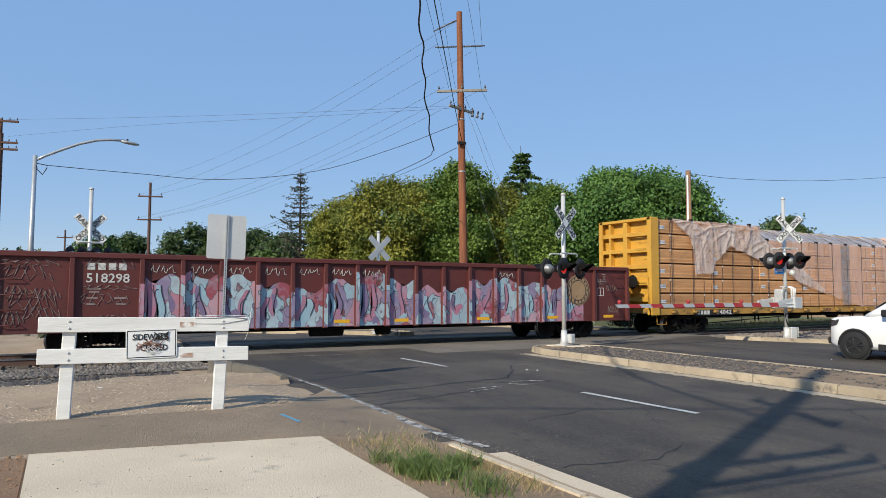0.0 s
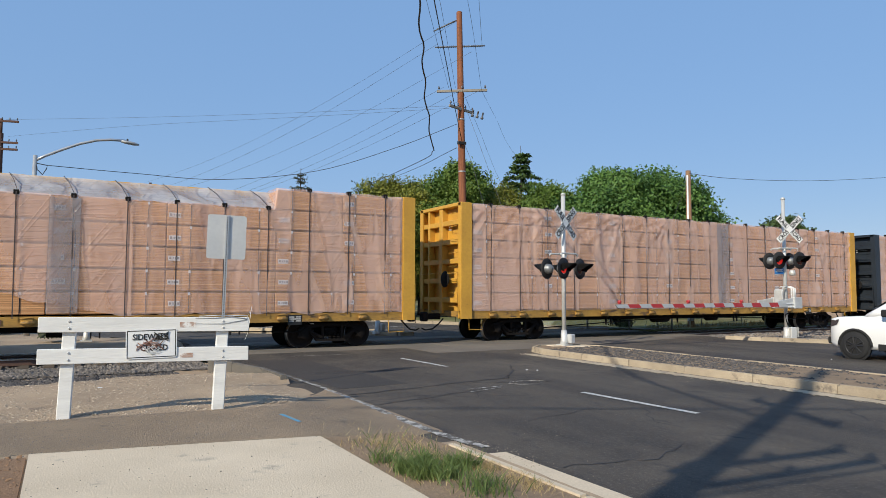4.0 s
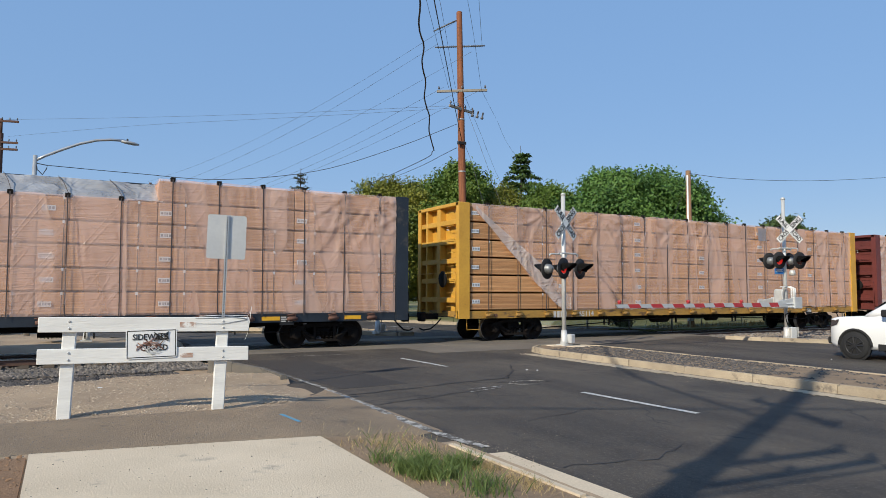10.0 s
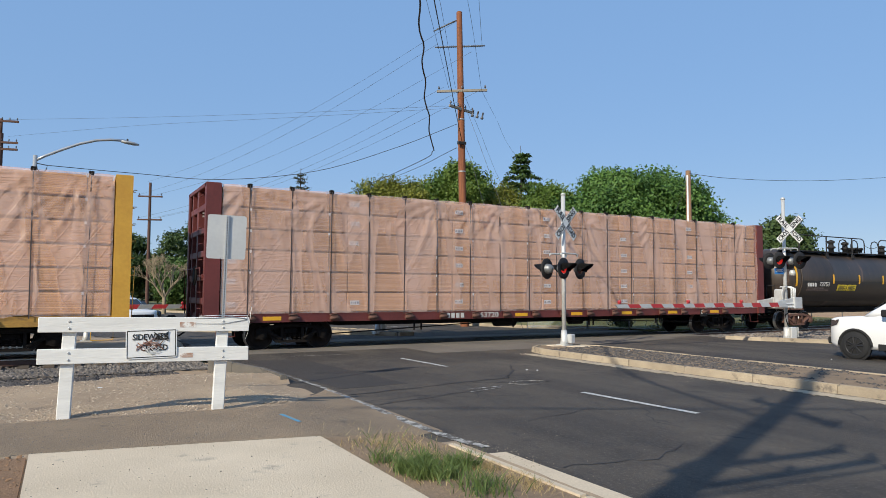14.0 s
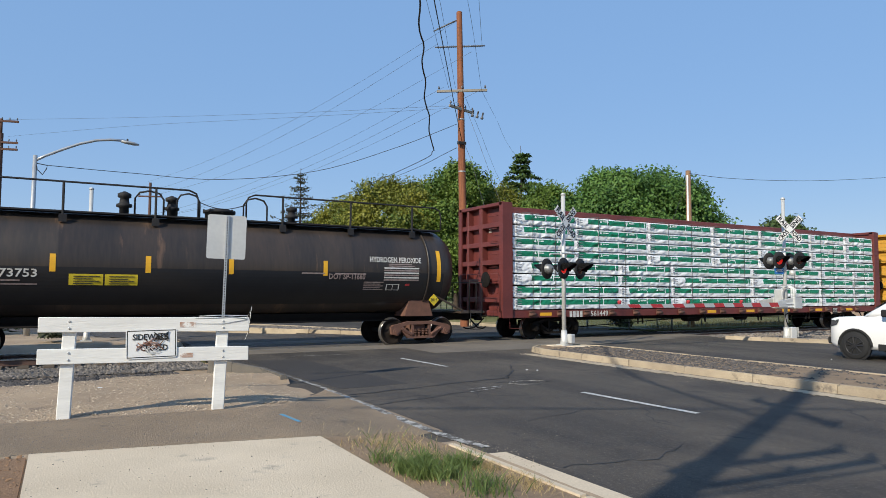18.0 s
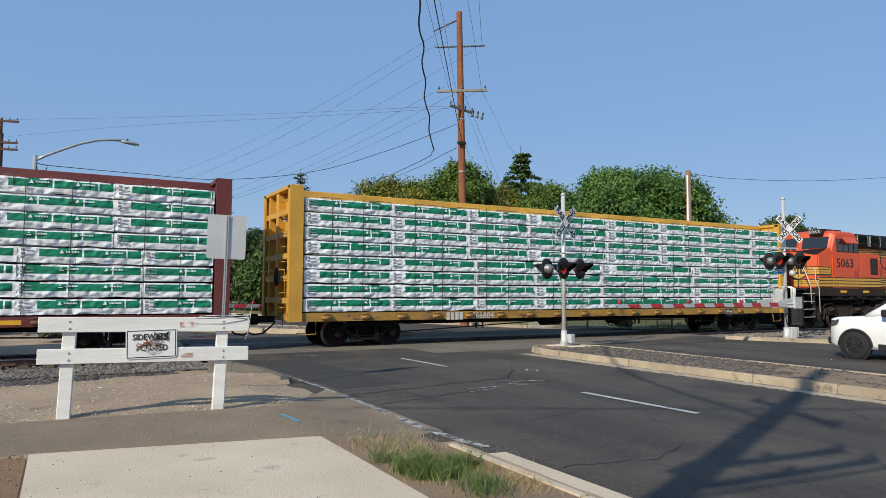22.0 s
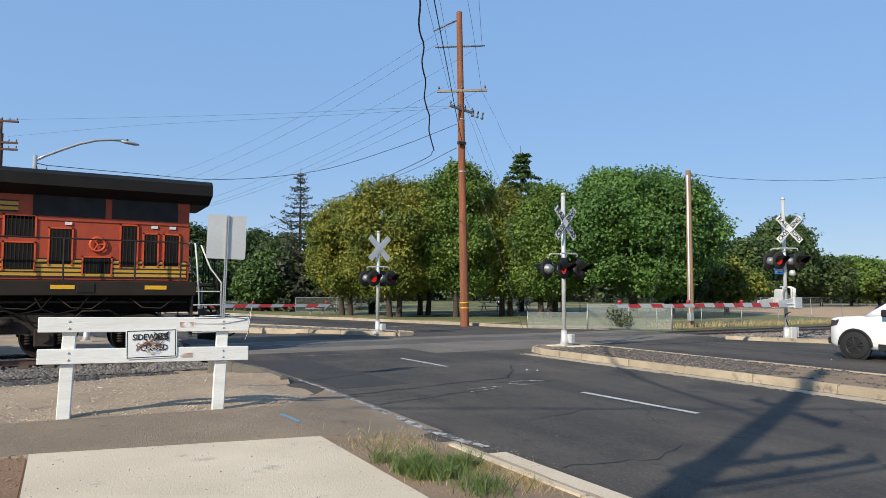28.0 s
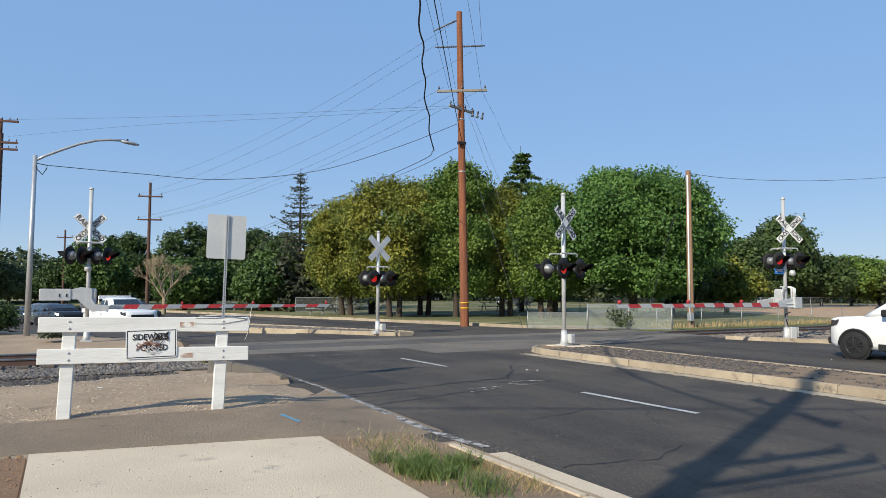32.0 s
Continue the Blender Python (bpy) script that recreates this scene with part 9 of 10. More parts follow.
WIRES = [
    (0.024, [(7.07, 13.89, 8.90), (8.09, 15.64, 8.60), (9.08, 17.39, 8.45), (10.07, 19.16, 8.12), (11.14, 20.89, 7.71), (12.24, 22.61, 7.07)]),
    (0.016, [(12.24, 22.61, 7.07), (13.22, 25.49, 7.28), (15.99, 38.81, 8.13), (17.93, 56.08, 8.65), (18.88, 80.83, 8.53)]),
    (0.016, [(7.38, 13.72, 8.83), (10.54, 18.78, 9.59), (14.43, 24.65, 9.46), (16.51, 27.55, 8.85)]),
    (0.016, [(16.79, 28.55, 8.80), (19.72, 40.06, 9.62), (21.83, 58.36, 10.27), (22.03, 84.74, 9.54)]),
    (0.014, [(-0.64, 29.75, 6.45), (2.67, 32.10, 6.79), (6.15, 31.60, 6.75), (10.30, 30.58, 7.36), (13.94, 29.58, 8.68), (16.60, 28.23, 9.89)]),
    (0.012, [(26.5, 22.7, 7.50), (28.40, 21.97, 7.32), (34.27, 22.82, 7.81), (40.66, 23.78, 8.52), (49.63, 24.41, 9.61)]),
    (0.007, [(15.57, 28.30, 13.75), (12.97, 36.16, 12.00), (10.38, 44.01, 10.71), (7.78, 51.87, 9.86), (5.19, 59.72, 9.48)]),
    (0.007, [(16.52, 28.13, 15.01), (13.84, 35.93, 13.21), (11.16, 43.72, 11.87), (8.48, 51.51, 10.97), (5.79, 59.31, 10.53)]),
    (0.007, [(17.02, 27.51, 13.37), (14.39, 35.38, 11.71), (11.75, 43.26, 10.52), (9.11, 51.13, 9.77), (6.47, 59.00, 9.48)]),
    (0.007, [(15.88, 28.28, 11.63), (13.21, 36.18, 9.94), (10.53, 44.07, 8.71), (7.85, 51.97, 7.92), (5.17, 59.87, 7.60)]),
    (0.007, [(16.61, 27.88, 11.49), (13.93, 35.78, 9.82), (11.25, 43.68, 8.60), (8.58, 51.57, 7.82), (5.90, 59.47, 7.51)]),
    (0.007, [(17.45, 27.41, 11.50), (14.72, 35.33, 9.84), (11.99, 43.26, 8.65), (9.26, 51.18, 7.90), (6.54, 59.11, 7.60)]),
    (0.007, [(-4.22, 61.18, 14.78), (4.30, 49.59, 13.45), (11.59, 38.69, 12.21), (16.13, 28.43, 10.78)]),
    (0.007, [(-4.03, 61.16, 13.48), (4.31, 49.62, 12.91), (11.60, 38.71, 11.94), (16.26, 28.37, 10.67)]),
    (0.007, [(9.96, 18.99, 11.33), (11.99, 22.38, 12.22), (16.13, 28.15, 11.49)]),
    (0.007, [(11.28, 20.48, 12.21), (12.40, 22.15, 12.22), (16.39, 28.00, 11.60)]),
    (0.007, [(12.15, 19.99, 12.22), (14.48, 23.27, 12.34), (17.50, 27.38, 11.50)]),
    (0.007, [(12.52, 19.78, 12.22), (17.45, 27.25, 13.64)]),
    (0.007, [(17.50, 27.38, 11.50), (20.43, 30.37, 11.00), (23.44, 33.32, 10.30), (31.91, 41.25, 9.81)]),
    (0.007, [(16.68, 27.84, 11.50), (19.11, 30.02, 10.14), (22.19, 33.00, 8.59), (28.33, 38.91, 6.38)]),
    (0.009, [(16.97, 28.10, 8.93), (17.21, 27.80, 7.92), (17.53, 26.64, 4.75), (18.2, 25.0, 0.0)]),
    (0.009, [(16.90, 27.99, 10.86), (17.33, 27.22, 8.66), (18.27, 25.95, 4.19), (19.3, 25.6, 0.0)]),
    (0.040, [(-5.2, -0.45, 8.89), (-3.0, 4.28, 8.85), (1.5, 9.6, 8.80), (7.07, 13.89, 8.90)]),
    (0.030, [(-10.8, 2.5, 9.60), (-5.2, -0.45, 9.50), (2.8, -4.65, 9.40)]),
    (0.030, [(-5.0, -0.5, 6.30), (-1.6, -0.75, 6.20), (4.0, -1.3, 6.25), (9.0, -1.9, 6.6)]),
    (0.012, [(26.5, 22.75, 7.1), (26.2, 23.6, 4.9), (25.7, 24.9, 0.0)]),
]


def smooth_line(pts, n=6):
    """A soft curve through the points."""
    p = [Vector(q) for q in pts]
    p = [p[0] * 2 - p[1], *p, p[-1] * 2 - p[-2]]
    out = []
    for a, b, c, d in zip(p, p[1:], p[2:], p[3:]):
        for i in range(n):
            t = i / n
            out.append(0.5 * ((2 * b) + (c - a) * t + (2 * a - 5 * b + 4 * c - d) * t * t + (3 * b - a - 3 * c + d) * t ** 3))
    return out + [p[-2]]


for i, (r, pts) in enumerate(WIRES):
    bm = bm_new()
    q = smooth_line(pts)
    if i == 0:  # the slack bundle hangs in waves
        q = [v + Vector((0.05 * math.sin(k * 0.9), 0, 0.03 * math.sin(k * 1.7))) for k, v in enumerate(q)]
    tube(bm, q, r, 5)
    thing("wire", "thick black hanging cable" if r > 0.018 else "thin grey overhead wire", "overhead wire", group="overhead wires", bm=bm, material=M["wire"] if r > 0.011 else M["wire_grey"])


# ---- fences and park fittings ----
def chain_fence(name, label, pts, height, material="chain", gap=3.0, pipe=0.03):
    f = thing(name, label, "fence", group="fences")
    bm = bm_new()
    box(bm, -0.001, -0.001, 0, 0.001, 0.001, 0.001)
    bm.clear()
    post = bm_new()
    rod(post, (0, 0, -0.1), (0, 0, height + 0.06), pipe, seg=8)
    post_mesh = mesh_of("post", post, M["fence_pipe"])
    for (x0, y0), (x1, y1) in zip(pts, pts[1:]):
        ln = math.hypot(x1 - x0, y1 - y0)
        n = max(1, round(ln / gap))
        ang = math.degrees(math.atan2(y1 - y0, x1 - x0))
        for i in range(n + 1):
            part("post", post_mesh, None, f, m=pose(x0 + (x1 - x0) * i / n, y0 + (y1 - y0) * i / n, 0))
        for z in (height, 0.08):
            b = bm_new()
            rod(b, (0, 0, z), (ln, 0, z), pipe * 0.7, seg=6)
            part("rail", b, M["fence_pipe"], f, m=pose(x0, y0, 0, 0, 0, ang))
        b = bm_new()
        b.faces.new([b.verts.new(c) for c in ((0, 0, 0.02), (ln, 0, 0.02), (ln, 0, height), (0, 0, height))])
        part("chain_link", b, M[material], f, "chain link mesh", pose(x0, y0, 0, 0, 0, ang))
    bm.free()
    return f


chain_fence("track_fence", "galvanised chain-link fence panels beside the track", [(20.9, 23.75), (23.5, 21.2)], 1.12, gap=1.8, pipe=0.035)
chain_fence("kerb_fence", "low sagging chain-link fence along the kerb", [(18.9, 25.6), (20.9, 23.8)], 0.75, gap=3.0, pipe=0.02)
chain_fence("field_fence", "long low chain-link fence along the park", [(24.5, 23.0), (60, 24.5), (110, 27.0)], 0.9, "chain_thin", 3.2, 0.025)
chain_fence("backstop_fence", "tall chain-link fence by the ball field", [(62, 27.0), (92, 30.0)], 2.4, "chain_thin", 4.0, 0.04)
chain_fence("park_fence", "chain-link fence inside the park", [(16, 52), (30, 44), (52, 42), (95, 52)], 1.2, "chain_thin", 3.5, 0.03)


def picnic_table(x, y, a):
    t = thing("picnic_table", "grey picnic table on the park lawn", "table", pose(x, y, 0.0, 0, 0, a), group="picnic tables")
    for nm, x0, z0, w in (("tabletop", 0.0, 0.72, 0.38), ("bench_seat", -0.75, 0.42, 0.14), ("bench_seat", 0.75, 0.42, 0.14)):
        bm = bm_new()
        box(bm, x0 - w, -0.95, z0, x0 + w, 0.95, z0 + 0.05, 0.01)
        part(nm, bm, M["bench"], t)
    for y0 in (-0.7, 0.7):
        bm = bm_new()
        rod(bm, (-0.7, y0, 0), (-0.2, y0, 0.72), 0.04, seg=6)
        rod(bm, (0.7, y0, 0), (0.2, y0, 0.72), 0.04, seg=6)
        part("leg_pair", bm, M["bench"], t)
    return t


pt = picnic_table(16.5, 47.0, 20)
for x, y, a in ((20.0, 52.0, 60), (24.5, 55, 10), (33.0, 50.0, 40), (38.0, 53, 0), (13.0, 60, 30)):
    copy_thing(pt, pose(x, y, 0.0, 0, 0, a))
for x, y in ((20.5, 47.5), (39.5, 36.0), (86, 40)):
    bm = bm_new()
    lathe(bm, [(0.24, 0), (0.28, 0.9), (0.30, 0.92), (0.2, 1.02), (0.02, 1.04)], pose(x, y, 0.0), 12)
    thing("trash_can", "dark round trash can on the lawn", "trash can", bm=bm, material=M["black"], group="trash cans")
bl = thing("bleachers", "grey metal bleachers behind the ball-field fence", "bleachers", pose(80, 31.5, 0.0, 0, 0, 8))
for k in range(4):
    bm = bm_new()
    box(bm, -5, k * 0.7, 0.35 + k * 0.38, 5, k * 0.7 + 0.3, 0.40 + k * 0.38, 0.01)
    part("seat_plank", bm, M["bench"], bl)
for x in (-4.8, -1.6, 1.6, 4.8):
    bm = bm_new()
    rod(bm, (x, 0, 0), (x, 2.2, 1.5), 0.04, seg=6)
    rod(bm, (x, 2.2, 0), (x, 2.2, 1.5), 0.04, seg=6)
    part("support", bm, M["bench"], bl)
# ---- trees and plants ----
def leaf_mesh(name, centres, out, size, material, seed, flat=0.75, long=1.5):
    """A crown of many small leaf sprays: one bent card of four corners for each."""
    rng = np.random.default_rng(seed)
    n = len(centres)
    nrm = out * flat + rng.normal(size=(n, 3)) * 0.7
    nrm /= np.linalg.norm(nrm, axis=1, keepdims=True)
    u = np.cross(nrm, rng.normal(size=(n, 3)))
    u /= np.linalg.norm(u, axis=1, keepdims=True)
    v = np.cross(nrm, u)
    s = size * rng.uniform(0.6, 1.4, (n, 1))
    u, v = u * s * long * 0.5, v * s * 0.5
    bend = nrm * s * 0.18
    quad = np.stack([centres - u, centres - v * 0.9 + bend, centres + u, centres + v * 0.9 + bend], 1).reshape(-1, 3)
    me = bpy.data.meshes.new(name)
    me.vertices.add(4 * n)
    me.vertices.foreach_set("co", quad.astype(np.float32).ravel())
    me.loops.add(4 * n)
    me.loops.foreach_set("vertex_index", np.arange(4 * n, dtype=np.int32))
    me.polygons.add(n)
    me.polygons.foreach_set("loop_start", np.arange(0, 4 * n, 4, dtype=np.int32))
    me.update(calc_edges=True)
    me.validate()
    me.materials.append(material)
    return me


def clumps(blobs, count, per, spread, seed, inner=0.25, droop=0.0):
    """Leaf places: clumps on and in the lobes of a crown, so that its outline is uneven and has gaps."""
    rng = np.random.default_rng(seed)
    b = np.array(blobs, float)
    wgt = (b[:, 3] * b[:, 4] + b[:, 3] * b[:, 5]) + 0.01
    k = rng.choice(len(b), count, p=wgt / wgt.sum())
    d = rng.normal(size=(count, 3))
    d /= np.linalg.norm(d, axis=1, keepdims=True)
    rad = np.where(rng.uniform(size=count) < inner, rng.uniform(0.25, 0.8, count), rng.uniform(0.82, 1.08, count))
    c = b[k, :3] + d * b[k, 3:6] * rad[:, None]
    sp = spread * rng.uniform(0.6, 1.4, count)
    off = np.clip(rng.normal(size=(count, per, 3)), -1.5, 1.5) * sp[:, None, None] * np.array([1, 1, 0.75])
    if droop:
        off[:, :, 2] -= np.abs(rng.normal(size=(count, per))) * droop
    p = (c[:, None, :] + off).reshape(-1, 3)
    o = np.repeat(d, per, 0) + np.array([0, 0, 0.35])
    keep = p[:, 2] > 0.15
    return p[keep], o[keep]


def limb(bm, pts, r0, r1, seg=8):
    pts = [Vector(p) for p in pts]
    n = len(pts) - 1
    for i in range(n):
        rod(bm, pts[i], pts[i + 1], r0 + (r1 - r0) * i / n, r0 + (r1 - r0) * (i + 1) / n, seg, False)


def tree(name, label, x, y, blobs, trunks, count, per, leaf, material, seed, spread=0.45, inner=0.25, droop=0.0, bark="bark", group="park trees", trunk_r=0.22):
    t = thing(name, label, "tree", pose(x, y, 0), group=group)
    rng = random.Random(seed)
    for tx, ty, h in trunks:
        bm = bm_new()
        pts = [(tx, ty, -0.1), (tx + rng.uniform(-0.1, 0.1), ty, h * 0.4), (tx + rng.uniform(-0.25, 0.25), ty + rng.uniform(-0.2, 0.2), h)]
        limb(bm, pts, trunk_r, trunk_r * 0.6, 10)
        for k in range(5):
            b = rng.choice(blobs)
            e = Vector(b[:3]) + Vector((rng.uniform(-0.6, 0.6) * b[3], rng.uniform(-0.6, 0.6) * b[4], rng.uniform(-0.3, 0.5) * b[5]))
            s = Vector(pts[-1])
            limb(bm, [s, s.lerp(e, 0.45) + Vector((0, 0, 0.3)), e], trunk_r * 0.5, 0.03, 6)
        part("trunk", bm, M[bark], t, "dark bare trunk with limbs")
    p, o = clumps(blobs, count, per, spread, seed, inner, droop)
    part("crown", leaf_mesh("crown", p, o, leaf, M[material], seed), None, t, "uneven crown of small leaves")
    return t


def lobes(seed, n, rx, ry, z0, z1, r):
    """Random lobes that fill a rounded crown."""
    rng = random.Random(seed)
    out = [(0, 0, (z0 + z1) / 2, rx * 0.72, ry * 0.72, (z1 - z0) * 0.40)]
    for i in range(n):
        a = rng.uniform(0, 6.283)
        u = rng.uniform(-0.9, 1.0)
        q = math.sqrt(max(0.05, 1 - u * u))
        rr = r * rng.uniform(0.7, 1.3)
        out.append(((rx - rr) * q * math.cos(a), (ry - rr) * q * math.sin(a), (z0 + z1) / 2 + u * ((z1 - z0) / 2 - rr * 0.8), rr, rr, rr * 0.8))
    return out


# the yellowing row behind the tall pole
ROW = [(17.2, 45.0, 2.6, 8.0, "leaf_yg", 31), (18.9, 40.8, 3.3, 9.2, "leaf_yg", 32), (22.6, 43.6, 3.0, 9.9, "leaf_yg", 33), (22.9, 39.0, 2.9, 10.2, "leaf_mid", 34), (26.6, 39.0, 3.0, 9.2, "leaf_yg", 35),
       (27.6, 35.9, 2.6, 7.6, "leaf_mid", 36), (29.0, 36.2, 2.8, 9.0, "leaf_mid", 37)]
for i, (x, y, w, h, mat_name, seed) in enumerate(ROW):
    bl = lobes(seed, 28, w + 0.15, w + 0.15, 1.2, h + 0.3, 0.95) + [(0, 0, h - 0.6, 0.6, 0.6, 0.9), (0.5, 0, h - 1.3, 0.8, 0.8, 0.8)]
    tree("park_tree", "broad shade tree, its green leaves turning yellow" if mat_name == "leaf_yg" else "tall green shade tree on the park lawn", x, y, bl, [(0, 0, 2.6), (0.5, -0.3, 2.4)], 2000, 40, 0.118, mat_name, seed, 0.28,
         0.3, 0.25)
# the large green tree
tree("park_tree", "large full green shade tree behind the crossing", 33.0, 33.0, lobes(41, 64, 6.5, 5.8, 1.2, 9.95, 1.3) + [(-1.6, 0.9, 9.0, 1.1, 1.1, 0.9), (1.2, -0.6, 8.7, 1.2, 1.2, 0.9), (4.2, -2, 5.5, 1.6, 1.6, 1.6)],
     [(0, 0, 3.2), (0.4, 0.5, 3.0)], 4200, 36, 0.135, "leaf_deep", 41, 0.32, 0.25, 0.1, trunk_r=0.35)
tree("park_tree", "dark leafy tree behind the large green tree", 40.5, 36.5, lobes(42, 26, 3.6, 3.6, 0.9, 6.4, 1.1), [(0, 0, 2.0)], 900, 26, 0.2, "leaf_dark", 42, 0.4)
tree("park_tree", "small yellowing tree at the park edge", 45.5, 35.5, lobes(43, 18, 2.6, 2.6, 0.8, 4.6, 0.9), [(0, 0, 1.6)], 520, 26, 0.18, "leaf_yg", 43, 0.36)
# right of the street: distant dark trees
for x, y, w, h, mat_name, seed in ((74.4, 50.0, 3.4, 10.6, "leaf_dark", 51), (67.6, 49.6, 2.8, 7.8, "leaf_dark", 52), (82.0, 50.3, 3.6, 6.4, "leaf_dark", 53), (89.5, 50.9, 3.8, 6.3, "leaf_mid", 54), (97.0, 51.4, 3.8, 6.0, "leaf_mid", 55),
                                    (60.0, 52.0, 3.2, 6.4, "leaf_mid", 56), (93.5, 46.0, 3.6, 5.2, "leaf_far", 57)):
    tree("park_tree", "distant dark green park tree", x, y, lobes(seed, 30, w, w, 0.9, h, 1.25), [(0, 0, 2.2)], 900, 26, 0.28, mat_name, seed, 0.5)
# left: dark round trees, green shrubby trees
for x, y, w, h, mat_name, seed in ((13.7, 90, 4.3, 10.0, "leaf_dark", 61), (6.9, 96, 4.2, 8.9, "leaf_dark", 62), (18.9, 79.5, 3.6, 9.0, "leaf_dark", 63), (21.8, 76, 3.2, 8.2, "leaf_dark", 64), (0.5, 100, 4.0, 6.0, "leaf_dark", 65),
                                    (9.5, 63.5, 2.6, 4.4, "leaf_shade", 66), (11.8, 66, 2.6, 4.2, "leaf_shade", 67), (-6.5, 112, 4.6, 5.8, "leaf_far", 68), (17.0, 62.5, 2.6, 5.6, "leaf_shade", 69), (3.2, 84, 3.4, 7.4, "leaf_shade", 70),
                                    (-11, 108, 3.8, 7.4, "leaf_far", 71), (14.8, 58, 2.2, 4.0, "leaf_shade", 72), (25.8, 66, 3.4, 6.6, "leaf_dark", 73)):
    tree("park_tree", "dark rounded evergreen in the distance" if mat_name == "leaf_dark" else "leafy green tree beside the street", x, y, lobes(seed, 30, w, w, 0.6, h, 1.0), [(0, 0, 2.0)], 1000, 22, 0.22, mat_name, seed, 0.36)


def conifer(name, label, x, y, height, width, material, seed, tiers, sparse=1.0, leaf=0.3, start=0.12, rise=-0.15, tip=0.10, bare=0.0):
    """Whorls of long straight boughs on a straight trunk; bare: how much of the crown's upper part has lost its needles."""
    t = thing(name, label, "tree", pose(x, y, 0), group="park trees")
    rng = np.random.default_rng(seed)
    bm = bm_new()
    limb(bm, [(0, 0, -0.1), (0.05, 0, height * 0.5), (0, 0, height)], 0.26, 0.02, 9)
    pts, outs = [], []
    for i in range(tiers):
        f = start + (0.985 - start) * i / tiers
        z = height * f + rng.uniform(-0.15, 0.15)
        reach = max(0.25, width * ((1 - f) / (1 - start)) ** 0.85 * rng.uniform(0.70, 1.12))
        for k in range(7):
            a = k * 0.9 + i * 2.4 + rng.uniform(-0.5, 0.5)
            r = reach * rng.uniform(0.35, 1.1)
            s = np.array([0, 0, z])
            e = np.array([math.cos(a) * r, math.sin(a) * r, z + rise * r + tip * r])
            mid = np.array([math.cos(a) * r * 0.55, math.sin(a) * r * 0.55, z + rise * r * 0.75])
            limb(bm, [tuple(s), tuple(mid), tuple(e)], 0.028 + 0.006 * r, 0.010, 4)
            n = int(30 * sparse * max(0.35, r / 2) * (1 - bare * min(1, f * 1.3)))
            u = rng.uniform(0.18, 1.04, n)[:, None]
            on = np.where(u < 0.55, s + (mid - s) * (u / 0.55), mid + (e - mid) * ((u - 0.55) / 0.45))
            wide = 0.10 + 0.10 * r * (1 - u)
            across = np.array([-math.sin(a), math.cos(a), 0.0])
            p = on + across * rng.normal(size=(n, 1)) * wide + rng.normal(size=(n, 3)) * 0.05
            p[:, 2] -= np.abs(rng.normal(size=n)) * 0.07
            pts.append(p)
            outs.append(np.tile(np.array([0, 0, 1.0]), (n, 1)))
    part("trunk", bm, M["bark"], t, "straight trunk with whorled branches")
    part("crown", leaf_mesh("crown", np.concatenate(pts), np.concatenate(outs), leaf, M[material], seed, 0.9, 2.2), None, t, "tiered crown of needle sprays")
    return t


conifer("conifer", "dark layered conifer rising over the park trees", 35.2, 48.6, 14.7, 8.4, "leaf_shade", 81, 24, 2.6, 0.17, 0.10, 0.06, -0.10)
conifer("conifer", "thin sparse grey pine with bare upper branches", 18.9, 60.6, 13.1, 5.2, "leaf_grey", 82, 26, 1.3, 0.13, 0.22, -0.10, 0.18, 0.55)
conifer("conifer", "drooping grey-green conifer beside the pine", 19.6, 58.0, 8.6, 4.6, "leaf_grey", 83, 24, 3.2, 0.18, 0.06, -0.26, 0.06)
conifer("conifer", "low grey-green conifer at the lawn's edge", 16.4, 57.0, 5.0, 2.6, "leaf_grey", 84, 12, 1.8, 0.26, 0.08, -0.2)

# bare pale tree
bt = thing("bare_tree", "leafless pale-barked tree by the far lanes", "tree", pose(6.6, 53.8, 0), group="park trees")
bm = bm_new()
rng = random.Random(9)


def branch(p, d, ln, r, depth):
    q = p + d * ln
    limb(bm, [p, p.lerp(q, 0.5) + Vector((rng.uniform(-0.05, 0.05), rng.uniform(-0.05, 0.05), 0.03)), q], r, r * 0.65, 5 if depth > 1 else 3)
    if depth:
        for k in range(3 if depth > 1 else 4):
            nd = (d + Vector((rng.uniform(-0.55, 0.55), rng.uniform(-0.55, 0.55), rng.uniform(-0.15, 0.50)))).normalized()
            branch(q, nd, ln * rng.uniform(0.55, 0.8), max(0.008, r * 0.58), depth - 1)


limb(bm, [(0, 0, -0.6), (0, 0, 1.2)], 0.17, 0.14, 8)
for k in range(5):
    a = k * 1.257 + 0.4
    branch(Vector((0, 0, 1.1)), Vector((math.cos(a) * 0.62, math.sin(a) * 0.62, 0.9)).normalized(), 1.05, 0.085, 5)
part("crown", bm, M["bark_pale"], bt, "bare pale trunk and twigs")

# far woods close the park; their haze is put into a greyer leaf colour
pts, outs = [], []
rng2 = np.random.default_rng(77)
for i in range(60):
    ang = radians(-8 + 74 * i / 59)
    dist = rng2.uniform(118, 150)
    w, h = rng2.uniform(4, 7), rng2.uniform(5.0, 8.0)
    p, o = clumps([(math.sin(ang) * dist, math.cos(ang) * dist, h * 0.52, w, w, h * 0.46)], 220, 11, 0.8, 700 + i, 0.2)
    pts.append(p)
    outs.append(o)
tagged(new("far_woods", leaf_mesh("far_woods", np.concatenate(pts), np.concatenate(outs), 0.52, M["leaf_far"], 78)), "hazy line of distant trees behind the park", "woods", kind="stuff")

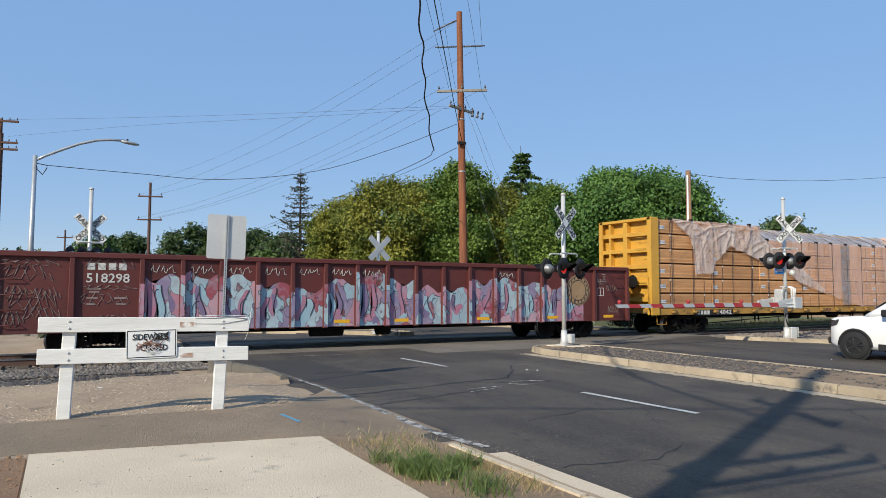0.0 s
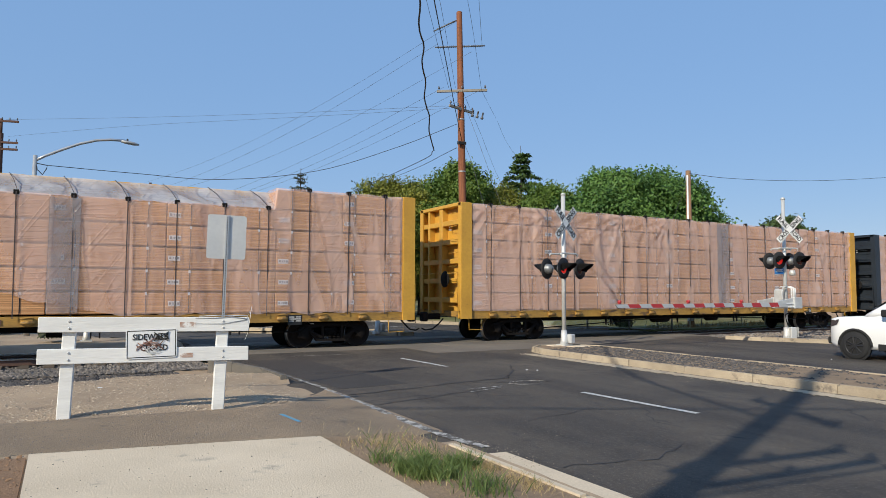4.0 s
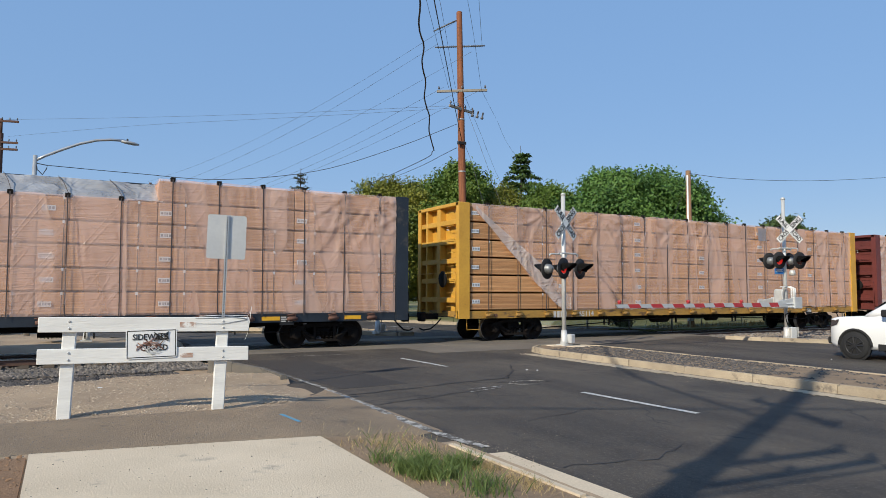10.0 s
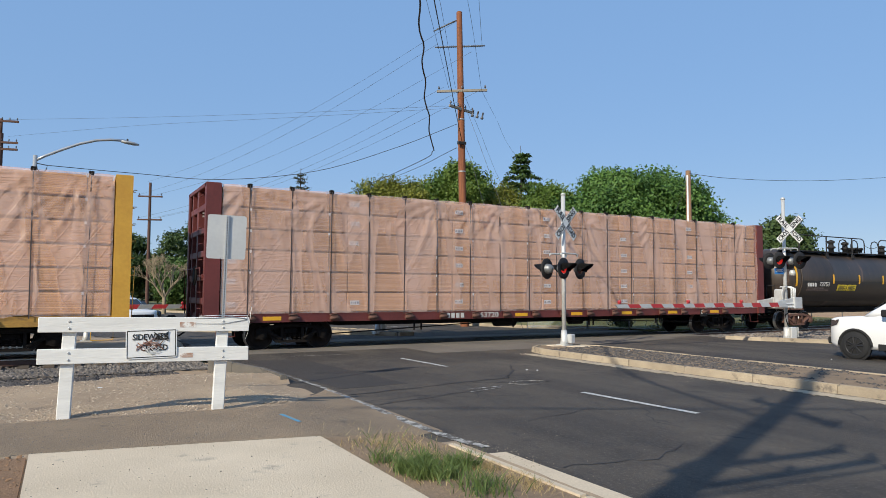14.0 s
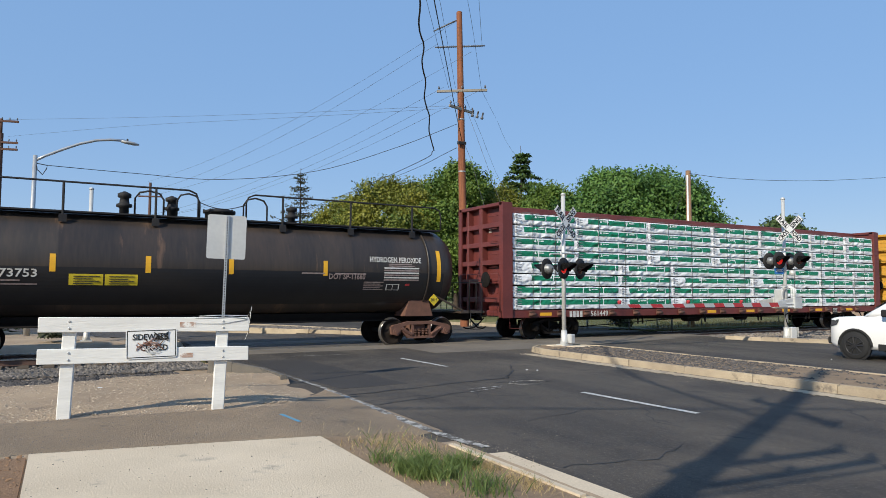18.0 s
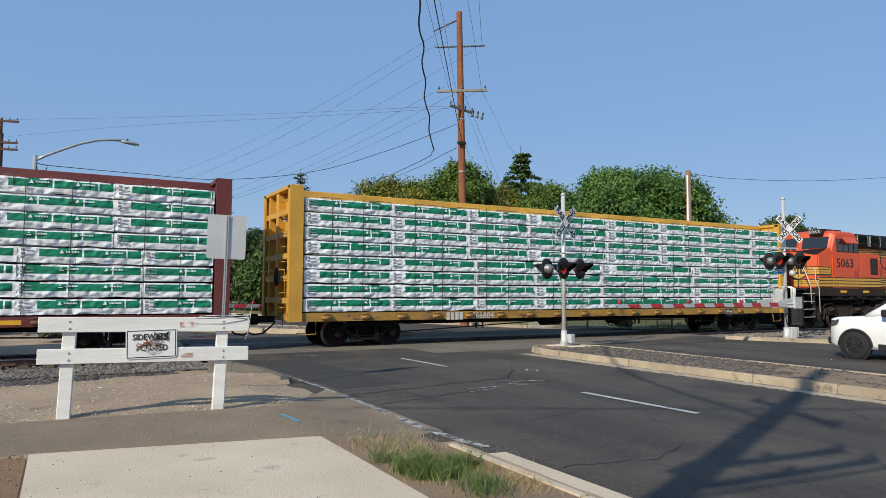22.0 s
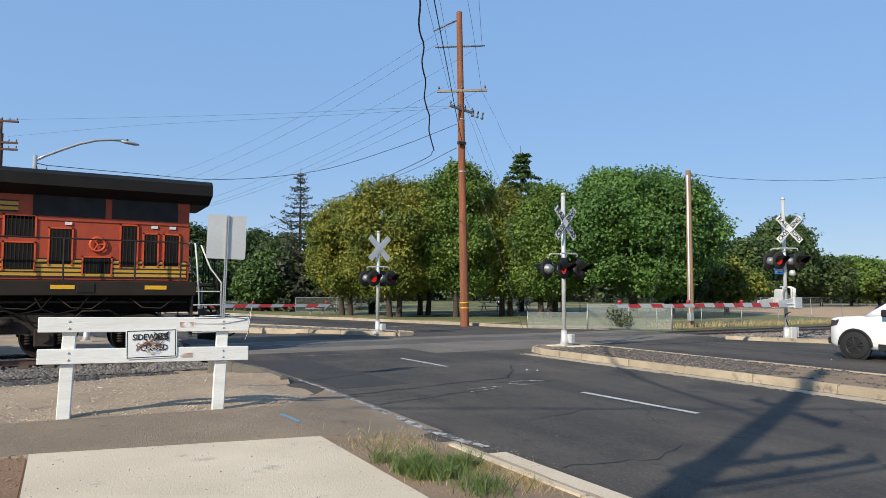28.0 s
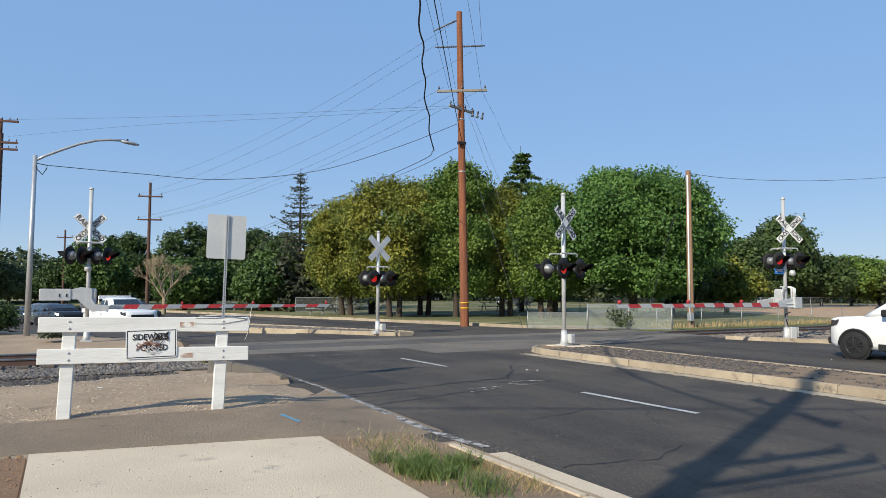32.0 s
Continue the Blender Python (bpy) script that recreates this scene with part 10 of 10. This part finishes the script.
# dark shrub left of the far lanes, weeds in the dirt
def bush(name, label, x, y, r, h, count, leaf, material, seed, z=0.0):
    b = thing(name, label, "shrub", pose(x, y, z), group="shrubs")
    p, o = clumps(lobes(seed, 12, r, r, 0.0, h, r * 0.4), count, 16, r * 0.16, seed, 0.3)
    part("foliage", leaf_mesh("foliage", p, o, leaf, M[material], seed), None, b)


bush("shrub", "dark dense shrub at the roadside", -2.3, 31.2, 0.9, 1.25, 420, 0.07, "leaf_dark", 91)
bush("shrub", "dark dense shrub at the roadside", -3.9, 33.0, 1.3, 1.7, 420, 0.08, "leaf_dark", 92, -0.1)
bush("shrub", "small dry weed in the dirt", -0.25, 25.9, 0.5, 0.30, 60, 0.09, "leaf_grey", 93)
bush("shrub", "leafy shrub grown through the fence", 22.2, 23.0, 0.7, 1.15, 120, 0.08, "leaf_far", 94)


def blades(name, label, places, length, material, seed, lean=0.45, width=0.006):
    """Grass blades: narrow bent strips, joined."""
    rng = np.random.default_rng(seed)
    vs, fs = [], []
    for x, y, z in places:
        ln = length * rng.uniform(0.45, 1.25)
        a, b = rng.uniform(0, 6.283), rng.uniform(0, 6.283)
        dx, dy = math.cos(a) * lean * ln * rng.uniform(0.2, 1), math.sin(a) * lean * ln * rng.uniform(0.2, 1)
        wx, wy = math.cos(b) * width, math.sin(b) * width
        n = len(vs)
        vs += [(x - wx, y - wy, z), (x + wx, y + wy, z), (x + dx * 0.4 - wx * 0.8, y + dy * 0.4 - wy * 0.8, z + ln * 0.6), (x + dx * 0.4 + wx * 0.8, y + dy * 0.4 + wy * 0.8, z + ln * 0.6), (x + dx, y + dy, z + ln * 0.95)]
        fs += [(n, n + 1, n + 3, n + 2), (n + 2, n + 3, n + 4)]
    me = bpy.data.meshes.new(name)
    me.from_pydata(vs, [], fs)
    me.materials.append(M[material])
    return tagged(new(name, me), label, "grass", kind="stuff")


rg = np.random.default_rng(12)


def tuft(cx, cy, sx, sy, n):
    return [(x, y, 0.105) for x, y in zip(rg.normal(cx, sx, n), rg.normal(cy, sy, n)) if 2.46 < x < 3.56]


green = []
for cx, cy, sx, sy, n in ((2.66, 5.38, 0.05, 0.07, 260), (2.78, 5.27, 0.05, 0.07, 320), (2.70, 5.14, 0.05, 0.06, 280), (2.88, 5.44, 0.05, 0.06, 210), (3.08, 5.27, 0.06, 0.05, 200), (3.20, 5.20, 0.05, 0.04, 120),
                          (2.90, 5.02, 0.08, 0.06, 150), (2.62, 5.75, 0.05, 0.10, 90), (2.95, 4.6, 0.10, 0.12, 200), (2.95, 5.6, 0.22, 0.5, 200)):
    green += tuft(cx, cy, sx, sy, n)
blades("weed_grass", "green weeds between the sidewalk slab and the kerb", green, 0.145, "grass", 13, 1.2, 0.0045)
dry = tuft(3.0, 5.6, 0.28, 0.8, 1000) + tuft(3.3, 5.2, 0.08, 0.12, 380) + tuft(3.35, 4.6, 0.08, 0.15, 300) + tuft(2.9, 6.6, 0.25, 0.15, 160)
blades("dry_grass", "flattened dry straw on the weedy verge", dry, 0.06, "straw", 14, 1.7, 0.003)
blades("path_weeds", "sparse dry grass along the fence and kerb", [(x, y, 0.0) for x, y in zip(rg.uniform(24, 60, 2600), rg.uniform(22.3, 23.3, 2600))], 0.28, "straw", 15, 0.5, 0.012)
# ---- vehicles ----
def car_wheel(parent, x, y, r, w, s):
    """y is the outer face of the tyre; the rim lies 2 cm inside it."""
    bm = bm_new()
    m = pose(x, y - s * w / 2, r, 90)
    lathe(bm, [(r * 0.66, -w / 2), (r * 0.92, -w / 2), (r, -w / 2 + 0.03), (r, w / 2 - 0.03), (r * 0.92, w / 2), (r * 0.66, w / 2)], m, 28, False)
    wh = part("wheel", bm, M["tyre"], parent, "black tyre")
    yo = y - s * 0.012
    # the dark inside of the rim: shade behind the spokes as a black disc
    bm = bm_new()
    lathe(bm, [(0.005, 0.0), (r * 0.67, 0.0)], pose(x, yo - s * 0.012, r, 90 if s < 0 else -90), 28, False)
    part("brake_disc", bm, M["sign_black"], wh)
    bm = bm_new()
    lathe(bm, [(r * 0.70, 0.0), (r * 0.69, 0.014), (r * 0.65, 0.014), (r * 0.63, 0.0)], pose(x, yo, r, 90 if s < 0 else -90), 28, False)
    for k in range(5):
        for d in (-0.2, 0.2):
            a = k * 1.2566 + 0.3
            rod(bm, (x + 0.06 * math.cos(a + d * 1.4), yo, r + 0.06 * math.sin(a + d * 1.4)), (x + r * 0.66 * math.cos(a + d), yo, r + r * 0.66 * math.sin(a + d)), 0.013, 0.018, 5)
    rod(bm, (x, yo - s * 0.02, r), (x, yo + s * 0.012, r), 0.055, seg=12)
    part("rim", bm, M["rim"], wh, "black spoked alloy rim")
    return wh


def suv(name, label, m, paint, L=5.0, W=1.98, H=1.76, r=0.345, cladding=True, lamps_on=False, bed=False, group="waiting vehicles"):
    """Front at x = 0, tail at x = L; the near side is -y."""
    car = thing(name, label, "car", m, group=group)
    h = W / 2
    fwd = 0.34 if cladding else 0.0  # a short bonnet brings the screen forward
    # lower body: rings across the car from front to tail
    def ring(x, zb, zt, half, shoulder):
        return [(x, -half + 0.06, zb), (x, half - 0.06, zb), (x, half, zb + 0.12), (x, half, shoulder), (x, half - 0.04, zt - 0.03), (x, half - 0.16, zt), (x, -half + 0.16, zt), (x, -half + 0.04, zt - 0.03), (x, -half, shoulder),
                (x, -half, zb + 0.12)]
    bm = bm_new()
    belt = 1.10
    prof = [(0.0, 0.40, 0.84, h - 0.50), (0.05, 0.34, 0.97, h - 0.30), (0.16, 0.28, 1.03, h - 0.12), (0.34, 0.26, 1.06, h - 0.03), (0.5, 0.26, 1.07, h), (1.4, 0.26, 1.13, h), (1.7, 0.26, 1.14, h), (3.2, 0.26, 1.14, h), (4.3, 0.28, 1.14, h),
            (L - 0.2, 0.32, 1.12, h - 0.04), (L - 0.02, 0.40, 1.05, h - 0.12), (L, 0.46, 0.9, h - 0.16)]
    loft(bm, [ring(x, zb, zt, hf, (zb + zt) / 2 + 0.12) for x, zb, zt, hf in prof])
    body = part("body", bm, paint, car)
    # cabin with raked screens
    xe = 3.35 if bed else L - 0.12
    bm = bm_new()
    def cab(x, z, half):
        return [(x, -half, 1.10), (x, half, 1.10), (x, half - 0.02 - (z - 1.1) * 0.22, z - 0.06), (x, half - 0.14 - (z - 1.1) * 0.22, z), (x, -half + 0.14 + (z - 1.1) * 0.22, z), (x, -half + 0.02 + (z - 1.1) * 0.22, z - 0.06)]
    loft(bm, [cab(1.38 - fwd, 1.16, h - 0.06), cab(1.62 - fwd, 1.30, h - 0.05), cab(2.25 - fwd, H - 0.04, h - 0.05), cab(2.6 - fwd, H, h - 0.05), cab(xe - 0.6, H - 0.01, h - 0.05), cab(xe - 0.2, H - 0.06, h - 0.06), cab(xe + 0.05, 1.2, h - 0.08)])
    cabin = part("cabin", bm, paint, car)
    # glass: side windows and windscreen, set a little proud
    for s in (-1, 1):
        for x0, x1, x2, x3 in ((1.95 - fwd, 2.75, 2.75, 2.42 - fwd), (2.85, min(3.75, xe - 0.35), min(3.75, xe - 0.4), 2.85)) if not bed else ((1.95, 2.6, 2.6, 2.42), (2.7, xe - 0.2, xe - 0.25, 2.7)):
            bm = bm_new()
            y0, y1 = s * (h - 0.040), s * (h - 0.185)
            bm.faces.new([bm.verts.new(p) for p in ((x0, y0, 1.17), (x1, y0, 1.17), (x2, y1, H - 0.14), (x3, y1, H - 0.14))])
            part("side_window", bm, M["glass"], cabin)
        if not bed:
            bm = bm_new()
            y0, y1 = s * (h - 0.040), s * (h - 0.185)
            bm.faces.new([bm.verts.new(p) for p in ((3.85, y0, 1.17), (L - 0.55, y0, 1.2), (L - 0.75, y1, H - 0.16), (3.85, y1, H - 0.14))])
            part("side_window", bm, M["glass"], cabin)
        bm = bm_new()
        box(bm, 1.92 - fwd, s * (h + 0.04), 1.10, 2.12 - fwd, s * (h + 0.20), 1.28, 0.03)
        part("mirror", bm, M["black"], car)
        for xd in (1.62, 2.80, 3.85):
            bm = bm_new()
            box(bm, xd, s * h - 0.004, 0.46, xd + 0.008, s * h + 0.004, 1.08)
            part("door_seam", bm, M["black"], body)
        for xd in (2.55, 3.6):
            bm = bm_new()
            box(bm, xd, min(s * h, s * (h + 0.035)), 0.93, xd + 0.18, max(s * h, s * (h + 0.035)), 0.965, 0.008)
            part("door_handle", bm, paint, body)
        bm = bm_new()
        q = [(0.04, s * (h - 0.44), 0.78), (0.06, s * (h - 0.44), 0.92), (0.17, s * (h - 0.16), 0.97), (0.46, s * (h - 0.02), 1.0), (0.40, s * (h - 0.01), 0.86), (0.17, s * (h - 0.11), 0.80)]
        f = bm.faces.new([bm.verts.new((x - 0.012, y * 1.006, z)) for x, y, z in q])
        part("headlight", bm, M["lamp_glow"] if lamps_on else M["headlamp"], body, "burning headlight" if lamps_on else "clear headlight")
        for xw in (0.84, L - 1.15):
            car_wheel(car, xw, s * (h + 0.036), r, 0.24, s)
            bm = bm_new()
            pts = [(xw + (r + 0.062) * math.cos(a), s * (h + 0.004), r + (r + 0.062) * math.sin(a)) for a in [math.pi * k / 14 for k in range(15)]]
            tube(bm, pts, 0.034, 6)
            part("arch_cladding", bm, M["tyre"] if cladding else paint, body)
            # black disc on the body stands in for the shade inside the arch
            bm = bm_new()
            lathe(bm, [(r + 0.055, 0), (0.005, 0.0)], pose(xw, s * (h + 0.006), r, 90 if s > 0 else -90), 28, False)
            part("wheel_well", bm, M["sign_black"], body)
        bm = bm_new()
        box(bm, 1.4, min(s * (h - 0.02), s * (h + 0.012)), 0.26, L - 1.6, max(s * (h - 0.02), s * (h + 0.012)), 0.42, 0.01)
        part("sill_cladding", bm, M["tyre"] if cladding else paint, body)
    bm = bm_new()
    v = [(1.60, -h + 0.20, 1.26), (1.60, h - 0.20, 1.26), (2.12, h - 0.33, H - 0.14), (2.12, -h + 0.33, H - 0.14)]
    bm.faces.new([bm.verts.new((x - 0.05 - fwd, y, z + 0.03)) for x, y, z in v])
    part("windscreen", bm, M["glass"], cabin)
    bm = bm_new()
    box(bm, -0.025, -h + 0.38, 0.60, 0.05, h - 0.38, 0.84, 0.02)
    part("grille", bm, M["black"], body)
    bm = bm_new()
    box(bm, -0.05, -h + 0.30, 0.34, 0.10, h - 0.30, 0.52, 0.03)
    part("lower_bumper", bm, M["tyre"] if cladding else M["galv"], body)
    bm = bm_new()
    box(bm, -0.06, -0.16, 0.44, -0.045, 0.16, 0.54)
    part("plate", bm, M["sign_white"], body, "blank white plate")
    if bed:
        bm = bm_new()
        for y0, y1 in ((-h + 0.02, -h + 0.12), (h - 0.12, h - 0.02)):
            box(bm, xe + 0.1, y0, 1.0, L - 0.05, y1, 1.22, 0.01)
        part("bed_sides", bm, paint, car)
        bm = bm_new()
        box(bm, xe - 0.05, -h + 0.1, 1.68, xe + 0.05, h - 0.1, 1.86, 0.02)
        tube(bm, [(xe, -h + 0.12, 1.1), (xe, -h + 0.12, 1.84), (xe, h - 0.12, 1.84), (xe, h - 0.12, 1.1)], 0.035, 6)
        part("headache_rack", bm, M["sign_white"], car, "white rack behind the cab")
    return car


# front at local x = 0, so heading is local -x
suv("white_suv", "white SUV with black wheels waiting at the crossing", Matrix.Translation((18.62, 10.81, 0.0)) @ Matrix.Rotation(radians(-90), 4, "Z"), M["car_white"])


def queue(name, label, x, y, ang, paint, **kw):
    return suv(name, label, Matrix.Translation((x, y, 0.0)) @ Matrix.Rotation(radians(ang), 4, "Z"), paint, **kw)


def waiting(name, label, x, y, ang, paint, **kw):
    m = Matrix.Translation((x, y, street_fall(y + 2))) @ Matrix.Rotation(radians(ang), 4, "Z") @ Matrix.Rotation(math.atan(0.029), 4, "Y")
    return suv(name, label, m, paint, cladding=False, **kw)


waiting("white_pickup", "white pickup truck with a roof rack, waiting behind the far gate", 3.6, 37.2, 109, M["car_white"], L=5.4, W=1.90, H=1.76, bed=True)
waiting("dark_suv", "dark blue SUV waiting behind the pickup", 5.0, 47.7, 110, M["car_dark"], H=1.76)
waiting("dark_suv", "dark SUV with burning headlights in the waiting line", 0.7, 52.3, 108, M["car_dark"], H=1.62, lamps_on=True)
waiting("grey_suv", "dark grey SUV in the waiting line", -0.2, 61.2, 106, M["car_grey"], H=1.80)
waiting("dark_sedan", "dark sedan in the waiting line", -1.9, 72.0, 104, M["car_dark"], H=1.46, lamps_on=True)
waiting("grey_suv", "grey car far back in the waiting line", -2.5, 82.0, 103, M["car_grey"])
waiting("pale_car", "pale car far back in the waiting line", -6.0, 92.0, 103, M["alu"])
for x, y, a, nm in ((48, 71, 5, "car_grey"), (30, 78, 0, "car_dark")):
    queue("parked_car", "car parked far across the park", x, y, a, M[nm], H=1.5, cladding=False, group="parked cars")


motions()
